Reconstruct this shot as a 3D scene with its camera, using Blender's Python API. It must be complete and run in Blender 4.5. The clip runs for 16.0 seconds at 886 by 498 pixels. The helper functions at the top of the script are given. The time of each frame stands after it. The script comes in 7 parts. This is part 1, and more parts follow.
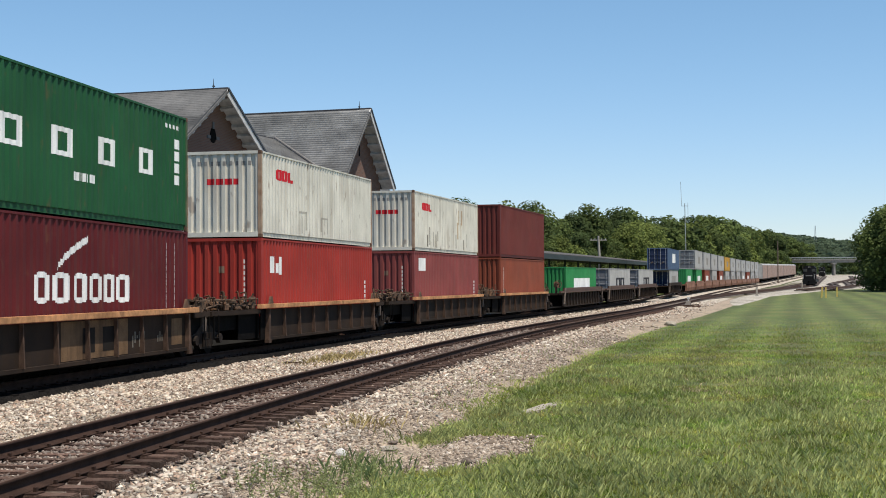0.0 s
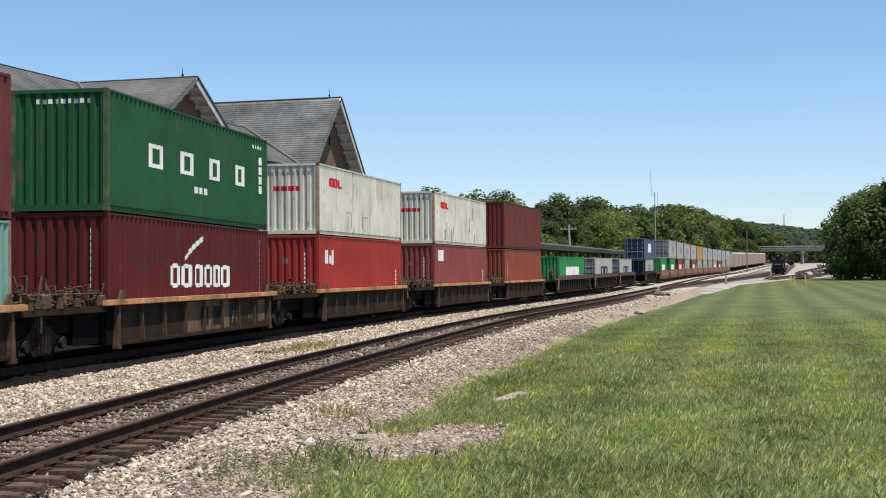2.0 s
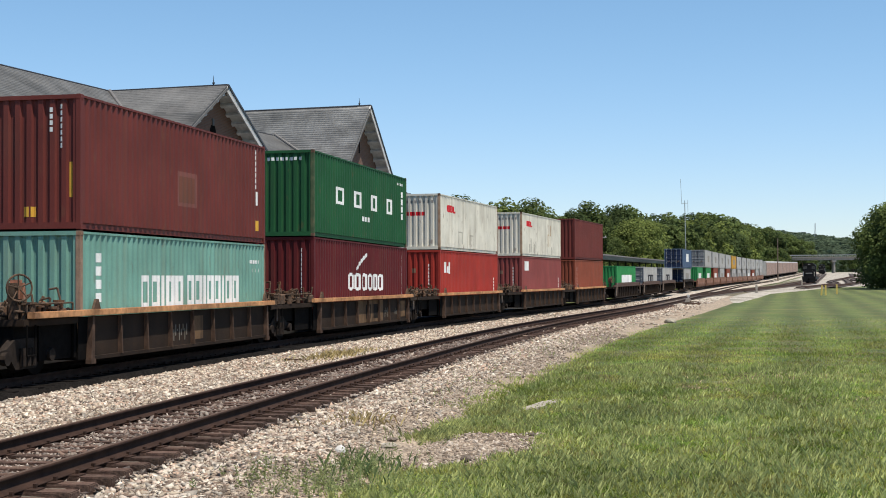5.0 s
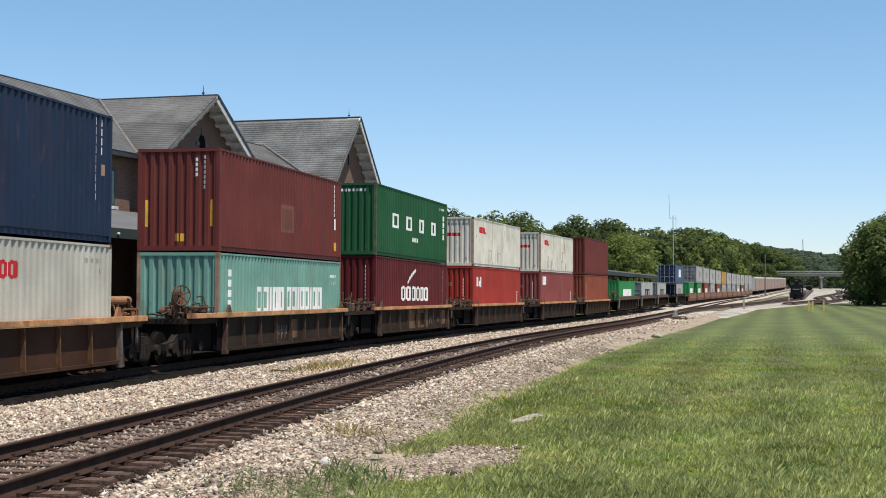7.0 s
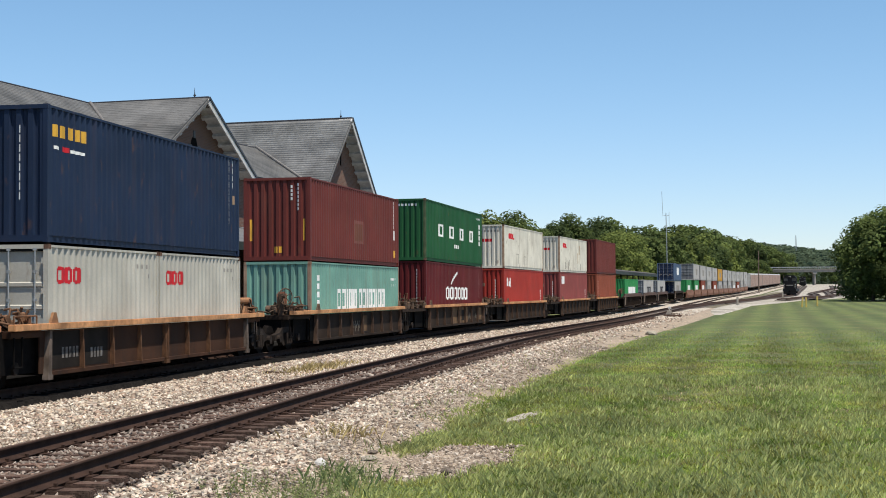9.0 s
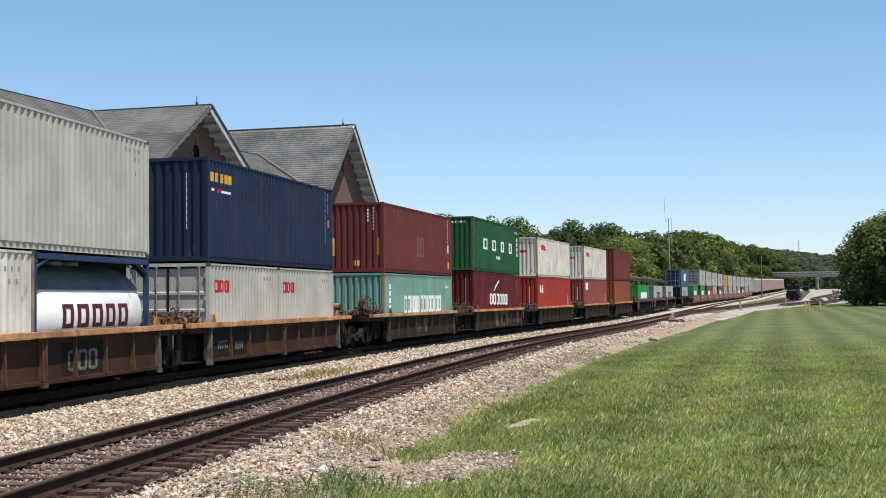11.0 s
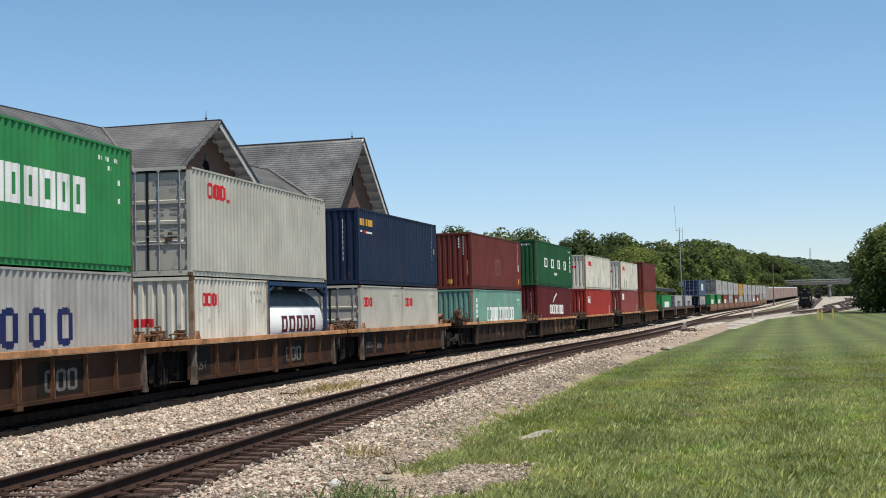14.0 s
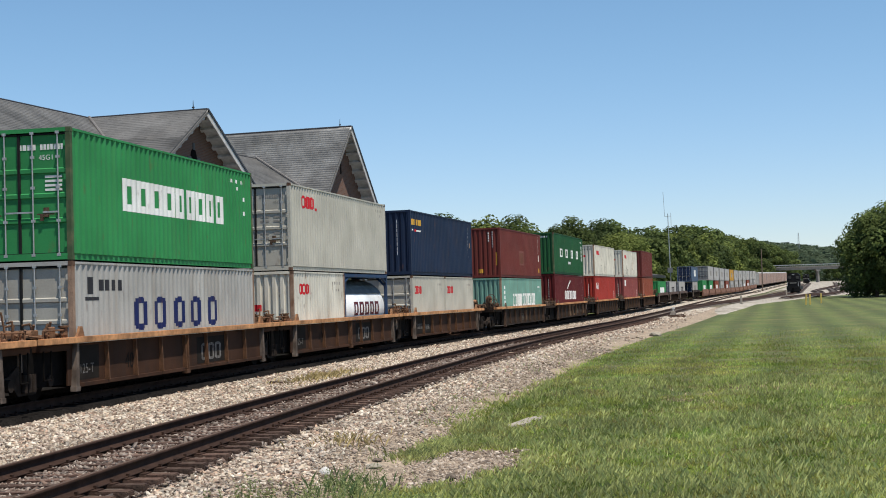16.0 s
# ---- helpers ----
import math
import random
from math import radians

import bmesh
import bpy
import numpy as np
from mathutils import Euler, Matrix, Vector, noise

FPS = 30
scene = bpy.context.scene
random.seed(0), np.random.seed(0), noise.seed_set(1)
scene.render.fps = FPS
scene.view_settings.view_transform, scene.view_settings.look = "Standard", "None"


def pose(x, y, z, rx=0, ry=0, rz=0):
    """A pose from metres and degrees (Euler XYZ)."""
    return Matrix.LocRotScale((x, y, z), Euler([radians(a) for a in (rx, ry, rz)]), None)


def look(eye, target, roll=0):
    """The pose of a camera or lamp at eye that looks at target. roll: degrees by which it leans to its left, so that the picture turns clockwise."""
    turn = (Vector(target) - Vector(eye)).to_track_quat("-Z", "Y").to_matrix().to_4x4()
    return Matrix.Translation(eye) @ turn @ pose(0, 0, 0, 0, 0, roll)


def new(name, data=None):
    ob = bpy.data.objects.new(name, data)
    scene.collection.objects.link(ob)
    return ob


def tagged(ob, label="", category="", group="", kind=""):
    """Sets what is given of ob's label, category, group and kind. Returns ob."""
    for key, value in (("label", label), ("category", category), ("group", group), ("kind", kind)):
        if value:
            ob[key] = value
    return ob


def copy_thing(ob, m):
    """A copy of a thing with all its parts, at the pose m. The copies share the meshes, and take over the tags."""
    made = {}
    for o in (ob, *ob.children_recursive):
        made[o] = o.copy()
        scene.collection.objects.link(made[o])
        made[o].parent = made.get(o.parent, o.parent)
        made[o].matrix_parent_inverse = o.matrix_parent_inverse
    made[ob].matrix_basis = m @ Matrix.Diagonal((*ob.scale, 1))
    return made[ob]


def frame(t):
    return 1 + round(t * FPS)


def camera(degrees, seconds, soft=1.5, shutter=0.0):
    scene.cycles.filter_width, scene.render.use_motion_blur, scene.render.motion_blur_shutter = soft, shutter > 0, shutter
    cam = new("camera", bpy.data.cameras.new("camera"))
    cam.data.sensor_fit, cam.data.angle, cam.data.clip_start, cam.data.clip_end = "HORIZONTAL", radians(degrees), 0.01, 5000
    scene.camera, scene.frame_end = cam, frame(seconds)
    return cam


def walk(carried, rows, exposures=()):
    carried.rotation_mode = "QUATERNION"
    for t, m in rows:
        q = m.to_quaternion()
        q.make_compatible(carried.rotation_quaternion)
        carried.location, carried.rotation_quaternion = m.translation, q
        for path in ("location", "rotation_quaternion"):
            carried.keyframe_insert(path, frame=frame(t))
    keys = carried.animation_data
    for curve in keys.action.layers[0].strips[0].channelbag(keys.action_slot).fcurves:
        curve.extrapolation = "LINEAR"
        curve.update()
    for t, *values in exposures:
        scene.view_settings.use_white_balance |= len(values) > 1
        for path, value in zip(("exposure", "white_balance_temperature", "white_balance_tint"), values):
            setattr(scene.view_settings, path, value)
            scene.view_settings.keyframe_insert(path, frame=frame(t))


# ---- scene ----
EYE = 1.896                      # metres over the rail heads
LENS = 35.5
cam = camera(LENS, 16.0, soft=0.95)
# seconds, yaw, pitch, lean in degrees, sway in metres: a hand-held camera that turns on the spot
TURNS = [
    (0, 9.619, 1.397, -0.342, -0.029),
    (0.5, 9.420, 1.288, -0.325, -0.026),
    (1, 9.056, 1.229, -0.591, -0.028),
    (1.5, 8.652, 1.048, -0.530, -0.023),
    (2, 8.409, 0.936, -0.432, -0.013),
    (2.5, 8.422, 1.017, -0.586, -0.011),
    (3, 8.691, 1.128, -0.609, -0.008),
    (3.5, 9.031, 1.094, -0.721, -0.018),
    (4, 9.399, 1.140, -0.511, -0.022),
    (4.5, 9.654, 1.185, -0.364, -0.027),
    (7, 9.128, 1.792, 0.295, -0.021),
    (7.5, 8.915, 1.863, -0.065, -0.017),
    (8, 8.852, 1.760, -0.146, -0.012),
    (10.5, 8.903, 1.934, -0.610, 0.004),
    (11, 8.970, 2.048, -0.554, 0.002),
    (11.5, 9.032, 2.227, -0.676, 0.005),
    (12, 9.229, 2.470, -0.881, 0.010),
    (12.5, 9.319, 2.530, -1.008, 0.012),
    (13, 9.320, 2.518, -0.826, 0.016),
    (13.5, 9.373, 2.547, -1.144, 0.025),
    (14, 9.414, 2.560, -1.274, 0.026),
    (14.5, 9.458, 2.533, -1.653, 0.036),
    (15, 9.326, 2.408, -1.601, 0.037),
    (15.5, 9.134, 2.200, -1.565, 0.040),
    (16, 8.973, 2.034, -1.689, 0.040),
]
walk(cam, [(t, pose(x, 0, EYE, 90 + p, 0, y) @ pose(0, 0, 0, 0, 0, r)) for t, y, p, r, x in TURNS],
     exposures=[(0, 0.30), (1.0, 0.31), (1.5, 0.34), (2.5, 0.38), (4.5, 0.38), (8.0, 0.375), (10.5, 0.40), (12.0, 0.38), (12.5, 0.33), (13.0, 0.28), (14.0, 0.26), (16.0, 0.26)])

# ---- world, sun, exposure ----
SUN_WAY = Vector((0.272, -0.205, 0.94)).normalized()
world = bpy.data.worlds.new("sky")
scene.world = world
world.use_nodes = True
wn = world.node_tree.nodes
sky = wn.new("ShaderNodeTexSky")
sky.sky_type, sky.sun_disc = "NISHITA", False
sky.sun_elevation = math.asin(SUN_WAY.z)
sky.sun_rotation = math.atan2(SUN_WAY.x, SUN_WAY.y)
sky.air_density, sky.dust_density, sky.ozone_density = 1.0, 0.0, 1.3
tint = wn.new("ShaderNodeVectorMath")
tint.operation = "MULTIPLY"
tint.inputs[1].default_value = (0.86, 0.985, 1.12)
height = wn.new("ShaderNodeSeparateXYZ")
world.node_tree.links.new(wn.new("ShaderNodeTexCoord").outputs["Generated"], height.inputs[0])
fade = wn.new("ShaderNodeMapRange")
fade.interpolation_type = "SMOOTHSTEP"
fade.inputs["From Min"].default_value, fade.inputs["From Max"].default_value = 0.0, 0.22
world.node_tree.links.new(height.outputs["Z"], fade.inputs["Value"])
haze = wn.new("ShaderNodeMix")
haze.data_type = "VECTOR"
haze.inputs["A"].default_value, haze.inputs["B"].default_value = (0.80, 0.90, 1.16), (0.81, 0.995, 1.11)
world.node_tree.links.new(fade.outputs[0], haze.inputs["Factor"])
deep = wn.new("ShaderNodeMapRange")
deep.inputs["From Min"].default_value, deep.inputs["From Max"].default_value = 0.2, 0.8
deep.inputs["To Min"].default_value, deep.inputs["To Max"].default_value = 1.0, 0.78
world.node_tree.links.new(height.outputs["Z"], deep.inputs["Value"])
dome = wn.new("ShaderNodeVectorMath")
dome.operation = "SCALE"
world.node_tree.links.new(haze.outputs["Result"], dome.inputs[0])
world.node_tree.links.new(deep.outputs[0], dome.inputs["Scale"])
world.node_tree.links.new(dome.outputs[0], tint.inputs[1])
world.node_tree.links.new(sky.outputs[0], tint.inputs[0])
world.node_tree.links.new(tint.outputs[0], wn["Background"].inputs[0])
wn["Background"].inputs[1].default_value = 0.096
sun = new("sun", bpy.data.lights.new("sun", "SUN"))
sun.data.energy, sun.data.angle, sun.data.color = 4.8, radians(0.53), (1.0, 0.94, 0.84)
sun.matrix_basis = look(SUN_WAY * 200, (0, 0, 0))


# ---- materials ----
def mat(name, color, rough=0.7, metal=0.0, vary=0.25, scale=2.0, fine=0.0, fine_scale=60.0, bump=0.0, bump_scale=40.0,
        dirt=None, dirt_amount=0.35, dirt_scale=1.3, streak=False, rand=0.0, island=0.0, spec=0.5, placed=False, specks=0.0):
    """Paint, wood, stone: a base colour with broad and fine variation, dirt of its own shape and relief."""
    m = bpy.data.materials.new(name)
    m.use_nodes = True
    nt = m.node_tree
    n, li = nt.nodes, nt.links
    b = n["Principled BSDF"]
    b.inputs["Roughness"].default_value, b.inputs["Metallic"].default_value = rough, metal
    b.inputs["Specular IOR Level"].default_value = spec
    co = n.new("ShaderNodeNewGeometry").outputs["Position"] if placed else n.new("ShaderNodeTexCoord").outputs["Object"]

    def noise_tex(sc, detail=4.0, stretch=None):
        t = n.new("ShaderNodeTexNoise")
        t.inputs["Scale"].default_value, t.inputs["Detail"].default_value = sc, detail
        if stretch:
            mp = n.new("ShaderNodeMapping")
            mp.inputs["Scale"].default_value = stretch
            li.new(co, mp.inputs[0])
            li.new(mp.outputs[0], t.inputs["Vector"])
        else:
            li.new(co, t.inputs["Vector"])
        return t.outputs["Fac"]

    def ranged(src, a0, a1, b0, b1):
        r = n.new("ShaderNodeMapRange")
        r.inputs["From Min"].default_value, r.inputs["From Max"].default_value = a0, a1
        r.inputs["To Min"].default_value, r.inputs["To Max"].default_value = b0, b1
        li.new(src, r.inputs["Value"])
        return r.outputs["Result"]

    def times(col, fac):
        mx = n.new("ShaderNodeVectorMath")
        mx.operation = "SCALE"
        li.new(col, mx.inputs[0])
        li.new(fac, mx.inputs["Scale"])
        return mx.outputs[0]

    rgb = n.new("ShaderNodeRGB")
    rgb.outputs[0].default_value = (*color, 1)
    out = rgb.outputs[0]
    if vary:
        out = times(out, ranged(noise_tex(scale), 0.3, 0.7, 1 - vary, 1 + vary))
    if fine:
        out = times(out, ranged(noise_tex(fine_scale, 2.0), 0.3, 0.7, 1 - fine, 1 + fine))
    if rand:
        out = times(out, ranged(n.new("ShaderNodeObjectInfo").outputs["Random"], 0, 1, 1 - rand, 1 + rand))
    if island:
        out = times(out, ranged(n.new("ShaderNodeNewGeometry").outputs["Random Per Island"], 0, 1, 1 - island, 1 + island))
    if dirt:
        mx = n.new("ShaderNodeMix")
        mx.data_type = "RGBA"
        li.new(out, mx.inputs["A"])
        mx.inputs["B"].default_value = (*dirt, 1)
        d = noise_tex(dirt_scale, 6.0, (1.0, 3.0, 0.35) if streak else None)
        li.new(ranged(d, 0.5, 0.75, 0, dirt_amount), mx.inputs["Factor"])
        out = mx.outputs["Result"]
    if specks:
        mx = n.new("ShaderNodeMix")
        mx.data_type = "RGBA"
        li.new(out, mx.inputs["A"])
        mx.inputs["B"].default_value = (0.15, 0.075, 0.042, 1)
        li.new(ranged(noise_tex(2.6, 7.0, (1.0, 1.6, 0.55)), 0.63, 0.7, 0, specks), mx.inputs["Factor"])
        out = mx.outputs["Result"]
    li.new(out, b.inputs["Base Color"])
    if bump:
        bp = n.new("ShaderNodeBump")
        bp.inputs["Strength"].default_value, bp.inputs["Distance"].default_value = bump, 0.02
        li.new(noise_tex(bump_scale, 3.0), bp.inputs["Height"])
        li.new(bp.outputs[0], b.inputs["Normal"])
    return m


def paint(name, color, dirt=(0.12, 0.07, 0.045), amount=0.35, rough=0.6, spec=0.2, specks=0.3):
    return mat(name, color, rough, vary=0.15, scale=0.7, fine=0.05, fine_scale=25, dirt=dirt, dirt_amount=amount,
               dirt_scale=1.2, streak=True, bump=0.06, bump_scale=7, spec=spec, specks=specks)


RUST = (0.14, 0.06, 0.03)
M = dict(
    green_dark=paint("dark_green_paint", (0.016, 0.086, 0.032), amount=0.08),
    green_bright=paint("bright_green_paint", (0.033, 0.235, 0.073), amount=0.09),
    maroon=paint("maroon_paint", (0.103, 0.0135, 0.015), amount=0.2),
    brown_red=paint("faded_brown_red_paint", (0.14, 0.032, 0.026), amount=0.2),
    red=paint("red_paint", (0.335, 0.036, 0.026), amount=0.15),
    red_faded=paint("faded_red_paint", (0.24, 0.06, 0.055), amount=0.25),
    rust_red=paint("rust_red_paint", (0.24, 0.062, 0.034), amount=0.3),
    white_old=paint("weathered_off_white_paint", (0.64, 0.61, 0.52), (0.2, 0.13, 0.075), 0.4, specks=0.55),
    grey_warm=paint("warm_light_grey_paint", (0.465, 0.445, 0.38), (0.25, 0.2, 0.14), 0.15, specks=0.15),
    grey_cool=paint("cool_light_grey_paint", (0.39, 0.38, 0.355), (0.2, 0.155, 0.11), 0.45),
    teal=paint("faded_teal_paint", (0.17, 0.34, 0.275), (0.2, 0.15, 0.1), 0.3),
    navy=paint("navy_blue_paint", (0.0135, 0.0255, 0.057), amount=0.12),
    blue_mid=paint("mid_blue_paint", (0.012, 0.023, 0.06), amount=0.12),
    white_far=paint("white_box_paint", (0.40, 0.39, 0.37), (0.2, 0.18, 0.16), 0.3),
    yellow_box=paint("yellow_box_paint", (0.5, 0.27, 0.04), amount=0.2),
    tan_rack=paint("dusty_pinkish_tan_rack_paint", (0.33, 0.235, 0.195), amount=0.3),
    tank_white=paint("white_tank_paint", (0.86, 0.86, 0.84), (0.45, 0.43, 0.38), 0.12, 0.3, 0.5),
    frame_blue=paint("blue_frame_paint", (0.018, 0.05, 0.115), amount=0.2),
    mark_white=paint("white_lettering_paint", (0.78, 0.78, 0.75), (0.4, 0.35, 0.3), 0.15),
    mark_red=paint("red_lettering_paint", (0.55, 0.02, 0.03), amount=0.1),
    mark_blue=paint("dark_blue_lettering_paint", (0.012, 0.02, 0.09), amount=0.1),
    mark_yellow=paint("yellow_lettering_paint", (0.65, 0.36, 0.05), amount=0.1),
    mark_dark=paint("dark_lettering_paint", (0.03, 0.03, 0.035), amount=0.1),
    mark_grey=paint("grey_lettering_paint", (0.27, 0.255, 0.23), amount=0.1),
    stencil_worn=mat("worn_grey_stencil_paint", (0.17, 0.155, 0.14), 0.85, vary=0.45, scale=7, dirt=(0.03, 0.024, 0.02), dirt_amount=0.9, dirt_scale=6, spec=0.1),
    post_worn=mat("worn_grey_tan_post_steel", (0.145, 0.112, 0.09), 0.85, vary=0.4, scale=4, dirt=(0.05, 0.035, 0.025), dirt_amount=0.8, dirt_scale=3, spec=0.15),
    mark_brown=paint("maroon_lettering_paint", (0.09, 0.012, 0.02), amount=0.1),
    mark_faded=paint("faded_patch_paint", (0.3, 0.2, 0.13), amount=0.2),
    emblem_pale=paint("faded_pink_emblem_paint", (0.2, 0.075, 0.062), amount=0.3),
    emblem_brown=paint("dull_brown_emblem_paint", (0.15, 0.055, 0.036), amount=0.3),
    gasket=mat("black_rubber_gasket", (0.02, 0.02, 0.02), 0.8, vary=0.2, spec=0.1),
    # door copy of the grey paint, toned for the weaker light on rear ends
    door_grey=paint("shade_dulled_door_paint", (0.42, 0.4, 0.345), amount=0.25),
    # grey darkened for the shade on the rear ends of the far containers
    grey_shaded=paint("shaded_grey_paint", (0.17, 0.175, 0.185), amount=0.3),
    sill_far=paint("rust_brown_sill_paint", (0.1, 0.058, 0.044), amount=0.4),
    scrawl_faint=paint("faint_grey_scrawl", (0.42, 0.395, 0.33), amount=0.3),
    scrawl=paint("weathered_dark_scrawl", (0.17, 0.15, 0.12), amount=0.2),
    mark_tan=paint("faded_tan_scrawl", (0.42, 0.31, 0.19), amount=0.2),
    sill_orange=mat("orange_ochre_sill_paint", (0.52, 0.262, 0.12), 0.85, spec=0.15, vary=0.42, scale=0.8, fine=0.22, fine_scale=7, dirt=(0.1, 0.055, 0.036), dirt_amount=0.9, dirt_scale=1.5, bump=0.1),
    well_brown=mat("dirty_brown_steel", (0.054, 0.0245, 0.0132), 0.85, spec=0.15, vary=0.3, scale=1.1, fine=0.15, dirt=(0.03, 0.022, 0.018), dirt_amount=0.6, streak=True, bump=0.15),
    well_dark=mat("grimy_dark_brown_steel", (0.028, 0.0175, 0.0115), 0.85, spec=0.15, vary=0.35, scale=1.1, fine=0.15, dirt=(0.02, 0.016, 0.014), dirt_amount=0.6, streak=True, bump=0.15),
    rib_orange=mat("worn_orange_brown_rib_steel", (0.13, 0.064, 0.034), 0.85, spec=0.15, vary=0.4, scale=3, fine=0.2, dirt=(0.04, 0.025, 0.018), dirt_amount=0.7, dirt_scale=2.5, bump=0.15),
    # casting brown taken near black to hold the shade under the cars
    bogie_brown=mat("shade_dark_bogie_casting", (0.026, 0.019, 0.015), 0.85, spec=0.12, vary=0.4, scale=6, fine=0.25, dirt=(0.02, 0.016, 0.013), dirt_amount=0.6, dirt_scale=5, bump=0.25),
    rib_worn=mat("worn_rust_brown_rib_steel", (0.09, 0.054, 0.037), 0.85, spec=0.15, vary=0.4, scale=3, fine=0.2, dirt=(0.03, 0.022, 0.018), dirt_amount=0.6, dirt_scale=2.5, bump=0.15),
    cast_rust=mat("rust_stained_corner_steel", (0.13, 0.075, 0.05), 0.85, spec=0.2, vary=0.35, scale=6, fine=0.2, dirt=(0.05, 0.03, 0.022), dirt_amount=0.6, dirt_scale=8, bump=0.2),
    straw_brown=mat("dead_brown_grass", (0.47, 0.37, 0.22), 0.85, vary=0.25, scale=3, island=0.3, spec=0.1),
    straw=mat("straw_yellow_weeds", (0.4, 0.31, 0.14), 0.8, vary=0.25, scale=3, island=0.3, spec=0.1),
    well_tan=mat("dusty_rust_tan_steel", (0.23, 0.12, 0.08), 0.85, spec=0.15, vary=0.3, scale=0.8, fine=0.15, dirt=(0.06, 0.04, 0.03), dirt_amount=0.5, streak=True, bump=0.1),
    blue_pale=paint("faded_blue_paint", (0.07, 0.11, 0.18), amount=0.12),
    patch_black=mat("black_stencil_patch", (0.02, 0.016, 0.013), 0.85, vary=0.3, spec=0.1),
    gear_brown=mat("rusty_brown_fittings", (0.15, 0.08, 0.045), 0.85, spec=0.2, vary=0.35, scale=5, fine=0.2, dirt=RUST, dirt_amount=0.5, dirt_scale=6, bump=0.2),
    gear_orange=mat("rusty_orange_fittings", (0.27, 0.125, 0.05), 0.7, vary=0.35, scale=5, fine=0.2, dirt=RUST, dirt_amount=0.6, dirt_scale=6, bump=0.2),
    panel_tan=mat("grimy_tan_panel_paint", (0.16, 0.095, 0.05), 0.85, vary=0.35, scale=2, fine=0.25, dirt=(0.05, 0.03, 0.02), dirt_amount=0.8, streak=True, spec=0.15),
    gear_dark=mat("greasy_dark_rusty_fittings", (0.085, 0.056, 0.038), 0.85, spec=0.2, vary=0.45, scale=6, fine=0.3, dirt=(0.2, 0.1, 0.055), dirt_amount=0.6, dirt_scale=7, bump=0.3),
    housing=mat("pinkish_rust_housing_paint", (0.36, 0.17, 0.11), 0.8, vary=0.3, scale=5, dirt=RUST, dirt_amount=0.8, dirt_scale=6, spec=0.2),
    post_rust=mat("rust_stained_post_paint", (0.3, 0.2, 0.14), 0.8, vary=0.3, scale=2.5, fine=0.2, dirt=RUST, dirt_amount=0.85, dirt_scale=2.2, spec=0.2),
    post_green=mat("scuffed_green_post_paint", (0.07, 0.1, 0.05), 0.8, vary=0.3, scale=2.5, dirt=(0.2, 0.14, 0.08), dirt_amount=0.8, dirt_scale=2.5, spec=0.2),
    post_pale=mat("rust_streaked_pale_post", (0.36, 0.25, 0.17), 0.8, vary=0.25, scale=2.5, dirt=(0.22, 0.09, 0.04), dirt_amount=0.9, dirt_scale=2.0, spec=0.2),
    tank_grey=mat("dull_pale_grey_cladding", (0.58, 0.59, 0.58), 0.35, spec=0.5, vary=0.2, scale=2.5, fine=0.08, dirt=(0.15, 0.15, 0.15), dirt_amount=0.4, dirt_scale=1.6),
    # steel for shaded places: the shade is in these two near-black colours
    steel_dark=mat("shade_dark_steel", (0.007, 0.006, 0.0055), 0.85, spec=0.05, metal=0.0, vary=0.3, scale=6, bump=0.2),
    steel_wheel=mat("shade_dark_wheel_steel", (0.009, 0.007, 0.006), 0.85, spec=0.06, metal=0.0, vary=0.3, scale=8),
    galvanized=mat("galvanised_steel", (0.42, 0.42, 0.41), 0.45, metal=0.5, vary=0.15, scale=10),
    rail_side=mat("rust_brown_rail_steel", (0.042, 0.023, 0.016), 0.85, metal=0.0, spec=0.15, vary=0.3, scale=4, fine=0.2, bump=0.15),
    rail_head=mat("worn_rail_head_steel", (0.085, 0.055, 0.04), 0.8, spec=0.2, metal=0.0, vary=0.2, scale=3),
    tie=mat("weathered_creosoted_timber", (0.088, 0.053, 0.04), 0.9, vary=0.4, scale=3, fine=0.35, fine_scale=40, rand=0.35, bump=0.6, bump_scale=30, spec=0.15, dirt=(0.16, 0.125, 0.095), dirt_amount=0.3, dirt_scale=5),
    ballast=mat("limestone_ballast_bed", (0.4, 0.345, 0.275), 0.95, vary=0.25, scale=1.3, fine=0.65, fine_scale=6, bump=1.0, bump_scale=12, dirt=(0.2, 0.15, 0.11), dirt_amount=0.6, dirt_scale=0.7),
    dirt=mat("grey_brown_fine_gravel_dirt", (0.285, 0.222, 0.16), 0.95, vary=0.25, scale=0.9, fine=0.5, fine_scale=24, bump=0.9, bump_scale=22, dirt=(0.12, 0.1, 0.07), dirt_amount=0.6, dirt_scale=1.6),
    # ties of the main track: the train's shade is put into the colour
    tie_shaded=mat("shade_black_timber", (0.011, 0.009, 0.008), 0.9, spec=0.05, vary=0.3, scale=3, fine=0.3, bump=0.4),
    # dirt brown, darkened further to paint the shade in gaps between stones
    bed_dark=mat("dirty_shaded_underbed", (0.11, 0.085, 0.065), 0.95, vary=0.25, scale=0.6, fine=0.5, fine_scale=20, bump=0.9, bump_scale=20),
    stone=mat("crushed_limestone", (0.33, 0.27, 0.21), 0.95, vary=0.18, scale=0.5, island=0.3, fine=0.1, bump=0.25, bump_scale=60, dirt=(0.25, 0.15, 0.1), dirt_amount=0.45, dirt_scale=9),
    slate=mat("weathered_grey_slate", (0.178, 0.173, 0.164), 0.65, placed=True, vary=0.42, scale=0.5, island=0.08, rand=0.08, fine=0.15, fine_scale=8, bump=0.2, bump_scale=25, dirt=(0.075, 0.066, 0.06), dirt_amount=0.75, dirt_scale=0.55),
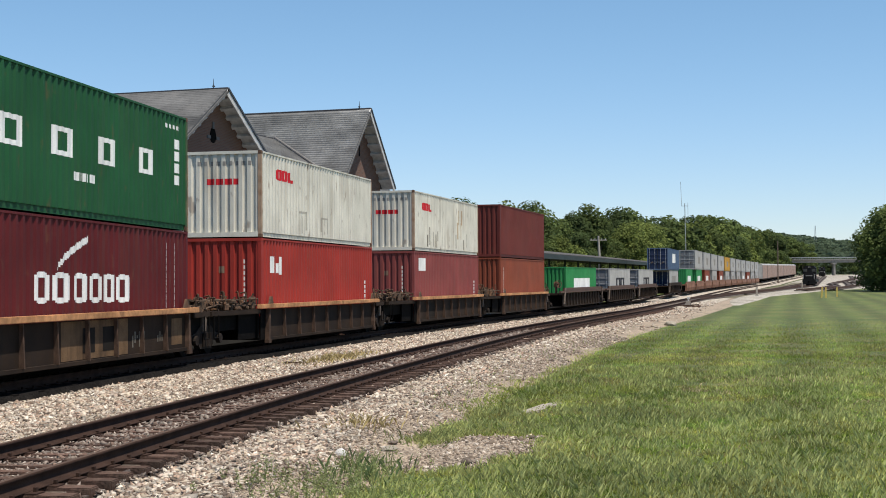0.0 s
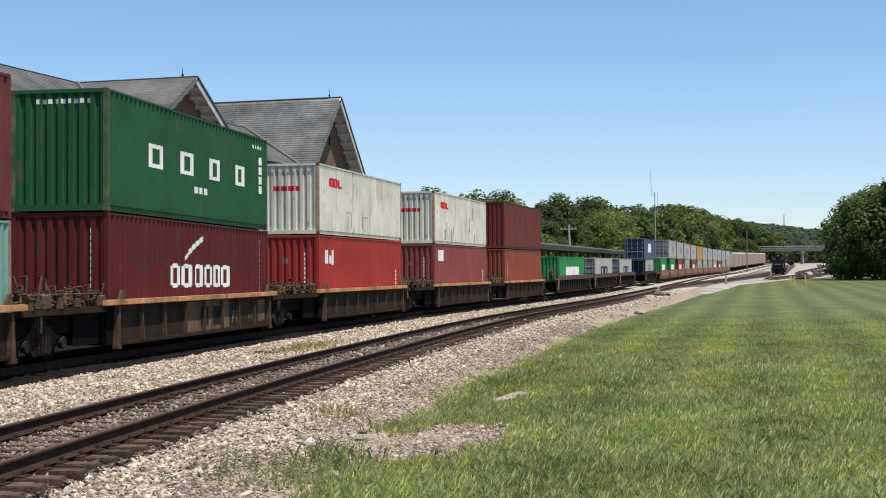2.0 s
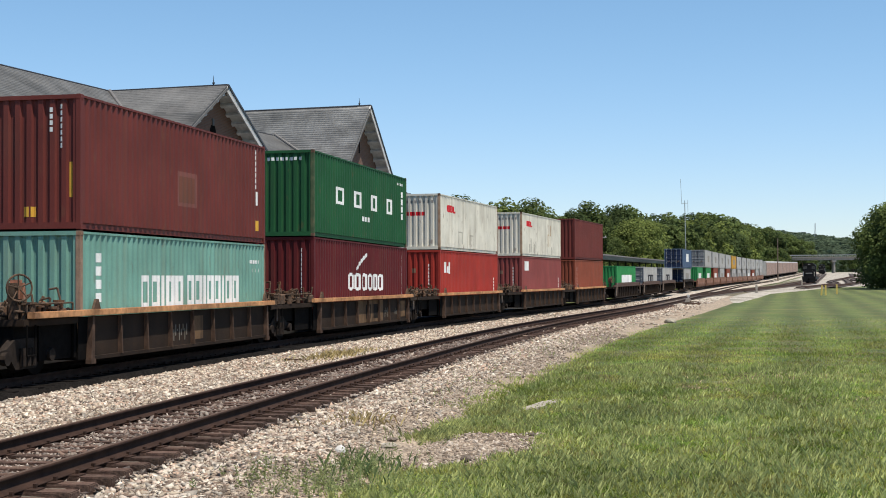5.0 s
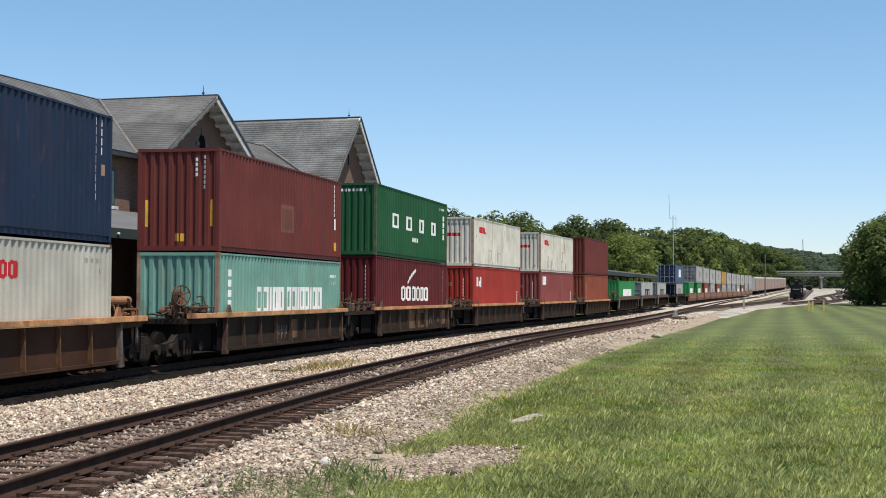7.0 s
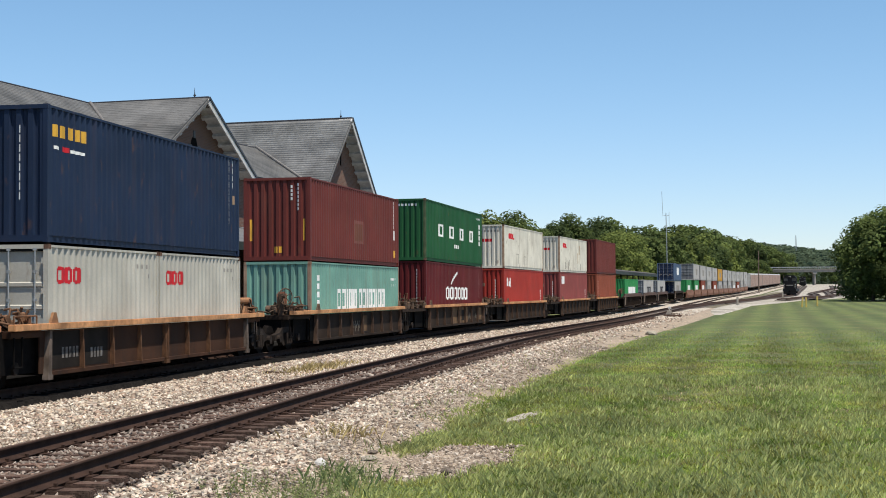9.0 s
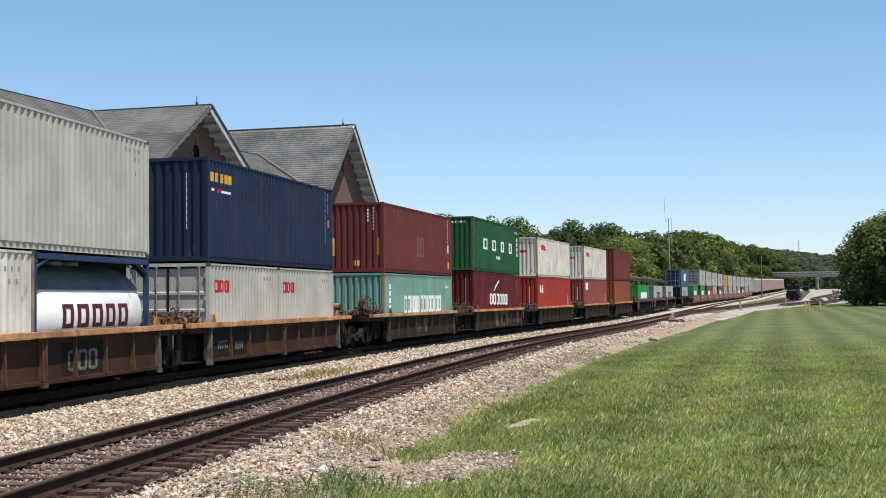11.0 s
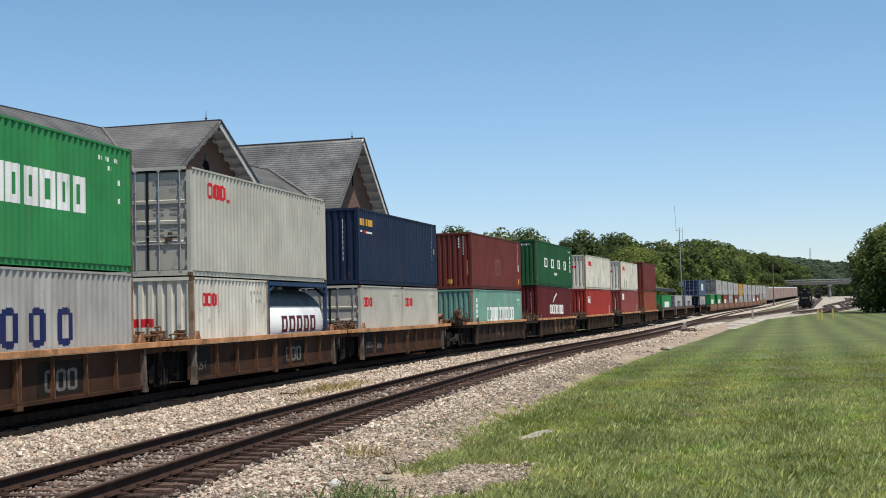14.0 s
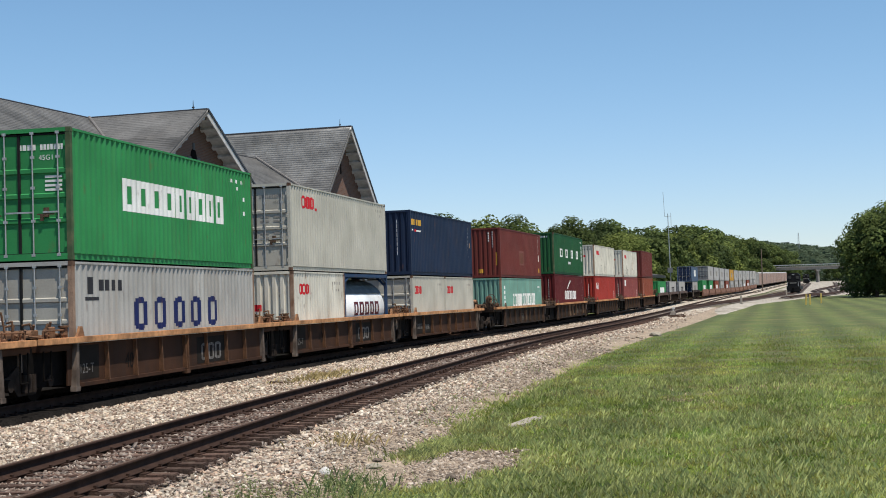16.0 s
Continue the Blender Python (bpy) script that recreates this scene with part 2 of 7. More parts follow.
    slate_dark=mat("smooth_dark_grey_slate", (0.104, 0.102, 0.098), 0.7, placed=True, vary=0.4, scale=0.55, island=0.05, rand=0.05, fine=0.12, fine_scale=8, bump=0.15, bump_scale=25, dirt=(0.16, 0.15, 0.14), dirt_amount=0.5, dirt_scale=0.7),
    slate_base=mat("dark_roof_deck", (0.08, 0.08, 0.082), 0.85, vary=0.2),
    lead=mat("grey_valley_flashing", (0.15, 0.14, 0.132), 0.6, vary=0.25, scale=3),
    ridge_metal=mat("dark_ridge_capping", (0.035, 0.035, 0.04), 0.5, vary=0.2),
    trim_dark=mat("weathered_grey_edge_board", (0.13, 0.125, 0.12), 0.8, vary=0.2, scale=3),
    trim_white=mat("weathered_white_trim_paint", (0.55, 0.53, 0.5), 0.7, vary=0.2, scale=3, dirt=(0.3, 0.27, 0.23), dirt_amount=0.4, dirt_scale=4),
    canopy_roof=mat("grey_felt_canopy_roof", (0.11, 0.11, 0.112), 0.8, vary=0.2, scale=0.6, fine=0.15),
    shed_roof=mat("dark_felt_shed_roof", (0.085, 0.08, 0.075), 0.9, vary=0.25, scale=0.5, fine=0.15, spec=0.15),
    canopy_dark=mat("dark_green_canopy_timber", (0.03, 0.04, 0.035), 0.7, vary=0.2),
    glass_dark=mat("dark_window_glass", (0.01, 0.012, 0.014), 0.08, vary=0.0, spec=0.8),
    slab=mat("stained_slab_concrete", (0.3, 0.265, 0.21), 0.95, vary=0.25, scale=3, fine=0.3, bump=0.5, dirt=(0.15, 0.13, 0.08), dirt_amount=0.6, dirt_scale=4),
    # near-black bed that paints the shade under the train
    main_bed=mat("shade_black_ballast", (0.011, 0.0095, 0.0085), 0.95, spec=0.05, vary=0.3, fine=0.5, fine_scale=20, bump=0.9, bump_scale=20),
    yard=mat("pale_yard_gravel", (0.34, 0.305, 0.255), 0.95, vary=0.3, scale=0.3, fine=0.45, fine_scale=5, bump=0.8, bump_scale=14, dirt=(0.11, 0.095, 0.055), dirt_amount=0.85, dirt_scale=0.14),
    weedy=mat("brown_weedy_ballast", (0.12, 0.1, 0.058), 0.95, vary=0.3, scale=0.15, fine=0.4, fine_scale=5, dirt=(0.08, 0.095, 0.04), dirt_amount=0.8, dirt_scale=0.2),
    yard_tie=mat("dusty_yard_ties", (0.065, 0.05, 0.04), 0.95, vary=0.3, scale=0.6, fine=0.3, fine_scale=8),
    # platform surface: dark colour in place of the shade under the canopy
    asphalt=mat("shaded_platform_surface", (0.045, 0.043, 0.04), 0.95, vary=0.25, scale=0.8, fine=0.3, bump=0.4, spec=0.2),
    concrete=mat("grey_concrete", (0.27, 0.255, 0.235), 0.9, vary=0.2, scale=1.5, fine=0.15, bump=0.3, dirt=(0.16, 0.14, 0.11), dirt_amount=0.4),
    wood_pole=mat("weathered_pole_timber", (0.16, 0.115, 0.085), 0.9, vary=0.25, scale=3, fine=0.2),
    wood_pale=mat("pale_grey_pole_timber", (0.34, 0.3, 0.25), 0.9, vary=0.2, scale=3),
    yellow=mat("yellow_marker_paint", (0.62, 0.45, 0.12), 0.6, vary=0.15),
    loco_black=mat("black_locomotive_paint", (0.012, 0.011, 0.011), 0.6, vary=0.2, spec=0.15),
    bark=mat("grey_brown_bark", (0.1, 0.075, 0.055), 0.95, vary=0.3, scale=4, bump=0.5),
)


def foliage(name, color, island=0.45, rand=0.0, vary=0.3):
    m = mat(name, color, 0.75, vary=vary, scale=0.35, island=island, spec=0.08, rand=rand)
    nt = m.node_tree
    b = nt.nodes["Principled BSDF"]
    tr = nt.nodes.new("ShaderNodeBsdfTranslucent")
    mx = nt.nodes.new("ShaderNodeMixShader")
    mx.inputs[0].default_value = 0.45
    src = b.inputs["Base Color"].links[0].from_socket
    nt.links.new(src, tr.inputs["Color"])
    nt.links.new(b.outputs[0], mx.inputs[1])
    nt.links.new(tr.outputs[0], mx.inputs[2])
    nt.links.new(mx.outputs[0], nt.nodes["Material Output"].inputs[0])
    return m


M["leaf"] = foliage("broadleaf_foliage", (0.099, 0.13, 0.042), 0.26, 0.24)
M["leaf_dark"] = foliage("deep_green_foliage", (0.06, 0.084, 0.031), 0.26, 0.22)
M["leaf_light"] = foliage("fresh_green_foliage", (0.158, 0.192, 0.054), 0.28, 0.22)
M["grass"] = foliage("mown_grass_blades", (0.38, 0.432, 0.124), 0.46, 0.0, 0.22)
M["grass_tip"] = foliage("pale_green_grass_tufts", (0.5, 0.52, 0.2), 0.4, 0.0, 0.2)
M["grass_dry"] = foliage("dry_straw_grass", (0.38, 0.33, 0.16), 0.4)
M["weed_deep"] = foliage("deep_green_long_weeds", (0.15, 0.21, 0.085), 0.35)
M["weed_dark"] = foliage("dark_leafy_weeds", (0.27, 0.31, 0.13), 0.35)
M["weed"] = foliage("grey_green_weeds", (0.33, 0.36, 0.15), 0.4)
M["woods_far"] = foliage("distant_woodland", (0.085, 0.115, 0.07), 0.3)


def stripes(m):
    # broad stripes left by the mower, along the tracks
    nt = m.node_tree
    b = nt.nodes["Principled BSDF"]
    src = b.inputs["Base Color"].links[0].from_socket
    mp = nt.nodes.new("ShaderNodeMapping")
    mp.inputs["Rotation"].default_value = (0, 0, radians(4.6))
    wv = nt.nodes.new("ShaderNodeTexWave")
    for k, v in (("Scale", 0.115), ("Distortion", 1.2), ("Detail", 2.0), ("Detail Scale", 0.6)):
        wv.inputs[k].default_value = v
    rg = nt.nodes.new("ShaderNodeMapRange")
    rg.inputs["To Min"].default_value, rg.inputs["To Max"].default_value = 0.79, 1.17
    sc = nt.nodes.new("ShaderNodeVectorMath")
    sc.operation = "SCALE"
    nt.links.new(nt.nodes["Texture Coordinate"].outputs["Object"], mp.inputs[0])
    nt.links.new(mp.outputs[0], wv.inputs["Vector"])
    nt.links.new(wv.outputs["Fac"], rg.inputs["Value"])
    nt.links.new(src, sc.inputs[0])
    nt.links.new(rg.outputs["Result"], sc.inputs["Scale"])
    for link in list(src.links):
        if link.to_node != sc:
            nt.links.new(sc.outputs[0], link.to_socket)


def patches(m):
    # straw-tinged and fresh green patches, one to three metres wide
    nt = m.node_tree
    src = nt.nodes["Principled BSDF"].inputs["Base Color"].links[0].from_socket
    old = [link.to_socket for link in src.links]
    coord = nt.nodes["Texture Coordinate"].outputs["Object"]
    for scale, low, tint in ((0.13, 0.42, (0.82, 0.9, 0.76)), (0.5, 0.43, (1.2, 0.98, 1.04)), (1.1, 0.47, (0.84, 1.0, 0.8)), (4.2, 0.47, (0.68, 0.78, 0.64)), (7.0, 0.49, (1.35, 1.24, 1.24))):
        nz = nt.nodes.new("ShaderNodeTexNoise")
        nz.inputs["Scale"].default_value, nz.inputs["Detail"].default_value = scale, 4.0
        rg = nt.nodes.new("ShaderNodeMapRange")
        rg.inputs["From Min"].default_value, rg.inputs["From Max"].default_value = low, low + 0.22
        mx = nt.nodes.new("ShaderNodeMix")
        mx.data_type, mx.blend_type = "RGBA", "MULTIPLY"
        mx.inputs[7].default_value = (*tint, 1)
        nt.links.new(coord, nz.inputs["Vector"])
        nt.links.new(nz.outputs[0], rg.inputs["Value"])
        nt.links.new(rg.outputs["Result"], mx.inputs[0])
        nt.links.new(src, mx.inputs[6])
        src = mx.outputs[2]
    for sock in old:
        nt.links.new(src, sock)


def ground_mat():
    m = mat("mown_grass_ground", (0.082, 0.104, 0.026), 0.95, vary=0.15, scale=0.25, fine=0.3, fine_scale=11, bump=0.8, bump_scale=22,
            dirt=(0.21, 0.185, 0.085), dirt_amount=0.5, dirt_scale=0.45)
    stripes(m)
    patches(m)
    return m


def palette(m, colors):
    # each loose piece takes one of several colours
    nt = m.node_tree
    rgb = next(n for n in nt.nodes if n.type == "RGB")
    wn = nt.nodes.new("ShaderNodeTexWhiteNoise")
    wn.noise_dimensions = "1D"
    cr = nt.nodes.new("ShaderNodeValToRGB")
    cr.color_ramp.interpolation = "CONSTANT"
    el = cr.color_ramp.elements
    while len(el) < len(colors):
        el.new(0.5)
    for i, c in enumerate(colors):
        el[i].position, el[i].color = i / len(colors), (*c, 1)
    nt.links.new(nt.nodes.new("ShaderNodeNewGeometry").outputs["Random Per Island"], wn.inputs["W"])
    nt.links.new(wn.outputs["Value"], cr.inputs[0])
    for link in list(rgb.outputs[0].links):
        nt.links.new(cr.outputs[0], link.to_socket)


M["crib_stone"] = mat("stained_brown_ballast", (0.2, 0.15, 0.11), 0.95, vary=0.2, scale=0.7, island=0.3, fine=0.1, bump=0.25, bump_scale=60)
palette(M["crib_stone"], [(0.17, 0.125, 0.1), (0.11, 0.078, 0.062), (0.22, 0.175, 0.145), (0.15, 0.1, 0.076), (0.09, 0.066, 0.054), (0.18, 0.145, 0.12), (0.3, 0.25, 0.21)])
M["verge_stone"] = mat("grey_brown_gravel", (0.2, 0.16, 0.13), 0.95, vary=0.2, scale=0.6, island=0.25, fine=0.1, bump=0.2, bump_scale=60)
palette(M["verge_stone"], [(0.24, 0.182, 0.135), (0.36, 0.3, 0.24), (0.17, 0.128, 0.095), (0.44, 0.375, 0.31), (0.275, 0.21, 0.158), (0.12, 0.09, 0.066), (0.31, 0.25, 0.195)])
palette(M["stone"], [(0.17, 0.12, 0.088), (0.42, 0.325, 0.26), (0.48, 0.41, 0.33), (0.36, 0.3, 0.23), (0.2, 0.15, 0.115), (0.58, 0.52, 0.43), (0.36, 0.315, 0.26), (0.38, 0.265, 0.195), (0.12, 0.092, 0.072), (0.5, 0.43, 0.355), (0.27, 0.22, 0.17), (0.46, 0.375, 0.28)])
M["ground"] = ground_mat()
stripes(M["grass"])
patches(M["grass"])


# ---- helpers of this scene ----
def part(name, bm, material, parent=None, label=""):
    """Link a bmesh (or a ready mesh) as one mesh object under a thing or a part."""
    if isinstance(bm, bmesh.types.BMesh):
        me = bpy.data.meshes.new(name)
        bm.to_mesh(me)
        bm.free()
    else:
        me = bm
    if material and not me.materials:
        me.materials.append(material)
    ob = new(name, me)
    ob.parent = parent
    if label:
        ob["label"] = label
    return ob


def thing(name, label, category, group="", kind=""):
    return tagged(new(name), label, category, group, kind)


def box(bm, x0, x1, y0, y1, z0, z1):
    v = [bm.verts.new((x, y, z)) for x in (x0, x1) for y in (y0, y1) for z in (z0, z1)]
    for f in ((0, 1, 3, 2), (4, 6, 7, 5), (0, 4, 5, 1), (2, 3, 7, 6), (0, 2, 6, 4), (1, 5, 7, 3)):
        bm.faces.new([v[i] for i in f])
    return v


def boxes(*dims, bevel=0.0):
    bm = bmesh.new()
    for d in dims:
        box(bm, *d)
    if bevel:
        bmesh.ops.bevel(bm, geom=bm.edges[:], offset=bevel, segments=2, affect="EDGES", clamp_overlap=True)
    return bm


def prism(bm, loop, axis, a0, a1):
    """Extrude a 2D loop along an axis (0 x, 1 y, 2 z); the loop holds the other two in order."""
    def at(p, a):
        q = list(p)
        q.insert(axis, a)
        return bm.verts.new(q)
    lo, hi = [at(p, a0) for p in loop], [at(p, a1) for p in loop]
    k = len(loop)
    for i in range(k):
        bm.faces.new((lo[i], lo[(i + 1) % k], hi[(i + 1) % k], hi[i]))
    bm.faces.new(lo[::-1])
    bm.faces.new(hi)
    bmesh.ops.recalc_face_normals(bm, faces=bm.faces[:])
    return bm


def rod(bm, a, b, r, seg=8, r2=None):
    a, b = Vector(a), Vector(b)
    d = b - a
    m = Matrix.Translation((a + b) / 2) @ d.to_track_quat("Z", "Y").to_matrix().to_4x4()
    bmesh.ops.create_cone(bm, cap_ends=True, segments=seg, radius1=r, radius2=r if r2 is None else r2, depth=d.length, matrix=m)
    return bm


def fast_mesh(name, verts, faces):
    """A mesh from numpy arrays: verts n x 3, faces m x k."""
    me = bpy.data.meshes.new(name)
    k = faces.shape[1]
    me.vertices.add(len(verts))
    me.vertices.foreach_set("co", verts.astype(np.float32).ravel())
    me.loops.add(faces.size)
    me.loops.foreach_set("vertex_index", faces.astype(np.int32).ravel())
    me.polygons.add(len(faces))
    me.polygons.foreach_set("loop_start", np.arange(0, faces.size, k, dtype=np.int32))
    me.polygons.foreach_set("loop_total", np.full(len(faces), k, dtype=np.int32))
    me.update(calc_edges=True)
    return me


# ---- the line of the main track: arc length, curvature at knots ----
KNOTS, BENDS = (20, 60, 120, 200, 300, 450), (0.00231, 0.00158, -0.00077, 0.00020, 0.00018, 0.00005)
TRACK_X = -13.334
SIDE = 6.487                      # from the main track to the near siding
S = np.arange(-120, 1200, 0.5)
HEAD = np.cumsum(np.interp(S, KNOTS, BENDS)) * 0.5
HEAD -= np.interp(20, S, HEAD)
PX = np.concatenate([[0], np.cumsum(np.sin(HEAD[:-1]))]) * 0.5
PY = np.concatenate([[0], np.cumsum(np.cos(HEAD[:-1]))]) * 0.5
PX += TRACK_X - np.interp(0, S, PX)
PY -= np.interp(0, S, PY)


def rise(y):
    """The land climbs gently beyond the station."""
    y = np.asarray(y, float)
    return 0.0035 * np.maximum(0, y - 95) + 0.0065 * np.maximum(0, np.minimum(y, 900) - 400)


def bank(off, y):
    """The wooded bank behind the tracks climbs with the distance."""
    return np.clip((-np.asarray(off, float) - 14) * 0.3, 0, 9) * np.clip((np.asarray(y, float) - 230) / 250, 0, 1)


def drift(s):
    """The near siding closes in on the main track towards the yard."""
    return np.interp(s, (35, 60, 95, 120, 145, 260), (0, 0.34, 0.44, 0.84, 1.07, 1.2))


def on_line(s, off=0.0):
    off = off - drift(s) * np.interp(off, (1.8, 5.5, 7.6, 10.6), (0, 1, 1, 0.2))
    th = np.interp(s, S, HEAD)
    y = np.interp(s, S, PY) - off * np.sin(th)
    return np.interp(s, S, PX) + off * np.cos(th), y, rise(y), th


def line_pose(s, off=0.0, z=0.0, wheelbase=12.0):
    xa, ya, za, _ = on_line(s - wheelbase / 2, off)
    xb, yb, zb, _ = on_line(s + wheelbase / 2, off)
    a, b = Vector((xa, ya, za)), Vector((xb, yb, zb))
    d = b - a
    return Matrix.Translation((a + b) / 2 + Vector((0, 0, z))) @ pose(0, 0, 0, math.degrees(math.atan2(d.z, d.xy.length)), 0, -math.degrees(math.atan2(d.x, d.y)))


def center_x(y):
    return np.interp(y, PY, PX)


def travel(t):
    """How far the train has rolled."""
    return 4.58 * t + 0.0075 * t * t


MOVERS = []                      # (thing, arc length of its middle at the start, height, tilt in degrees)
WHEELS = []


# ---- ground, ballast, tracks ----
rng = np.random.default_rng(7)


def soft_noise(x, y, scale, seed=0.0):
    return np.array([noise.noise((a * scale + seed, b * scale - seed, seed)) for a, b in zip(np.ravel(x), np.ravel(y))]).reshape(np.shape(x))


def land(off):
    return np.interp(off, (-2000, -30, -3, SIDE, 8.6, 10.2, 12, 40, 2000), (-0.4, -0.4, -0.45, -0.45, -0.5, -0.52, -0.47, -0.45, -0.45))


def bed(off):
    """The cross-section of the ballast, from behind the main track to the edge of the grass."""
    return np.interp(off, (-3.2, -2.1, -1.3, 0, 1.3, 1.58, 2.0, 3.3, SIDE - 2.0, SIDE - 1.35, SIDE - 1.1, SIDE + 1.0, SIDE + 1.5, 8.9, 10.6),
                     (-0.6, -0.35, -0.32, -0.3, -0.42, -0.42, -0.24, -0.27, -0.26, -0.26, -0.225, -0.225, -0.33, -0.36, -0.56))


def edge(y):
    """How far the grass starts from the main track."""
    y = np.asarray(y, float)
    return 9.85 + 0.35 * np.sin(y * 0.37) + 0.2 * np.sin(y * 1.1 + 1) - 1.0 * np.clip((y - 90) / 60, 0, 1) + 0.75 * np.clip((17.6 - y) / 1.6, 0, 1)


def grid_mesh(name, rows):
    h, w, _ = rows.shape
    i = np.arange(h * w).reshape(h, w)
    f = np.stack([i[:-1, :-1], i[:-1, 1:], i[1:, 1:], i[1:, :-1]], -1).reshape(-1, 4)
    me = fast_mesh(name, rows.reshape(-1, 3), f)
    me.polygons.foreach_set("use_smooth", np.ones(len(f), dtype=bool))
    return me


def build_ground():
    ys = np.concatenate([np.arange(-60, 0, 6), np.arange(0, 60, 0.75), np.arange(60, 200, 4), np.arange(200, 1300, 50), [1500, 1900, 2400, 3000]])
    offs = np.concatenate([[-2500, -900, -400, -200, -100, -60, -30], np.arange(-12, 9, 1.5), np.arange(9, 26, 0.75), np.arange(26, 60, 6), [80, 120, 200, 400, 900, 2500]])
    rows = np.zeros((len(ys), len(offs), 3))
    for i, y in enumerate(ys):
        x = offs + np.where(np.abs(offs) < 300, center_x(min(y, 700)), center_x(min(y, 700)) * 0.5)
        rows[i, :, 0], rows[i, :, 1] = x, y
        rows[i, :, 2] = land(offs) + rise(min(y, 900)) + bank(offs, y)
        if -1 < y < 120:
            rows[i, :, 2] += np.where(offs > 10.5, 0.05 * soft_noise(x, np.full_like(x, y), 0.35, 3.1), 0)
    me = grid_mesh("ground", rows)
    tagged(part("ground", me, M["ground"]), "mown green grass field with dry straw patches beside the tracks", "ground", kind="structure")


def ballast_bed(name, s0, s1, offs, profile, label, material=None):
    ss = np.concatenate([np.arange(s0, min(80, s1), 0.5), np.arange(max(80, s0), s1 + 1, 4)]) if s0 < 80 else np.arange(s0, s1 + 1, 4.0)
    rows = np.zeros((len(ss), len(offs), 3))
    for i, s in enumerate(ss):
        x, y, z, _ = on_line(s, np.asarray(offs))
        rows[i, :, 0], rows[i, :, 1], rows[i, :, 2] = x, y, profile(np.asarray(offs)) + z
        if s < 80:
            rows[i, 1:-1, 2] += 0.018 * soft_noise(x[1:-1], y[1:-1], 2.2, 9.0)
    return tagged(part(name, grid_mesh(name, rows), material or M["ballast"]), label, "ballast", kind="structure")


def lay_rail(parent, off, s0, s1, name="rail"):
    loop = [(-0.075, -0.172), (0.075, -0.172), (0.075, -0.158), (0.012, -0.14), (0.012, -0.045), (0.036, -0.036), (0.036, -0.006), (0.028, 0), (-0.028, 0), (-0.036, -0.006), (-0.036, -0.036), (-0.012, -0.045), (-0.012, -0.14), (-0.075, -0.158)]
    ss = np.concatenate([np.arange(s0, 200, 1.5), np.arange(200, s1 + 1, 8.0)])
    k = len(loop)
    v = np.zeros((len(ss), k, 3))
    for j, (a, z) in enumerate(loop):
        x, y, zz, _ = on_line(ss, off + a)
        v[:, j, 0], v[:, j, 1], v[:, j, 2] = x, y, zz + z
    i = np.arange(len(ss) * k).reshape(len(ss), k)
    f = np.stack([i[:-1], np.roll(i, -1, 1)[:-1], np.roll(i, -1, 1)[1:], i[1:]], -1).reshape(-1, 4)
    me = fast_mesh(name, v.reshape(-1, 3), f)
    me.materials.append(M["rail_side"])
    me.materials.append(M["rail_head"])
    idx = np.tile((np.arange(k) == 7).astype(np.int32), len(ss) - 1)
    me.polygons.foreach_set("material_index", idx)
    return part(name, me, None, parent)


TIE = 0.53


def tie_mesh(material):
    bm = boxes((-1.3, 1.3, -0.115, 0.115, -0.36, -0.182), bevel=0.012)
    me = bpy.data.meshes.new("tie")
    bm.to_mesh(me)
    bm.free()
    me.materials.append(material)
    return me


def build_track(name, off, s0, s1, single, label, timber):
    t = thing(name, label, "railway track", kind="structure")
    for side in (-0.753, 0.753):
        lay_rail(t, off + side, s0, s1)
    me = tie_mesh(timber)
    far, plates = bmesh.new(), bmesh.new()
    s = s0
    r = random.Random(5)
    while s < 170:
        x, y, z, th = on_line(s, off)
        m = Matrix.Translation((x, y, z + r.uniform(-0.012, 0.006))) @ pose(0, 0, 0, 0, 0, -math.degrees(th) + r.uniform(-0.8, 0.8)) @ Matrix.Translation((r.uniform(-0.04, 0.04), 0, 0))
        if single[0] <= s < single[1]:
            ob = part("tie", me, None, t)
            ob.matrix_basis = m
        elif s < 110:
            for v in box(far, -1.3, 1.3, -0.115, 0.115, -0.36, -0.182):
                v.co = m @ v.co
        if 0 < s < 90:
            for side in (-0.753, 0.753):
                for d in ((-0.18, 0.18, -0.1, 0.1, -0.184, -0.168), (-0.12, -0.085, -0.07, -0.03, -0.17, -0.125), (0.085, 0.12, 0.03, 0.07, -0.17, -0.125)):
                    for v in box(plates, d[0] + side, d[1] + side, *d[2:]):
                        v.co = m @ v.co
        s += TIE
    tagged(part("tie_row", far, timber, t), kind="stuff")
    tagged(part("tie_plates", plates, M["rail_side"], t), kind="stuff")
    return t


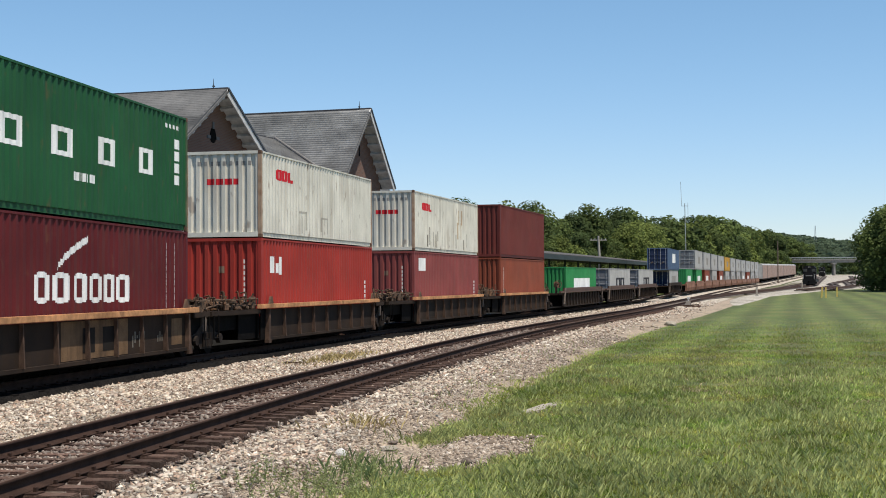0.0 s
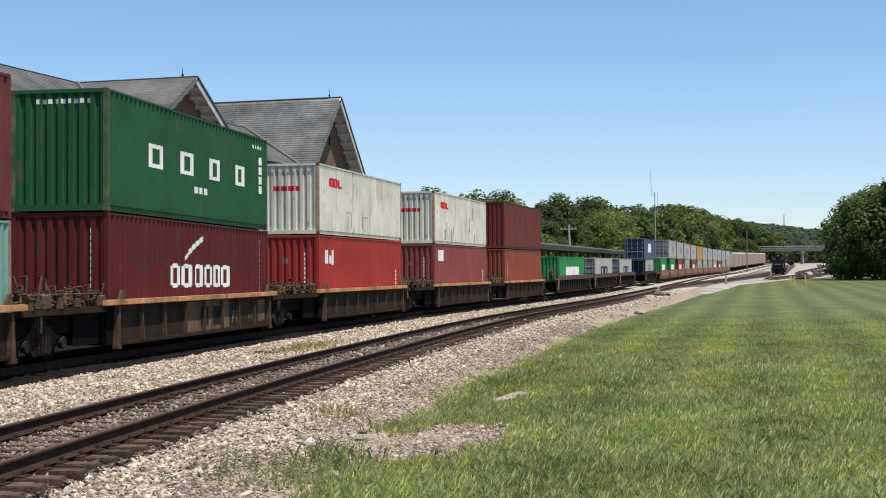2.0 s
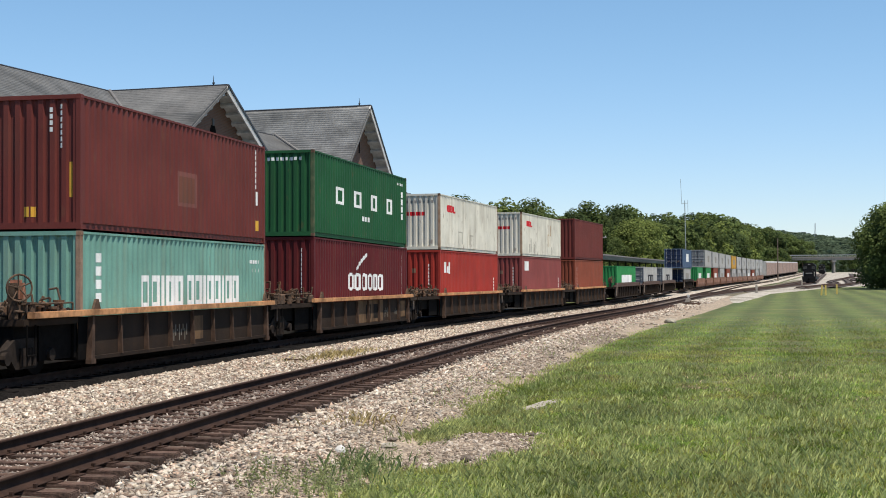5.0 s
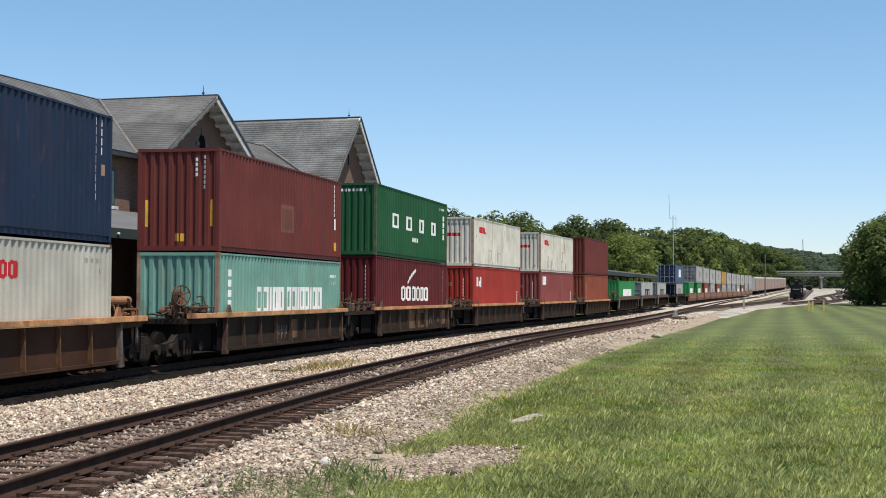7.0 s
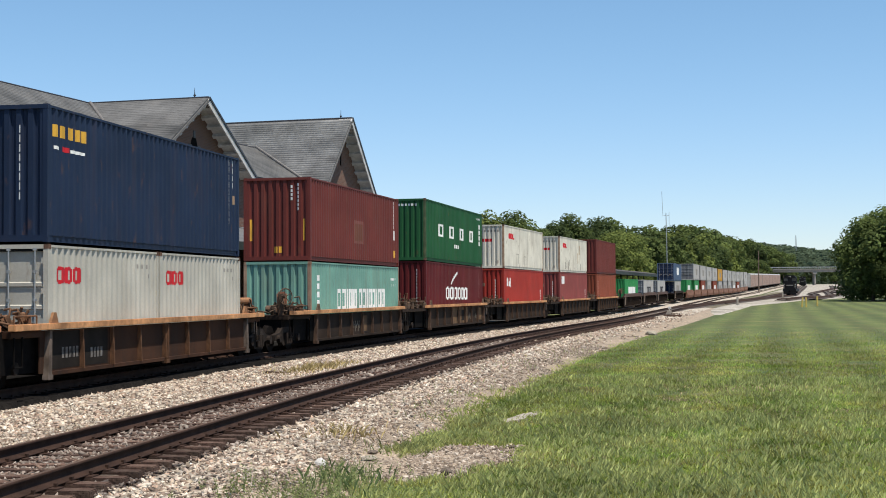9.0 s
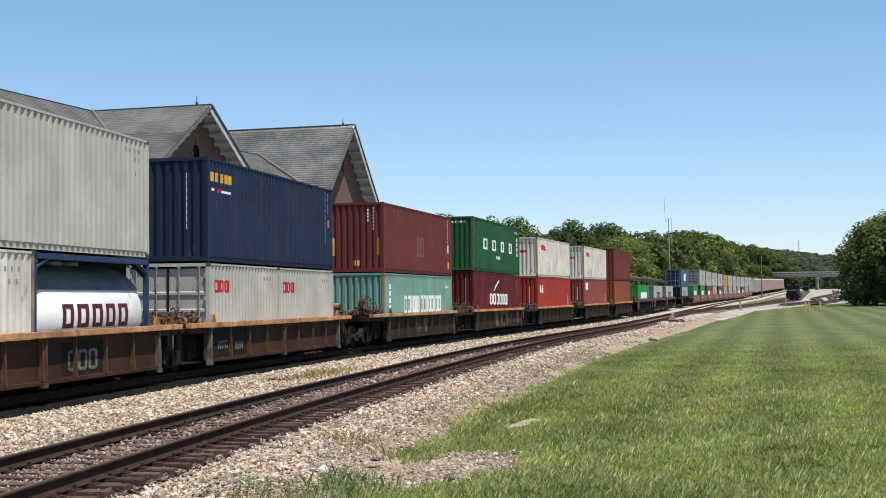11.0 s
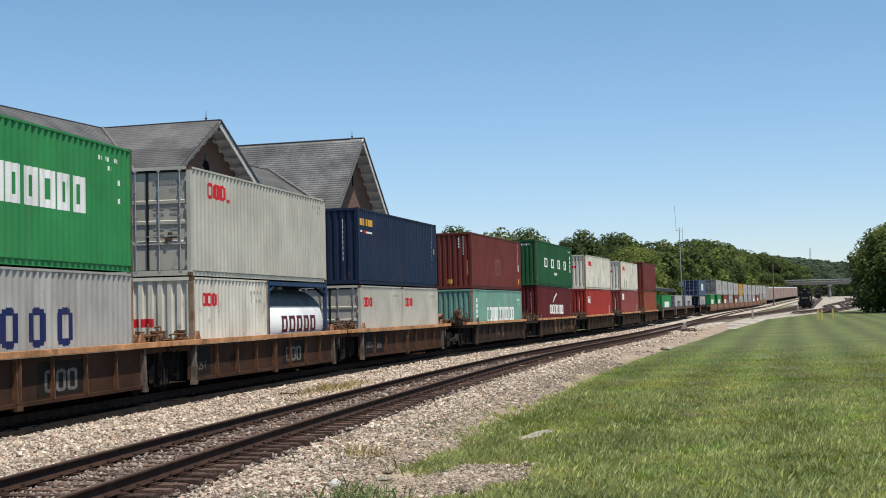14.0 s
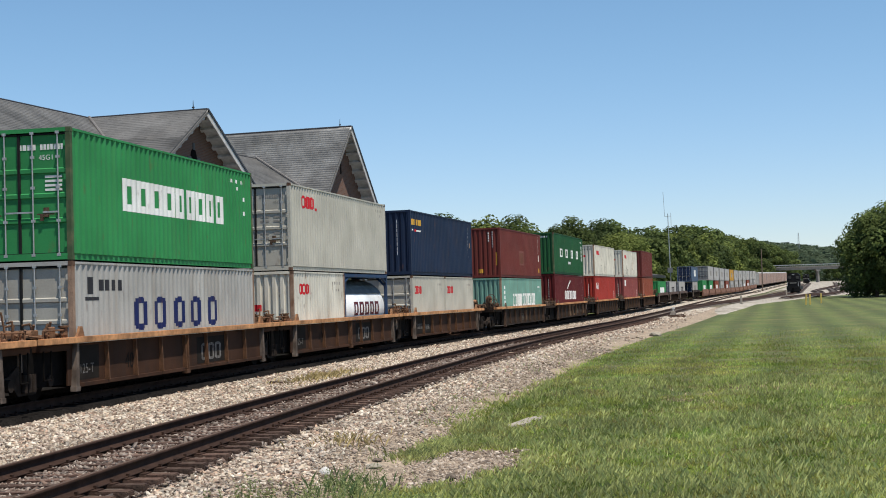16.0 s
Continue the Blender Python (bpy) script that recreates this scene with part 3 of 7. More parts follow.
def scatter_stones():
    """Crushed stone lying on the bed: angular lumps, thick near the siding and thinner away."""
    out = []
    for s0, s1, per, size in ((12, 20, 430, 0.0305), (20, 32, 300, 0.034), (32, 48, 165, 0.04), (48, 72, 72, 0.05), (72, 112, 26, 0.056), (112, 150, 9, 0.06)):
        lo, hi = 1.7, 10.5
        n = int((s1 - s0) * (hi - lo) * per)
        s, off = rng.uniform(s0, s1, n), rng.uniform(lo, hi, n)
        keep = (off < 8.9 + 0.22 * rng.standard_normal(n) + 0.2 * np.sin(s * 0.8)) | (rng.uniform(size=n) < 0.05)
        keep &= (off < edge(s) + 0.3) & (rng.uniform(size=n) < np.clip((155 - s) / 50, 0, 1))
        d = np.abs(off - SIDE)
        on_tie = (d < 1.36) & (np.abs((s / TIE + 0.5) % 1 - 0.5) * TIE < 0.16)
        on_rail = np.abs(d - 0.753) < 0.12
        keep &= ~on_tie & ~on_rail
        keep &= ~((d < 1.2) & (rng.uniform(size=n) < 0.97))
        keep &= (s * 0.62 + off > -TRACK_X - 1) | (rng.uniform(size=n) < 0.3)
        s, off = s[keep], off[keep]
        x, y, z, _ = on_line(s, off)
        out.append(np.stack([x, y, z + bed(off) + 0.012, size * rng.lognormal(0, 0.22, len(s))], -1))
    # smaller stones over the dirt verge and the worn patch
    n = 24000
    y, off = 13 + 47 * rng.uniform(0, 1, n) ** 1.7, rng.uniform(8.6, 10.6, n)
    keep = (off < edge(y) + 0.15) & (rng.uniform(size=n) < 1.15 - 0.35 * (off - 8.6))
    y, off = y[keep], off[keep]
    fine = [np.stack([center_x(y) + off, y, bed(off) + rise(y) + 0.008, 0.0135 * rng.lognormal(0, 0.35, len(y)) * (1 + 0.012 * (y - 13))], -1)]
    n = 9000
    x, y = rng.uniform(-4.6, -1.7, n), rng.uniform(16.2, 21.6, n)
    keep = gravel_patch(x, y) < rng.uniform(0.75, 1.15, n)
    x, y = x[keep], y[keep]
    fine.append(np.stack([x, y, land(x - center_x(y)) + 0.05, 0.0165 * rng.lognormal(0, 0.4, len(y))], -1))
    scatter_mesh("verge_gravel", np.concatenate(fine), M["verge_stone"], "small grey-brown gravel on the verge and the worn patch")
    scatter_mesh("ballast_stones", np.concatenate(out), M["stone"], "loose pale crushed limestone ballast between and beside the tracks")
    # dark stained stones that fill the siding between its ties
    out = []
    for s0, s1, per, size in ((12, 20, 400, 0.024), (20, 34, 240, 0.029), (34, 60, 90, 0.044)):
        n = int((s1 - s0) * 2.7 * per)
        s, off = rng.uniform(s0, s1, n), rng.uniform(SIDE - 1.35, SIDE + 1.35, n)
        keep = (np.abs((s / TIE + 0.5) % 1 - 0.5) * TIE > 0.12) | (rng.uniform(size=n) < 0.1)
        keep &= np.abs(np.abs(off - SIDE) - 0.753) > 0.1
        s, off = s[keep], off[keep]
        x, y, z, _ = on_line(s, off)
        top = -0.2 - 0.05 * (np.abs(off - SIDE) > 0.8)
        out.append(np.stack([x, y, z + top + rng.uniform(-0.012, 0.012, len(s)), size * rng.lognormal(0, 0.3, len(s))], -1))
    scatter_mesh("crib_stones", np.concatenate(out), M["crib_stone"], "brown stained stones filling the space between the ties")


def scatter_mesh(name, p, material, label):
    n = len(p)
    chip = np.array([(math.cos(a), math.sin(a), z) for z in (-0.8, 0.8) for a in (0.3, 2.4, 4.5)])
    v = (chip[None] * rng.uniform(0.75, 1.15, (n, 6, 1)) + rng.uniform(-0.22, 0.22, (n, 6, 3))) * np.stack([rng.uniform(1.2, 2.4, n), rng.uniform(0.8, 1.3, n), rng.uniform(0.45, 0.8, n)], -1)[:, None]
    q = rng.standard_normal((n, 4))
    q /= np.linalg.norm(q, axis=1)[:, None]
    w, a, b, c = q.T
    R = np.stack([1 - 2 * (b * b + c * c), 2 * (a * b - c * w), 2 * (a * c + b * w), 2 * (a * b + c * w), 1 - 2 * (a * a + c * c), 2 * (b * c - a * w),
                  2 * (a * c - b * w), 2 * (b * c + a * w), 1 - 2 * (a * a + b * b)], -1).reshape(n, 3, 3)
    v = np.einsum("nij,nkj->nki", R, v * p[:, 3][:, None, None]) * (1.08, 1.08, 0.68) + p[:, None, :3]
    tri = np.array([(0, 2, 1), (3, 4, 5), (0, 1, 4), (0, 4, 3), (1, 2, 5), (1, 5, 4), (2, 0, 3), (2, 3, 5)])
    f = (tri[None] + 6 * np.arange(n)[:, None, None]).reshape(-1, 3)
    tagged(part(name, fast_mesh(name, v.reshape(-1, 3), f), material), label, "gravel", kind="stuff")


def gravel_patch(x, y):
    """Bare ground in the grass by the ballast: the worn gravel patch and the strip round the slab."""
    w = 0.45 * soft_noise(x, y, 1.3, 4.0) + 0.3 * soft_noise(x, y, 3.3, 6.0)
    a = ((x + 3.05 - 0.12 * (y - 19)) / 0.95) ** 2 + ((y - 19.1) / 2.1) ** 2 + w
    b = ((x + 2.55) / 0.3) ** 2 + ((y - 25.7) / 1.2) ** 2
    return np.minimum(a, b)


def blades(name, pts, height, width, material, label, lean=0.5):
    n = len(pts)
    ang = rng.uniform(0, 2 * np.pi, n)
    h = height * rng.uniform(0.5, 1.3, n)
    d = np.stack([np.cos(ang), np.sin(ang)], -1)
    side = np.stack([-d[:, 1], d[:, 0]], -1) * (width * rng.uniform(0.6, 1.3, n))[:, None]
    bend = d * (h * lean * rng.uniform(0.3, 1.25, n))[:, None]
    v = np.zeros((n, 4, 3))
    v[:, 0], v[:, 1], v[:, 2], v[:, 3] = pts, pts, pts, pts
    v[:, 0, :2] -= side
    v[:, 1, :2] += side
    v[:, 2, :2] += bend * 0.35 + side * 0.7
    v[:, 2, 2] += h * 0.62
    v[:, 3, :2] += bend
    v[:, 3, 2] += h
    v[:, :2, 2] -= 0.02
    f = (np.array([(0, 1, 2), (0, 2, 3)])[None] + 4 * np.arange(n)[:, None, None]).reshape(-1, 3)
    return tagged(part(name, fast_mesh(name, v.reshape(-1, 3), f), material), label, "grass", kind="stuff")


def leafy(name, pts, height, material, label, stems=3):
    """Weeds: thin leaning stems with small pointed leaves along them, joined."""
    base = np.repeat(pts, stems, axis=0) + rng.normal(0, 0.02, (len(pts) * stems, 3)) * (1, 1, 0)
    n = len(base)
    h = height * rng.uniform(0.45, 1.25, n)
    tip = base + np.stack([rng.normal(0, 0.22, n) * h, rng.normal(0, 0.22, n) * h, h], -1)
    side = rng.normal(0, 1, (n, 3)) * (1, 1, 0)
    side *= 0.0022 / np.linalg.norm(side, axis=1)[:, None]
    quads = [np.stack([base - side, base + side, tip + side * 0.4, tip - side * 0.4], 1)]
    for k in np.linspace(0.2, 1.0, 9):
        p = base + (tip - base) * k
        d = rng.normal(0, 1, (n, 3)) + (0, 0, 0.35)
        d /= np.linalg.norm(d, axis=1)[:, None]
        ln = (0.045 * rng.uniform(0.5, 1.3, n) * (1.25 - 0.6 * k))[:, None]
        w = np.cross(d, rng.normal(0, 1, (n, 3)))
        w /= np.linalg.norm(w, axis=1)[:, None]
        quads.append(np.stack([p, p + d * ln * 0.5 + w * ln * 0.2, p + d * ln, p + d * ln * 0.5 - w * ln * 0.2], 1))
    v = np.concatenate(quads)
    f = np.arange(len(v) * 4).reshape(-1, 4)
    return tagged(part(name, fast_mesh(name, v.reshape(-1, 3), f), material), label, "weeds", kind="stuff")


def grass_points(y0, y1, per, extra=1.5, thin=0.0):
    """Scattered points of the field; thin: how steeply their number falls with the distance."""
    n = int((y1 - y0) * (0.16 * y1 + 5.5) * per)
    y = rng.uniform(y0, y1, n)
    x = rng.uniform(-5, 0.16 * y1 + extra, n)
    keep = x < 0.16 * y + extra
    off = x - center_x(y)
    keep &= off > edge(y) + 0.15 * rng.standard_normal(n)
    keep &= gravel_patch(x, y) > rng.uniform(0.75, 1.2, n)
    keep &= rng.uniform(size=n) < ((y1 - y) / (y1 - y0)) ** thin
    x, y, off = x[keep], y[keep], off[keep]
    return np.stack([x, y, land(off) + rise(y)], -1)


def build_grass():
    clump = lambda p, s, lim: p[soft_noise(p[:, 0], p[:, 1], s, 5.0) + rng.uniform(-0.3, 0.3, len(p)) > lim]
    a = np.concatenate([grass_points(11, 17, 2100), grass_points(17, 24, 1250), grass_points(24, 31, 650)])
    b = np.concatenate([grass_points(23, 28, 200), grass_points(28, 95, 400, thin=2.6)])
    blades("grass_blades", clump(a, 2.4, -0.3), 0.075, 0.0048, M["grass"], "short green mown grass blades in the field", 0.95)
    blades("grass_tufts", clump(b, 0.9, -0.34), 0.06, 0.011, M["grass"], "short green mown grass farther out in the field", 0.6)
    blades("dry_grass", np.concatenate([clump(grass_points(11, 28, 420), 0.9, -0.1), clump(grass_points(26, 75, 150, thin=2.0), 0.5, 0.0)]), 0.07, 0.006, M["grass_dry"], "dry straw-coloured grass scattered in the field", 1.0)
    tall = np.concatenate([grass_points(11, 18, 52), grass_points(18, 26, 26), grass_points(26, 38, 9)])
    tall = np.repeat(tall, 11, axis=0) + rng.normal(0, 0.05, (len(tall) * 11, 3)) * (1, 1, 0)
    blades("long_grass", tall, 0.13, 0.0056, M["grass_tip"], "longer tufts of pale green grass missed by the mower", 0.6)
    n = 800
    y = rng.uniform(13, 60, n)
    off = edge(y) + rng.normal(-0.25, 0.3, n)
    x = center_x(y) + off
    keep = (soft_noise(x, y, 0.8, 8.0) > 0.1) & (gravel_patch(x, y) > 0.9)
    blades("edge_weeds", np.stack([x, y, bed(off) + 0.02], -1)[keep], 0.12, 0.0028, M["weed"], "taller weeds along the edge of the ballast", 0.6)
    for x0, y0, sx, sy, n in ((0.24, 29.9, 0.22, 0.3, 260), (0.87, 29.3, 0.2, 0.3, 220), (2.2, 33.5, 1.2, 1.0, 420), (3.4, 27.0, 1.0, 0.6, 260)):
        x, y = rng.normal(x0, sx, n), rng.normal(y0, sy, n)
        blades("dead_grass", np.stack([x, y, land(x - center_x(y)) + 0.02], -1), 0.06, 0.005, M["straw_brown"], "worn patch of dead pale brown grass in the field", 1.3)
    x, y = rng.normal(-3.85, 0.25, 120), rng.normal(16.7, 0.55, 120)
    blades("weed_blades", np.stack([x, y, np.maximum(land(x - center_x(y)), bed(x - center_x(y)))], -1), 0.2, 0.0035, M["weed_deep"], "tall dark green weeds beside the gravel", 0.6)
    # dark leafy weeds where ballast, gravel and grass meet
    for name, x0, y0, sx, sy, n, h, label in (("weed_clump", -3.85, 16.7, 0.25, 0.6, 70, 0.22, "dark grey-green leafy weeds between ballast and gravel"), ("weed_clump", -4.4, 15.3, 0.42, 0.6, 55, 0.17, "thin grey-green weeds growing through the ballast"), ("weed_clump", -3.3, 15.4, 0.45, 0.5, 110, 0.13, "low green leafy weeds at the edge of the gravel"), ("weed_clump", -3.62, 20.6, 0.16, 0.7, 60, 0.12, "green leafy weeds at the corner of the grass")):
        x, y = rng.normal(x0, sx, n), rng.normal(y0, sy, n)
        off = x - center_x(y)
        leafy(name, np.stack([x, y, np.maximum(land(off), bed(off)) + 0.01], -1), h, M["weed_dark"], label)
    # a bright tongue of longer grass between the verge and the gravel, and a fringe round the slab
    k = rng.uniform(0, 1, 1500)
    x, y = -3.68 + 0.15 * k + rng.normal(0, 0.13, 1500), 19.9 + 2.9 * k + rng.normal(0, 0.2, 1500)
    blades("grass_tongue", np.stack([x, y, np.maximum(land(x - center_x(y)), bed(x - center_x(y)))], -1), 0.12, 0.005, M["grass_tip"], "bright tongue of longer grass beside the gravel", 0.8)
    k = rng.uniform(-0.1, 1.1, 600)
    x, y = -2.92 + 0.6 * k + rng.choice((-0.24, 0.24), 600) + rng.normal(0, 0.09, 600), 24.4 + 2.6 * k + rng.normal(0, 0.25, 600)
    blades("slab_fringe", np.stack([x, y, land(x - center_x(y))], -1), 0.09, 0.006, M["grass"], "grass growing over the edges of the slab", 1.0)
    x, y = rng.normal(-4.95, 0.25, 170), rng.normal(21.6, 0.5, 170)
    blades("dry_weeds", np.stack([x, y, bed(x - center_x(y))], -1), 0.13, 0.0018, M["straw"], "dry yellowish weeds at the foot of the ballast", 0.8)
    s = rng.uniform(24, 70, 60)
    off = np.where(rng.uniform(size=60) < 0.75, rng.normal(8.9, 0.35, 60), rng.uniform(2.6, 4.6, 60))
    x, y, z, _ = on_line(s, off)
    leafy("weed_stalks", np.stack([x, y, z + bed(off)], -1), 0.28, M["weed"], "single thin weed stalks standing in the ballast", 1)
    n = 900
    y, off = rng.normal(38.5, 1.6, n), rng.normal(3.9, 0.3, n)
    x, yy, zz, _ = on_line(y, off)
    blades("ballast_weeds", np.stack([x, yy, zz + bed(off)], -1), 0.13, 0.006, M["straw"], "dry yellowish weeds growing out of the ballast", 0.9)


def build_slabs():
    bm = bmesh.new()
    prism(bm, [(-3.02, 24.5), (-2.8, 24.3), (-2.45, 25.4), (-2.2, 26.7), (-2.35, 27.1), (-2.62, 26.4), (-2.8, 25.3)], 2, -0.62, -0.428)
    bmesh.ops.bevel(bm, geom=bm.edges[:], offset=0.02, segments=2, affect="EDGES")
    tagged(part("concrete_slab", bm, M["slab"]), "old grey concrete slab sunk in the grass", "slab")
    rows = np.zeros((14, 24, 3))
    for i, r in enumerate(np.linspace(0.02, 1, 14)):
        for j, a in enumerate(np.linspace(0, 2 * np.pi, 24)):
            k = r * (1 + 0.16 * math.sin(3 * a + 1) + 0.1 * math.sin(5 * a))
            y = 19.1 + 2.9 * k * math.sin(a)
            x = -3.05 + 1.4 * k * math.cos(a) + 0.12 * (y - 19)
            rows[i, j] = (x, y, max(land(x - center_x(y)), bed(x - center_x(y)) if x - center_x(y) < 10.4 else -9) + 0.055 - 0.06 * r ** 4)
    tagged(part("gravel_patch", grid_mesh("gravel_patch", rows), M["dirt"]), "worn bare gravel patch in the grass", "gravel", kind="structure")
    bm = bmesh.new()
    bmesh.ops.create_icosphere(bm, subdivisions=2, radius=0.085, matrix=Matrix.Translation((-4.5, 18.1, -0.4)))
    for v in bm.verts:
        v.co += 0.02 * Vector((noise.noise(v.co * 9), noise.noise(v.co * 9 + Vector((3, 1, 2))), noise.noise(v.co * 9 + Vector((7, 4, 1)))))
    tagged(part("white_stone", bm, M["trim_white"]), "single whitish rounded stone at the edge of the ballast", "stone")


def build_litter():
    """A pale rock at the foot of the ballast, dark clods and an offcut of timber."""
    for name, x, y, z, r, flat, m, label, cat in (("pale_rock", -0.45, 76.4, -0.42, 0.36, 0.45, M["slab"], "flat pale rock at the foot of the ballast", "stone"), ("dark_clod", -2.72, 17.6, -0.4, 0.075, 0.7, M["bed_dark"], "dark clod of earth on the gravel patch", "clod"),
                                                 ("dark_clod", -4.1, 19.6, -0.4, 0.08, 0.35, M["bed_dark"], "dark clod of earth beside the gravel patch", "clod"), ("pale_stone", -4.02, 19.0, -0.42, 0.12, 0.35, M["slab"], "pale broken stone at the edge of the gravel", "stone")):
        bm = bmesh.new()
        bmesh.ops.create_icosphere(bm, subdivisions=2, radius=r)
        for v in bm.verts:
            v.co *= 1 + 0.35 * noise.noise(v.co * (1.4 / r) + Vector((x, y, 0)))
            v.co.z *= flat
        ob = tagged(part(name, bm, m), label, cat)
        ob.matrix_basis = pose(x, y, z, 0, 0, 40 * x)
    bm = boxes((-0.24, 0.24, -0.05, 0.05, 0, 0.06), bevel=0.015)
    ob = tagged(part("timber_offcut", bm, M["tie"]), "short brown offcut of timber lying on the ballast", "timber")
    ob.matrix_basis = pose(-10.15, 35.8, -0.25, 0, 4, 25)


build_ground()
OFFS = [-3.2, -2.6, -2.1, -1.3, -0.6, 0, 0.7, 1.3, 1.58, 2.0, 2.7, 3.3, 4.0, SIDE - 2, SIDE - 1.35, SIDE - 1.1, SIDE - 0.4, SIDE + 0.4, SIDE + 1.0, SIDE + 1.5, 8.4, 8.9]
ballast_bed("ballast_bed", -40, 56, OFFS, bed, "underbed of the limestone ballast, darkened as shade between the stones", M["bed_dark"])
ballast_bed("far_ballast", 55.5, 900, OFFS, lambda o: bed(o) + 0.004, "pale limestone ballast bed under both tracks")
ballast_bed("dirt_verge", -40, 190, [8.85, 9.2, 9.6, 10.0, 10.6], lambda o: bed(o) + 0.006, "strip of grey-brown dirt between ballast and grass", M["dirt"])
# main_bed is a painted shade sheet, carried past the track on the far side
ballast_bed("main_bed", -40, 130, [-9.6, -4, -2.6, -1.6, -0.8, 0, 0.8, 1.32, 1.44, 1.72], lambda o: np.interp(o, (-9.6, -2.6, -1.6, 1.32, 1.44, 1.72), (-0.43, -0.4, -0.19, -0.19, -0.4, -0.34)), "ballast under the train, coloured near black as its shade", M["main_bed"])
ballast_bed("siding_bed", -20, 150, [SIDE - 1.15, SIDE - 0.6, SIDE, SIDE + 0.6, SIDE + 1.1], lambda o: bed(o) + 0.012, "dark stained gravel between the rails", M["bed_dark"])
build_track("track_main", 0.0, -40, 900, (999, 999), "main track of rusty steel rails on timber ties", M["tie_shaded"])
build_track("track_siding", SIDE, -20, 900, (4, 75), "empty track of dark rusty rails on timber ties", M["tie"])
scatter_stones()
build_slabs()
build_litter()
build_grass()


# ---- the train ----
HALF = 1.219
PERIOD, DEEP = 0.278, 0.036


def profile(y0, y1, period=PERIOD, deep=DEEP, start=0.0):
    """Break points (y, depth) of trapezoid corrugation between y0 and y1; phase from start."""
    c1, c2, c3 = (0.259, 0.504, 0.752) if deep < 0.05 else (0.42, 0.54, 0.88)
    ys = {round(y0, 5), round(y1, 5)}
    k = math.floor((y0 - start) / period) - 1
    while start + k * period < y1 + period:
        for a in (0.0, c1, c2, c3):
            y = start + (k + a) * period
            if y0 < y < y1:
                ys.add(round(y, 5))
        k += 1

    def depth(y):
        a = ((y - start) / period) % 1.0
        if a < c1:
            return 0.0
        if a < c2:
            return deep * (a - c1) / (c2 - c1)
        if a < c3:
            return deep
        return deep * (1.0 - (a - c3) / (1.0 - c3))
    return [(y, depth(y)) for y in sorted(ys)]


def corrugated(bm, y0, y1, z0, z1, face, period=PERIOD, deep=DEEP, start=0.0, axis="x"):
    """A pressed sheet: its face lies at `face` on the axis, recesses go inwards."""
    sign = 1 if face > 0 else -1
    pts = profile(y0, y1, period, deep, start)
    cols = []
    for y, d in pts:
        f = face - sign * d
        cols.append([bm.verts.new((f, y, z) if axis == "x" else (y, f, z)) for z in (z0, z1)])
    for a, b in zip(cols[:-1], cols[1:]):
        q = (a[0], b[0], b[1], a[1])
        flip = (sign > 0) != (axis == "x")
        bm.faces.new(q[::-1] if flip else q)
    return bm


def side_bars(rects, length, period=PERIOD, face=None, near=True):
    """Painted shapes that follow the corrugation of the near side: rects of (y0, y1, z0, z1)."""
    bm = bmesh.new()
    f = (HALF - 0.006 if face is None else face) + 0.003
    for y0, y1, z0, z1 in rects:
        corrugated(bm, y0, y1, z0, z1, f, period, DEEP, -length / 2 + 0.12)
    return bm


def word(y, z, height, widths, gap, stroke=0.3, cut=0.0):
    """Plain hollow blocks in place of the letters of a name: for each its four bars; cut: how much of each corner is missing."""
    out = []
    for w in widths:
        e, h = w * stroke, height * stroke * 0.62
        if w < 0.3:
            out.append([(y + 0.04, y + w - 0.04, z, z + height)])
        else:
            c, d = w * cut, height * cut
            bars = [(y, y + e, z + d, z + height - d), (y + w - e, y + w, z + d, z + height - d), (y + e, y + w - e, z, z + h), (y + e, y + w - e, z + height - h, z + height)]
            if cut:
                for q in (y + c, y + w - e):
                    bars += [(q, q + e - c, z + d * 0.3, z + d), (q, q + e - c, z + height - d, z + height - d * 0.3)]
            out.append(bars)
        y += w + gap
    return out


def text_mesh(text, size):
    cu = bpy.data.curves.new("marking", "FONT")
    cu.body, cu.size, cu.align_x = text, size, "LEFT"
    ob = bpy.data.objects.new("marking", cu)
    scene.collection.objects.link(ob)
    me = bpy.data.meshes.new_from_object(ob)
    bpy.data.objects.remove(ob)
    bpy.data.curves.remove(cu)
    return me


def text_on(parent, text, size, y, z, material, x, facing="x", label=""):
    me = text_mesh(text, size)
    ob = part("marking", me, material, parent, label)
    ob.matrix_basis = Matrix.Translation((x, y, z)) @ (pose(0, 0, 0, 90, 0, 90) if facing == "x" else pose(0, 0, 0, 90, 0, 0))
    return ob


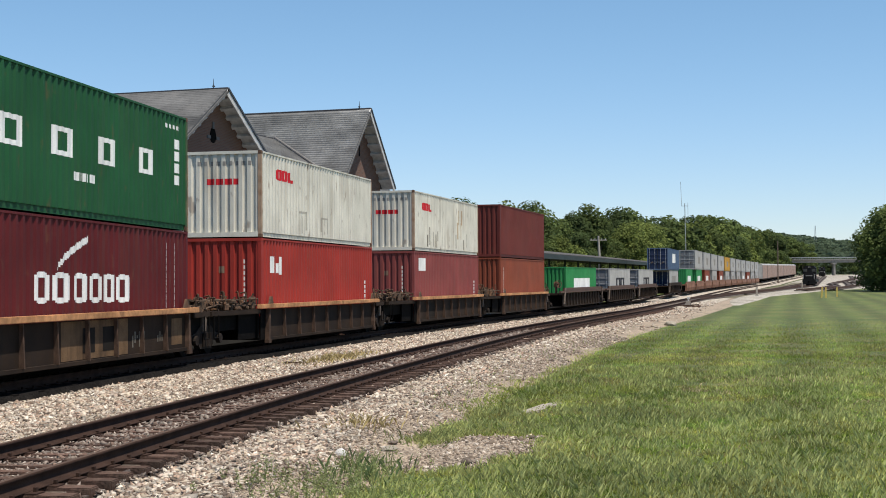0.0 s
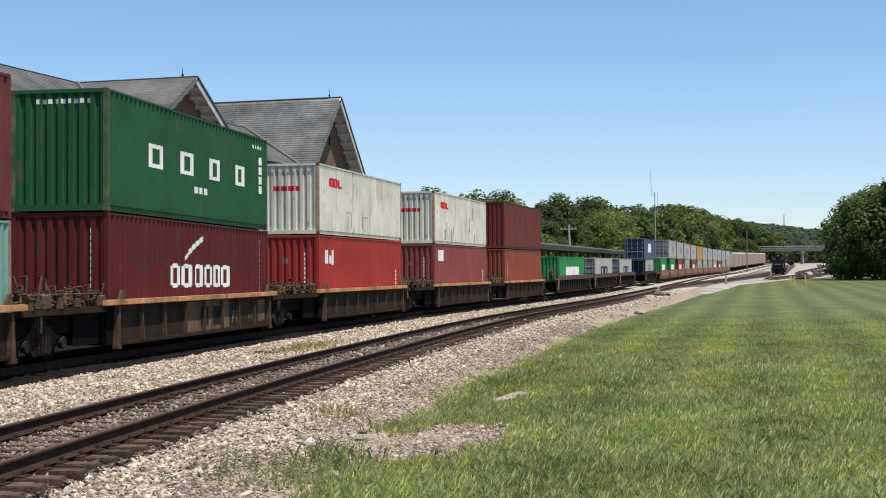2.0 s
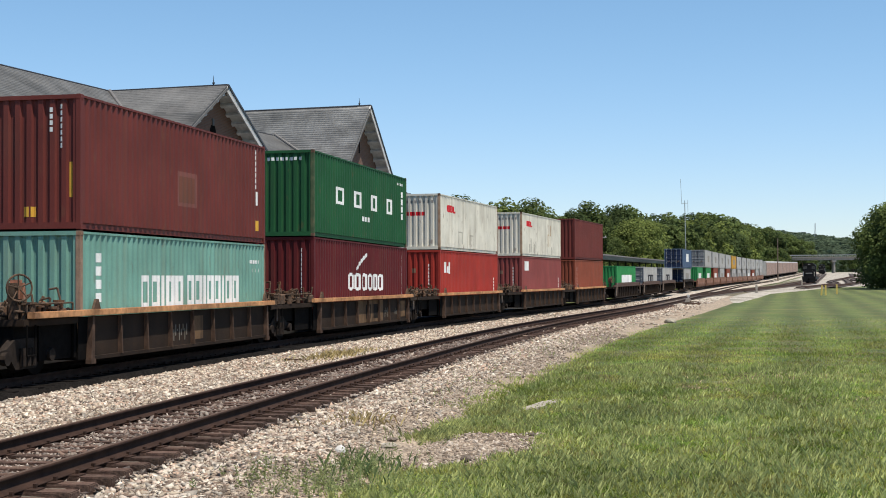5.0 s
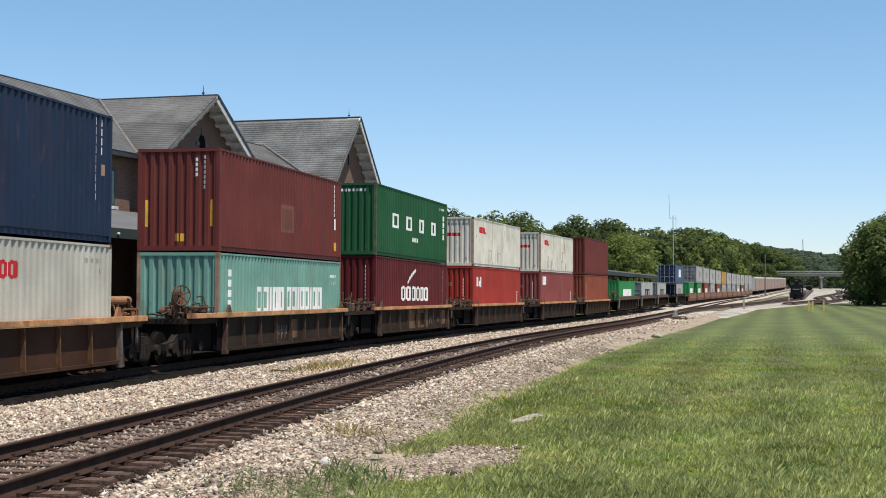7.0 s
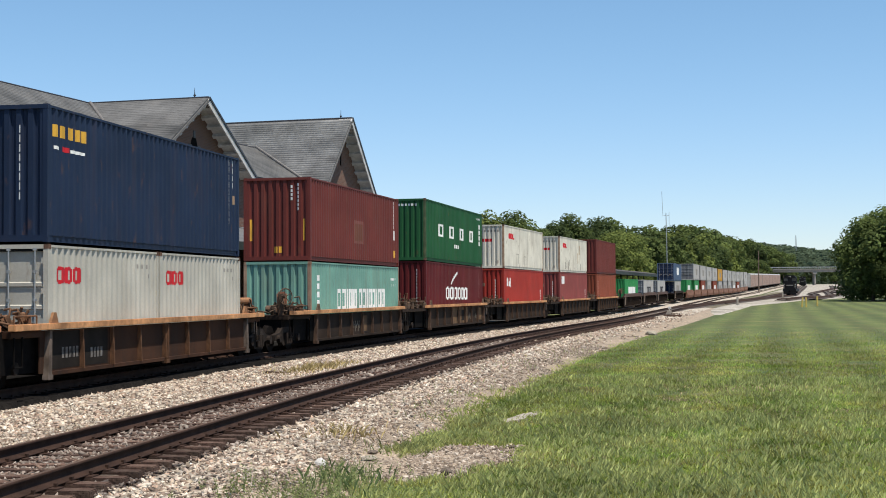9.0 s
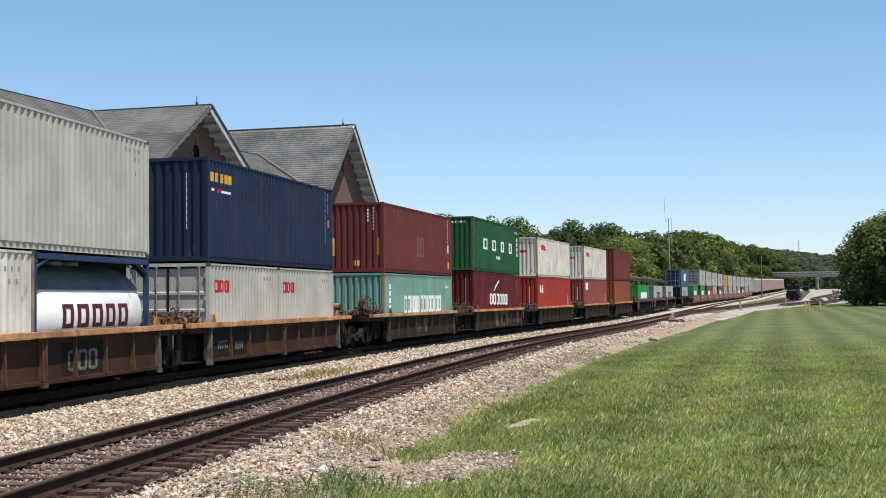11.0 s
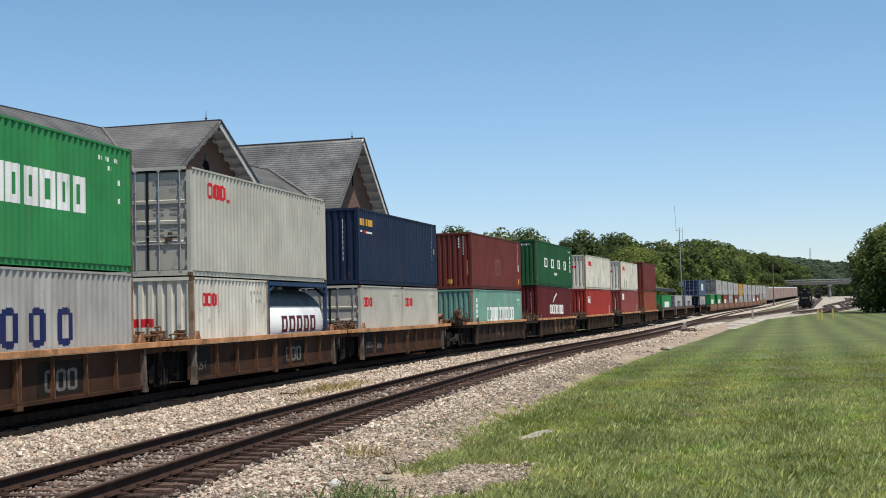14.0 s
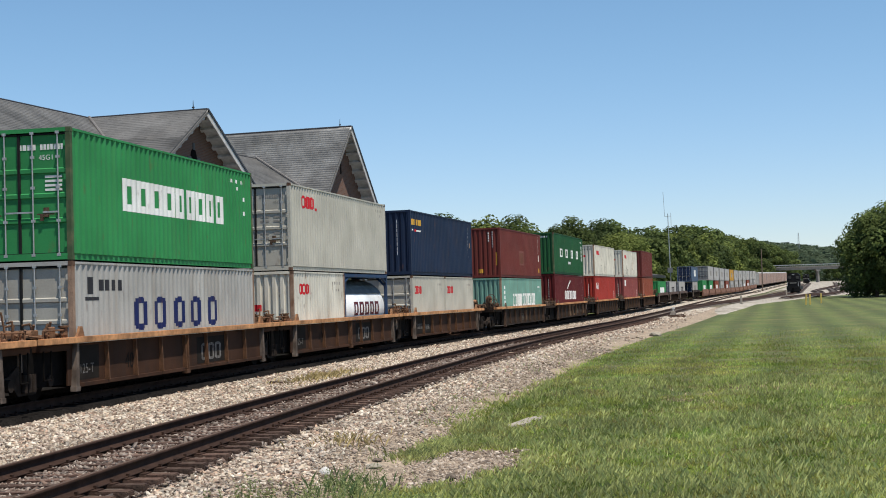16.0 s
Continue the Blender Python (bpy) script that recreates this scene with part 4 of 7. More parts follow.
def door_end(t, length, height, material, rods=M["galvanized"]):
    """Two leaf doors with pressed bands, hinges, four locking rods and their handles, at the rear (-y) end."""
    y = -length / 2
    for sx in (-1, 1):
        x0, x1 = sorted((sx * 0.012, sx * (HALF - 0.09)))
        steps = np.cumsum([0, 3.2, 0.5, 2.1, 0.5, 2.1, 0.5, 3.6])
        zs = 0.16 + (height - 0.3) * steps / steps[-1]
        face = []
        for i in range(7):
            back = 0.0 if i % 2 else 0.028
            face += [(y + 0.03 + back, zs[i] + (0.0 if i == 0 else 0.012)), (y + 0.03 + back, zs[i + 1] - (0.0 if i == 6 else 0.012))]
        bm = prism(bmesh.new(), face + [(y + 0.09, zs[-1]), (y + 0.09, zs[0])], 0, x0, x1)
        leaf = part("door", bm, material, t)
        bm = boxes((min(sx * 0.004, sx * 0.03), max(sx * 0.004, sx * 0.03), y + 0.022, y + 0.06, 0.16, height - 0.14), (min(sx * (HALF - 0.115), sx * (HALF - 0.085)), max(sx * (HALF - 0.115), sx * (HALF - 0.085)), y + 0.022, y + 0.06, 0.16, height - 0.14),
                   (min(sx * 0.03, sx * (HALF - 0.115)), max(sx * 0.03, sx * (HALF - 0.115)), y + 0.024, y + 0.06, 0.145, 0.175), (min(sx * 0.03, sx * (HALF - 0.115)), max(sx * 0.03, sx * (HALF - 0.115)), y + 0.024, y + 0.06, height - 0.155, height - 0.125))
        part("gasket", bm, M["gasket"], leaf, "black rubber door gasket")
        for k in (0.28, 0.82):
            bm = bmesh.new()
            x = sx * (0.02 + k * (HALF - 0.12))
            rod(bm, (x, y + 0.012, 0.1), (x, y + 0.012, height - 0.08), 0.017, 6)
            for z in (0.13, height * 0.3, height * 0.55, height * 0.78, height - 0.11):
                box(bm, x - 0.045, x + 0.045, y - 0.004, y + 0.032, z - 0.03, z + 0.03)
            box(bm, min(x, x - sx * 0.36), max(x, x - sx * 0.36), y - 0.004, y + 0.012, height * 0.36, height * 0.36 + 0.035)
            part("locking_rod", bm, rods, leaf, "galvanised locking rod with its handle")
        x = sx * (0.02 + 0.55 * (HALF - 0.12))
        part("lock_handle", boxes((x - 0.2, x + 0.2, y + 0.004, y + 0.02, height * 0.345, height * 0.345 + 0.03), (x - 0.05, x + 0.06, y + 0.002, y + 0.06, height * 0.33, height * 0.4), (x - 0.13, x - 0.06, y + 0.002, y + 0.06, height * 0.3, height * 0.35)), M["gear_dark"], leaf, "dark locking handle and catch")
        for z in np.linspace(0.35, height - 0.35, 4):
            a, b = sorted((sx * (HALF - 0.16), sx * (HALF - 0.03)))
            part("hinge", boxes((a, b, y + 0.005, y + 0.035, z - 0.06, z + 0.06)), material, leaf)


def container(length, height, material, label, doors=False, group="containers on the train", detail=True, name="shipping_container", posts=None, leaf=None):
    """A steel box: pressed sides and end, rails, posts, cast corners, roof, doors at one end."""
    t = thing(name, label, "shipping container", group)
    L2 = length / 2
    posts = posts or material
    per = PERIOD if detail else PERIOD * 2
    for sx in (1, -1):
        part("side_panel", corrugated(bmesh.new(), -L2 + 0.12, L2 - 0.12, 0.15, height - 0.065, sx * (HALF - 0.006), per, DEEP, -L2 + 0.12), material, t)
        a, b = sorted((sx * HALF, sx * (HALF - 0.06)))
        part("top_rail", boxes((a, b, -L2 + 0.1, L2 - 0.1, height - 0.07, height - 0.02)), material, t)
        a, b = sorted((sx * (HALF - 0.052), sx * (HALF - 0.09)))
        c, d = sorted((sx * (HALF - 0.052), sx * (HALF - 0.03)))
        part("bottom_rail", boxes((a, b, -L2 + 0.1, L2 - 0.1, 0.02, 0.16), (c, d, -L2 + 0.1, L2 - 0.1, 0.015, 0.03)), material, t)
    ends = ((1, False), (-1, doors))
    for sy, door in ends:
        if door:
            door_end(t, length, height, leaf or material)
        else:
            part("end_panel", corrugated(bmesh.new(), -HALF + 0.1, HALF - 0.1, 0.15, height - 0.09, sy * (L2 - 0.02), 0.27, 0.056, -HALF + 0.1, axis="y"), material, t)
        y0, y1 = sorted((sy * L2, sy * (L2 - 0.06)))
        part("end_header", boxes((-HALF + 0.1, HALF - 0.1, y0, y1, height - 0.1, height - 0.01)), material, t)
        part("end_sill", boxes((-HALF + 0.1, HALF - 0.1, y0, y1, 0.02, 0.16)), material, t)
        for sx in (1, -1):
            a, b = sorted((sx * (HALF - 0.001), sx * (HALF - 0.11)))
            c, d = sorted((sy * (L2 - 0.001), sy * (L2 - 0.12)))
            part("corner_post", boxes((a, b, c, d, 0.1, height - 0.1)), posts, t)
            for z0, z1 in ((0, 0.118), (height - 0.118, height)):
                cast = boxes((a - 0.004, b + 0.004, c - 0.004, d + 0.03 if sy < 0 else d + 0.004, z0, z1), bevel=0.012)
                part("corner_casting", cast, M["cast_rust"] if material in (M["grey_warm"], M["grey_cool"], M["white_old"], M["green_dark"]) else posts, t)
    bm = boxes((-HALF + 0.05, HALF - 0.05, -L2 + 0.06, L2 - 0.06, height - 0.06, height - 0.035))
    if detail:
        for k in range(int(length / 0.42)):
            y = -L2 + 0.3 + k * 0.42
            box(bm, -HALF + 0.12, HALF - 0.12, y, y + 0.16, height - 0.036, height - 0.018)
    part("roof_panel", bm, material, t)
    part("floor", boxes((-HALF + 0.06, HALF - 0.06, -L2 + 0.06, L2 - 0.06, 0.05, 0.14)), M["steel_dark"], t)
    return t


def mark(t, rects, material, length, label, period=PERIOD):
    """Painted blocks on the near side: large ones each a part, small number bars joined."""
    rects = [r if isinstance(r, list) else [r] for r in rects]
    if max((b - a) * (d - c) for r in rects for a, b, c, d in r) > 0.05:
        for r in rects:
            part("marking", side_bars(r, length, period), material, t, label)
    else:
        tagged(part("number_stencil", side_bars([q for r in rects for q in r], length, period), material, t, label), kind="stuff")


def end_bars(t, rects, material, length, label):
    """Small painted bars on the rear end panel: rects of (x0, x1, z0, z1)."""
    bm = bmesh.new()
    for x0, x1, z0, z1 in rects:
        corrugated(bm, x0, x1, z0, z1, -(length / 2 - 0.02) - 0.003, 0.27, 0.056, -HALF + 0.1, axis="y")
    return tagged(part("number_stencil", bm, material, t, label), kind="stuff")


def digits(y, z, height, n, w=0.06, gap=0.03, upright=False):
    """A row (or column) of small plain bars in place of a number."""
    if upright:
        return [(y, y + w, z - i * (height + gap), z - i * (height + gap) + height) for i in range(n)]
    return [(y + i * (w + gap), y + i * (w + gap) + w, z, z + height) for i in range(n)]


def place_box(t, near_s, length, z, tilt=0.0):
    MOVERS.append((t, near_s + length / 2, z, tilt))
    return t


# -- rolling stock --
WHEEL_R = 0.42


def bogie(t, y):
    """Two wheelsets, two cast side frames with springs, a bolster and brake rigging."""
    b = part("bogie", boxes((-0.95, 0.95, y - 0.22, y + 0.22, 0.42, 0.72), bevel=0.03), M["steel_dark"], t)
    for sx in (-1, 1):
        bm = bmesh.new()
        x0, x1 = sorted((sx * 0.93, sx * 1.09))
        prism(bm, [(y - 1.2, 0.36), (y - 1.2, 0.54), (y - 0.75, 0.6), (y - 0.42, 0.78), (y + 0.42, 0.78), (y + 0.75, 0.6), (y + 1.2, 0.54), (y + 1.2, 0.36), (y + 0.62, 0.4), (y + 0.4, 0.18), (y - 0.4, 0.18), (y - 0.62, 0.4)], 0, x0, x1)
        part("side_frame", bm, M["bogie_brown"], b)
        for k in (-0.2, 0, 0.2):
            part("spring", rod(bmesh.new(), (sx * 1.13, y + k, 0.24), (sx * 1.13, y + k, 0.6), 0.07, 10), M["bogie_brown"], b, "dark coil spring")
        for k in (-0.9, 0.9):
            part("axle_cap", rod(bmesh.new(), (sx * 1.08, y + k, WHEEL_R), (sx * 1.2, y + k, WHEEL_R), 0.13, 12), M["bogie_brown"], b, "dark axle bearing cap")
    for k in (-0.9, 0.9):
        bm = bmesh.new()
        rod(bm, (-0.9, 0, 0), (0.9, 0, 0), 0.08, 10)
        for sx in (-1, 1):
            rod(bm, (sx * 0.70, 0, 0), (sx * 0.82, 0, 0), WHEEL_R, 28)
            rod(bm, (sx * 0.67, 0, 0), (sx * 0.70, 0, 0), WHEEL_R + 0.028, 28)
            for a in range(6):
                c, s = math.cos(a * 1.047), math.sin(a * 1.047)
                box(bm, min(sx * 0.82, sx * 0.828), max(sx * 0.82, sx * 0.828), 0.24 * c - 0.04, 0.24 * c + 0.04, 0.24 * s - 0.04, 0.24 * s + 0.04)
        w = part("wheelset", bm, M["steel_wheel"], b)
        w.matrix_basis = pose(0, y + k, WHEEL_R)
        WHEELS.append((w, y + k))
    return b


def brake_wheel(t, x, y, z):
    """The hand brake: a housing on a stand, and its wheel turned a little towards the side."""
    stand = part("brake_stand", boxes((x - 0.09, x + 0.09, y + 0.03, y + 0.13, 1.16, z + 0.1), bevel=0.015), M["gear_dark"], t)
    part("brake_housing", boxes((x - 0.19, x + 0.15, y + 0.13, y + 0.33, z - 0.28, z + 0.16), bevel=0.06), M["housing"], stand, "pinkish rust-stained brake housing")
    bm = bmesh.new()
    n = 16
    for i in range(n):
        a, c = 2 * math.pi * i / n, 2 * math.pi * (i + 1) / n
        rod(bm, (0.26 * math.cos(a), 0, 0.26 * math.sin(a)), (0.26 * math.cos(c), 0, 0.26 * math.sin(c)), 0.02, 6)
    for a in (0.4, 1.66, 2.91, 4.17, 5.43):
        rod(bm, (0, 0.03, 0), (0.26 * math.cos(a), 0, 0.26 * math.sin(a)), 0.015, 6)
    rod(bm, (0, -0.03, 0), (0, 0.12, 0), 0.045, 8)
    w = part("brake_wheel", bm, M["gear_dark"], stand, "rusty dark hand brake wheel")
    w.matrix_basis = pose(x + 0.2, y - 0.05, z, 0, 0, 52)


def tube(bm, points, radius, sides=6):
    """A bent pipe through the points, as one closed skin."""
    pts = [Vector(q) for q in points]
    rings = []
    for i, q in enumerate(pts):
        way = (pts[min(i + 1, len(pts) - 1)] - pts[max(i - 1, 0)]).normalized()
        u = way.cross(Vector((1, 0, 0.2))).normalized()
        w = way.cross(u)
        rings.append([bm.verts.new(q + radius * (math.cos(2 * math.pi * k / sides) * u + math.sin(2 * math.pi * k / sides) * w)) for k in range(sides)])
    for a, b in zip(rings[:-1], rings[1:]):
        for k in range(sides):
            bm.faces.new((a[k], a[(k + 1) % sides], b[(k + 1) % sides], b[k])).smooth = True
    bm.faces.new(rings[0][::-1])
    bm.faces.new(rings[-1])
    bmesh.ops.recalc_face_normals(bm, faces=bm.faces[:])
    return bm


def platform_gear(t, y0, y1, steel, seed, full, gear="gear_dark", tank=False):
    """The deck over the bogie with pipes, brackets, guides and levers."""
    r = random.Random(seed)
    deck = part("end_platform", boxes((-1.3, 1.3, y0, y1, 1.02, 1.16), bevel=0.015), steel, t)
    if not full:
        return
    # near-black box added to fill the shaded gap under the deck
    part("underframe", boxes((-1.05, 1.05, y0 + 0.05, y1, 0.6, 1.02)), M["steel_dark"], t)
    span = y1 - y0
    ym = y0 + span * r.uniform(0.4, 0.6)
    if tank:
        bm = rod(bmesh.new(), (0.98, y0 + 0.12, 1.66), (0.98, y1 - 0.1, 1.66), 0.105, 14)
        rod(bm, (0.98, y0 + 0.06, 1.66), (0.98, y0 + 0.12, 1.66), 0.05, 12, 0.105)
        rod(bm, (0.98, y1 - 0.1, 1.66), (0.98, y1 - 0.04, 1.66), 0.105, 12, 0.05)
        part("air_tank", bm, M["gear_orange"], deck, "rusty orange air tank on brackets")
        for k in (0.3, 0.75):
            y = y0 + span * k
            part("tank_bracket", boxes((0.86, 1.1, y - 0.03, y + 0.03, 1.158, 1.6), bevel=0.01), M["gear_dark"], deck)
    else:
        part("air_tank", rod(bmesh.new(), (0.1, ym - 0.1, 1.34), (0.9, ym - 0.1, 1.34), 0.14, 14), M[gear], deck, "small greasy air tank")
    # valve bodies, brackets, bent levers
    for i in range(int(span * 10)):
        bm = bmesh.new()
        y, x = r.uniform(y0 + 0.1, y1 - 0.1), 1.24 - 0.8 * r.random() ** 1.6
        k = r.random()
        if k < 0.3:
            h = r.uniform(0.14, 0.36)
            rod(bm, (x, y, 1.158), (x, y, 1.16 + h), r.uniform(0.045, 0.1), 10)
            rod(bm, (x, y, 1.16 + h), (x, y, 1.2 + h), 0.12, 8)
            rod(bm, (x - 0.12, y, 1.26), (x + 0.1, y + 0.08, 1.27), 0.035, 8)
        elif k < 0.68:
            w, d, h = r.uniform(0.03, 0.1), r.uniform(0.05, 0.16), r.uniform(0.1, 0.38)
            box(bm, x - w, x + w, y - d, y + d, 1.158, 1.16 + h)
            bmesh.ops.bevel(bm, geom=bm.edges[:], offset=0.025, segments=1, affect="EDGES", clamp_overlap=True)
            rod(bm, (x, y - d - 0.07, 1.16 + h * 0.7), (x, y + d + 0.07, 1.16 + h * 0.55), 0.032, 8)
            rod(bm, (x, y - d * 0.5, 1.15 + h), (x + 0.05, y - d * 0.5, 1.26 + h), 0.03, 6)
        else:
            tip = (x + r.uniform(-0.15, 0.06), y + r.uniform(-0.2, 0.2), 1.16 + r.uniform(0.3, 0.72 if r.random() < 0.4 else 0.5))
            rod(bm, (x, y, 1.158), tip, 0.024, 6)
            rod(bm, tip, (tip[0] - 0.16, tip[1] + 0.07, tip[2] - 0.03), 0.022, 6)
        bmesh.ops.rotate(bm, verts=bm.verts[:], cent=(x, y, 1.16), matrix=Matrix.Rotation(r.uniform(-0.6, 0.6), 3, "Z"))
        part("valve" if k < 0.68 else "lever", bm, M[gear] if r.random() < 0.75 else M["gear_brown"], deck, "rusty valve body with pipe stubs" if k < 0.68 else "bent rusty lever")
    for k in range(5):
        bm = bmesh.new()
        x, z = 0.3 + 0.22 * k, 1.19 + 0.05 * r.random()
        n = 6
        pts = [(x + r.uniform(-0.09, 0.09), y0 - 0.1 + (span + 0.2) * j / n, z + r.uniform(0, 0.13)) for j in range(n + 1)]
        part("brake_pipe", tube(bm, pts, 0.026), M["steel_dark"] if k % 2 else M[gear], deck)
    bm = bmesh.new()
    for y in (y0 + 0.2, y1 - 0.2):
        rod(bm, (1.27, y, 1.28), (1.27, y, 1.46), 0.018, 6)
    rod(bm, (1.27, y0 + 0.2, 1.46), (1.27, y1 - 0.2, 1.46), 0.018, 6)
    part("grab_rail", bm, M[gear], deck)
    # hoses and a stirrup hanging below the deck edge
    bm = bmesh.new()
    yc = y1 - 0.3 if y1 > 0 else y0 + 0.3
    for dy in (-0.17, 0.17):
        rod(bm, (1.31, yc + dy, 0.45), (1.31, yc + dy, 1.05), 0.018, 6)
    rod(bm, (1.31, yc - 0.17, 0.45), (1.31, yc + 0.17, 0.45), 0.018, 6)
    part("stirrup_step", bm, M["steel_dark"], deck)


def well_unit(well, steel, sill, label, rear, front, ribs=9, seed=1, full=True, patch=(), bogies=(True,), tank=False, posts=None, sills=None, smooth=False):
    """One unit of a well car; smooth: plain flared sides with no ribs. rear / front: how far the decks reach from the middle; posts: where the deep sides end."""
    t = thing("well_car", label, "railway wagon", "well cars of the train")
    h = well / 2
    pr, pf = posts or (h + 0.15, h + 0.15)
    sr, sf = sills or (rear, front)
    for sx in (1, -1):
        a, b = sorted((sx * 1.27, sx * 1.43))
        part("side_sill", boxes((a, b, -sr, sf, 1.17, 1.30), bevel=0.012 if full else 0), sill, t, "top sill with worn orange-brown paint")
        a, b = sorted((sx * 1.228, sx * 1.26))
        part("side_plate", boxes((a, b, -pr - (0.3 if pr > 6.0 else 0.04), pf + 0.04, 0.27, 1.152)), steel, t)
        a, b = sorted((sx * 1.1, sx * 1.33))
        part("bottom_chord", boxes((a, b, -pr, pf, 0.22, 0.30)), steel, t)
        if smooth:
            bm = bmesh.new()
            prism(bm, [(sx * 1.28, 0.24), (sx * 1.36, 0.24), (sx * 1.48, 0.7), (sx * 1.44, 1.17), (sx * 1.28, 1.17)], 1, -pr, pf)
            part("flared_side", bm, steel, t)
            part("side_lip", boxes((*sorted((sx * 1.3, sx * 1.4)), -pr, pf, 1.3, 1.52)), steel, t)
        elif sx > 0 or full:
            bm = bmesh.new()
            prism(bm, [(1.25, 0.29), (1.375, 0.29), (1.34, 1.15), (1.25, 1.15)], 1, -0.022, 0.022)
            me = bpy.data.meshes.new("rib")
            bm.to_mesh(me)
            bm.free()
            me.materials.append(steel if not full else M["rib_worn"] if steel is M["well_dark"] else M["rib_orange"])
            for i in range(ribs):
                y = -pr + (i + 1) * (pr + pf) / (ribs + 1)
                ob = part("rib", me, None, t)
                ob.matrix_basis = pose(0, y, 0) if sx > 0 else pose(0, y, 0, 0, 0, 180)
                if full and i == ribs // 2 and steel is M["well_brown"]:
                    bm = boxes((*sorted((sx * 1.25, sx * 1.39)), y + 0.05, y + 0.12, 0.22, 1.15), (*sorted((sx * 1.25, sx * 1.4)), y - 0.08, y + 0.16, 0.15, 0.26), bevel=0.012)
                    part("middle_post", bm, M["rib_orange"], t)
            if full:
                for y, k in ((-pr, -1), (pf, 1)):
                    bm = bmesh.new()
                    prism(bm, [(y - 0.05, 1.15), (y + 0.05, 1.15), (y + k * 0.05 + 0.09, 0.2), (y + k * 0.05 - 0.09, 0.2)], 0, *sorted((sx * 1.25, sx * 1.37)))
                    box(bm, *sorted((sx * 1.25, sx * 1.385)), y + k * 0.05 - 0.11, y + k * 0.05 + 0.11, 0.14, 0.24)
                    part("end_post", bm, M["post_worn"] if steel is M["well_brown"] else M["rib_worn"], t, "worn grey-tan end post")
                # near-black plates added as shade over the container ends past the posts
                if pr < 6.0:
                    for y0, y1 in ((-6.25, -pr - 0.04), (pf + 0.04, 6.25)):
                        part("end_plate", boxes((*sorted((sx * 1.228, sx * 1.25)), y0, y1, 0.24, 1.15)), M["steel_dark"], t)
                # recess behind the rear post, coloured black for its shade
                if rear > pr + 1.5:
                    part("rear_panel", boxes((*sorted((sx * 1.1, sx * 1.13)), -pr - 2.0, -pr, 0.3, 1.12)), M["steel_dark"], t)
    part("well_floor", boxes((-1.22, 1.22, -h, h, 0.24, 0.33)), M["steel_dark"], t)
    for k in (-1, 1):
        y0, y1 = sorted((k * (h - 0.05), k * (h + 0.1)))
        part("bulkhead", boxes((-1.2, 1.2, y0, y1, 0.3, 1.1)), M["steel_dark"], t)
    gear = "gear_brown" if steel is M["well_brown"] else "gear_dark"
    platform_gear(t, -rear + 0.05, -h - 0.1, steel, seed, full, gear)
    platform_gear(t, h + 0.1, front - 0.05, steel, seed + 50, full, gear, tank)
    if not full and not smooth:
        part("side_ledge", boxes((1.24, 1.42, -pr, pf, 1.302, 1.5), bevel=0.02), sill, t, "dusty rust-brown ledge along the well")
        for y, k in ((-pr, -1), (pf, 1)):
            bm = bmesh.new()
            prism(bm, [(y - 0.1, 1.5), (y + 0.12, 1.5), (y + k * 0.45 + 0.12, 0.45), (y + k * 0.45 - 0.1, 0.45)], 0, 1.38, 1.46)
            part("end_brace", bm, M["post_worn"], t, "worn slanted end brace")
    if full:
        for y in (-pr + 0.2, pf - 0.1):
            bm = bmesh.new()
            prism(bm, [(y - 0.17, 1.30), (y + 0.17, 1.30), (y + 0.07, 1.52), (y - 0.03, 1.52)], 0, 1.29, 1.35)
            part("container_guide", bm, M["gear_orange"] if steel is M["well_brown"] else M["gear_dark"], t, "flared guide of rusty orange-brown steel")
    for y in bogies:
        bogie(t, y)
    if full:
        bm = bmesh.new()
        prism(bm, [(front - 0.12, 0.62), (front + 0.16, 0.62), (front + 0.2, 0.95), (front + 0.08, 1.12), (front - 0.12, 1.08)], 0, 0.95, 1.12)
        bmesh.ops.bevel(bm, geom=bm.edges[:], offset=0.03, segments=2, affect="EDGES")
        part("coupling_bracket", bm, M["post_worn"], t, "worn cast bracket between the cars")
        bm = bmesh.new()
        pts = [Vector((1.05, front + 0.02 + 0.1 * math.sin(k * 0.7), 0.64 - 0.3 * math.sin(k * math.pi / 7))) + Vector((0, 0.06 * k, 0)) for k in range(8)]
        part("air_hose", tube(bm, pts, 0.028, 8), M["gear_dark"], t, "drooping rubber air hose")
    for y0, y1, z0, z1, m, lab in patch:
        part("marking", boxes((1.2585, 1.268 if "block" in lab else 1.264, y0, y1, z0, z1)), m, t, lab)
    return t


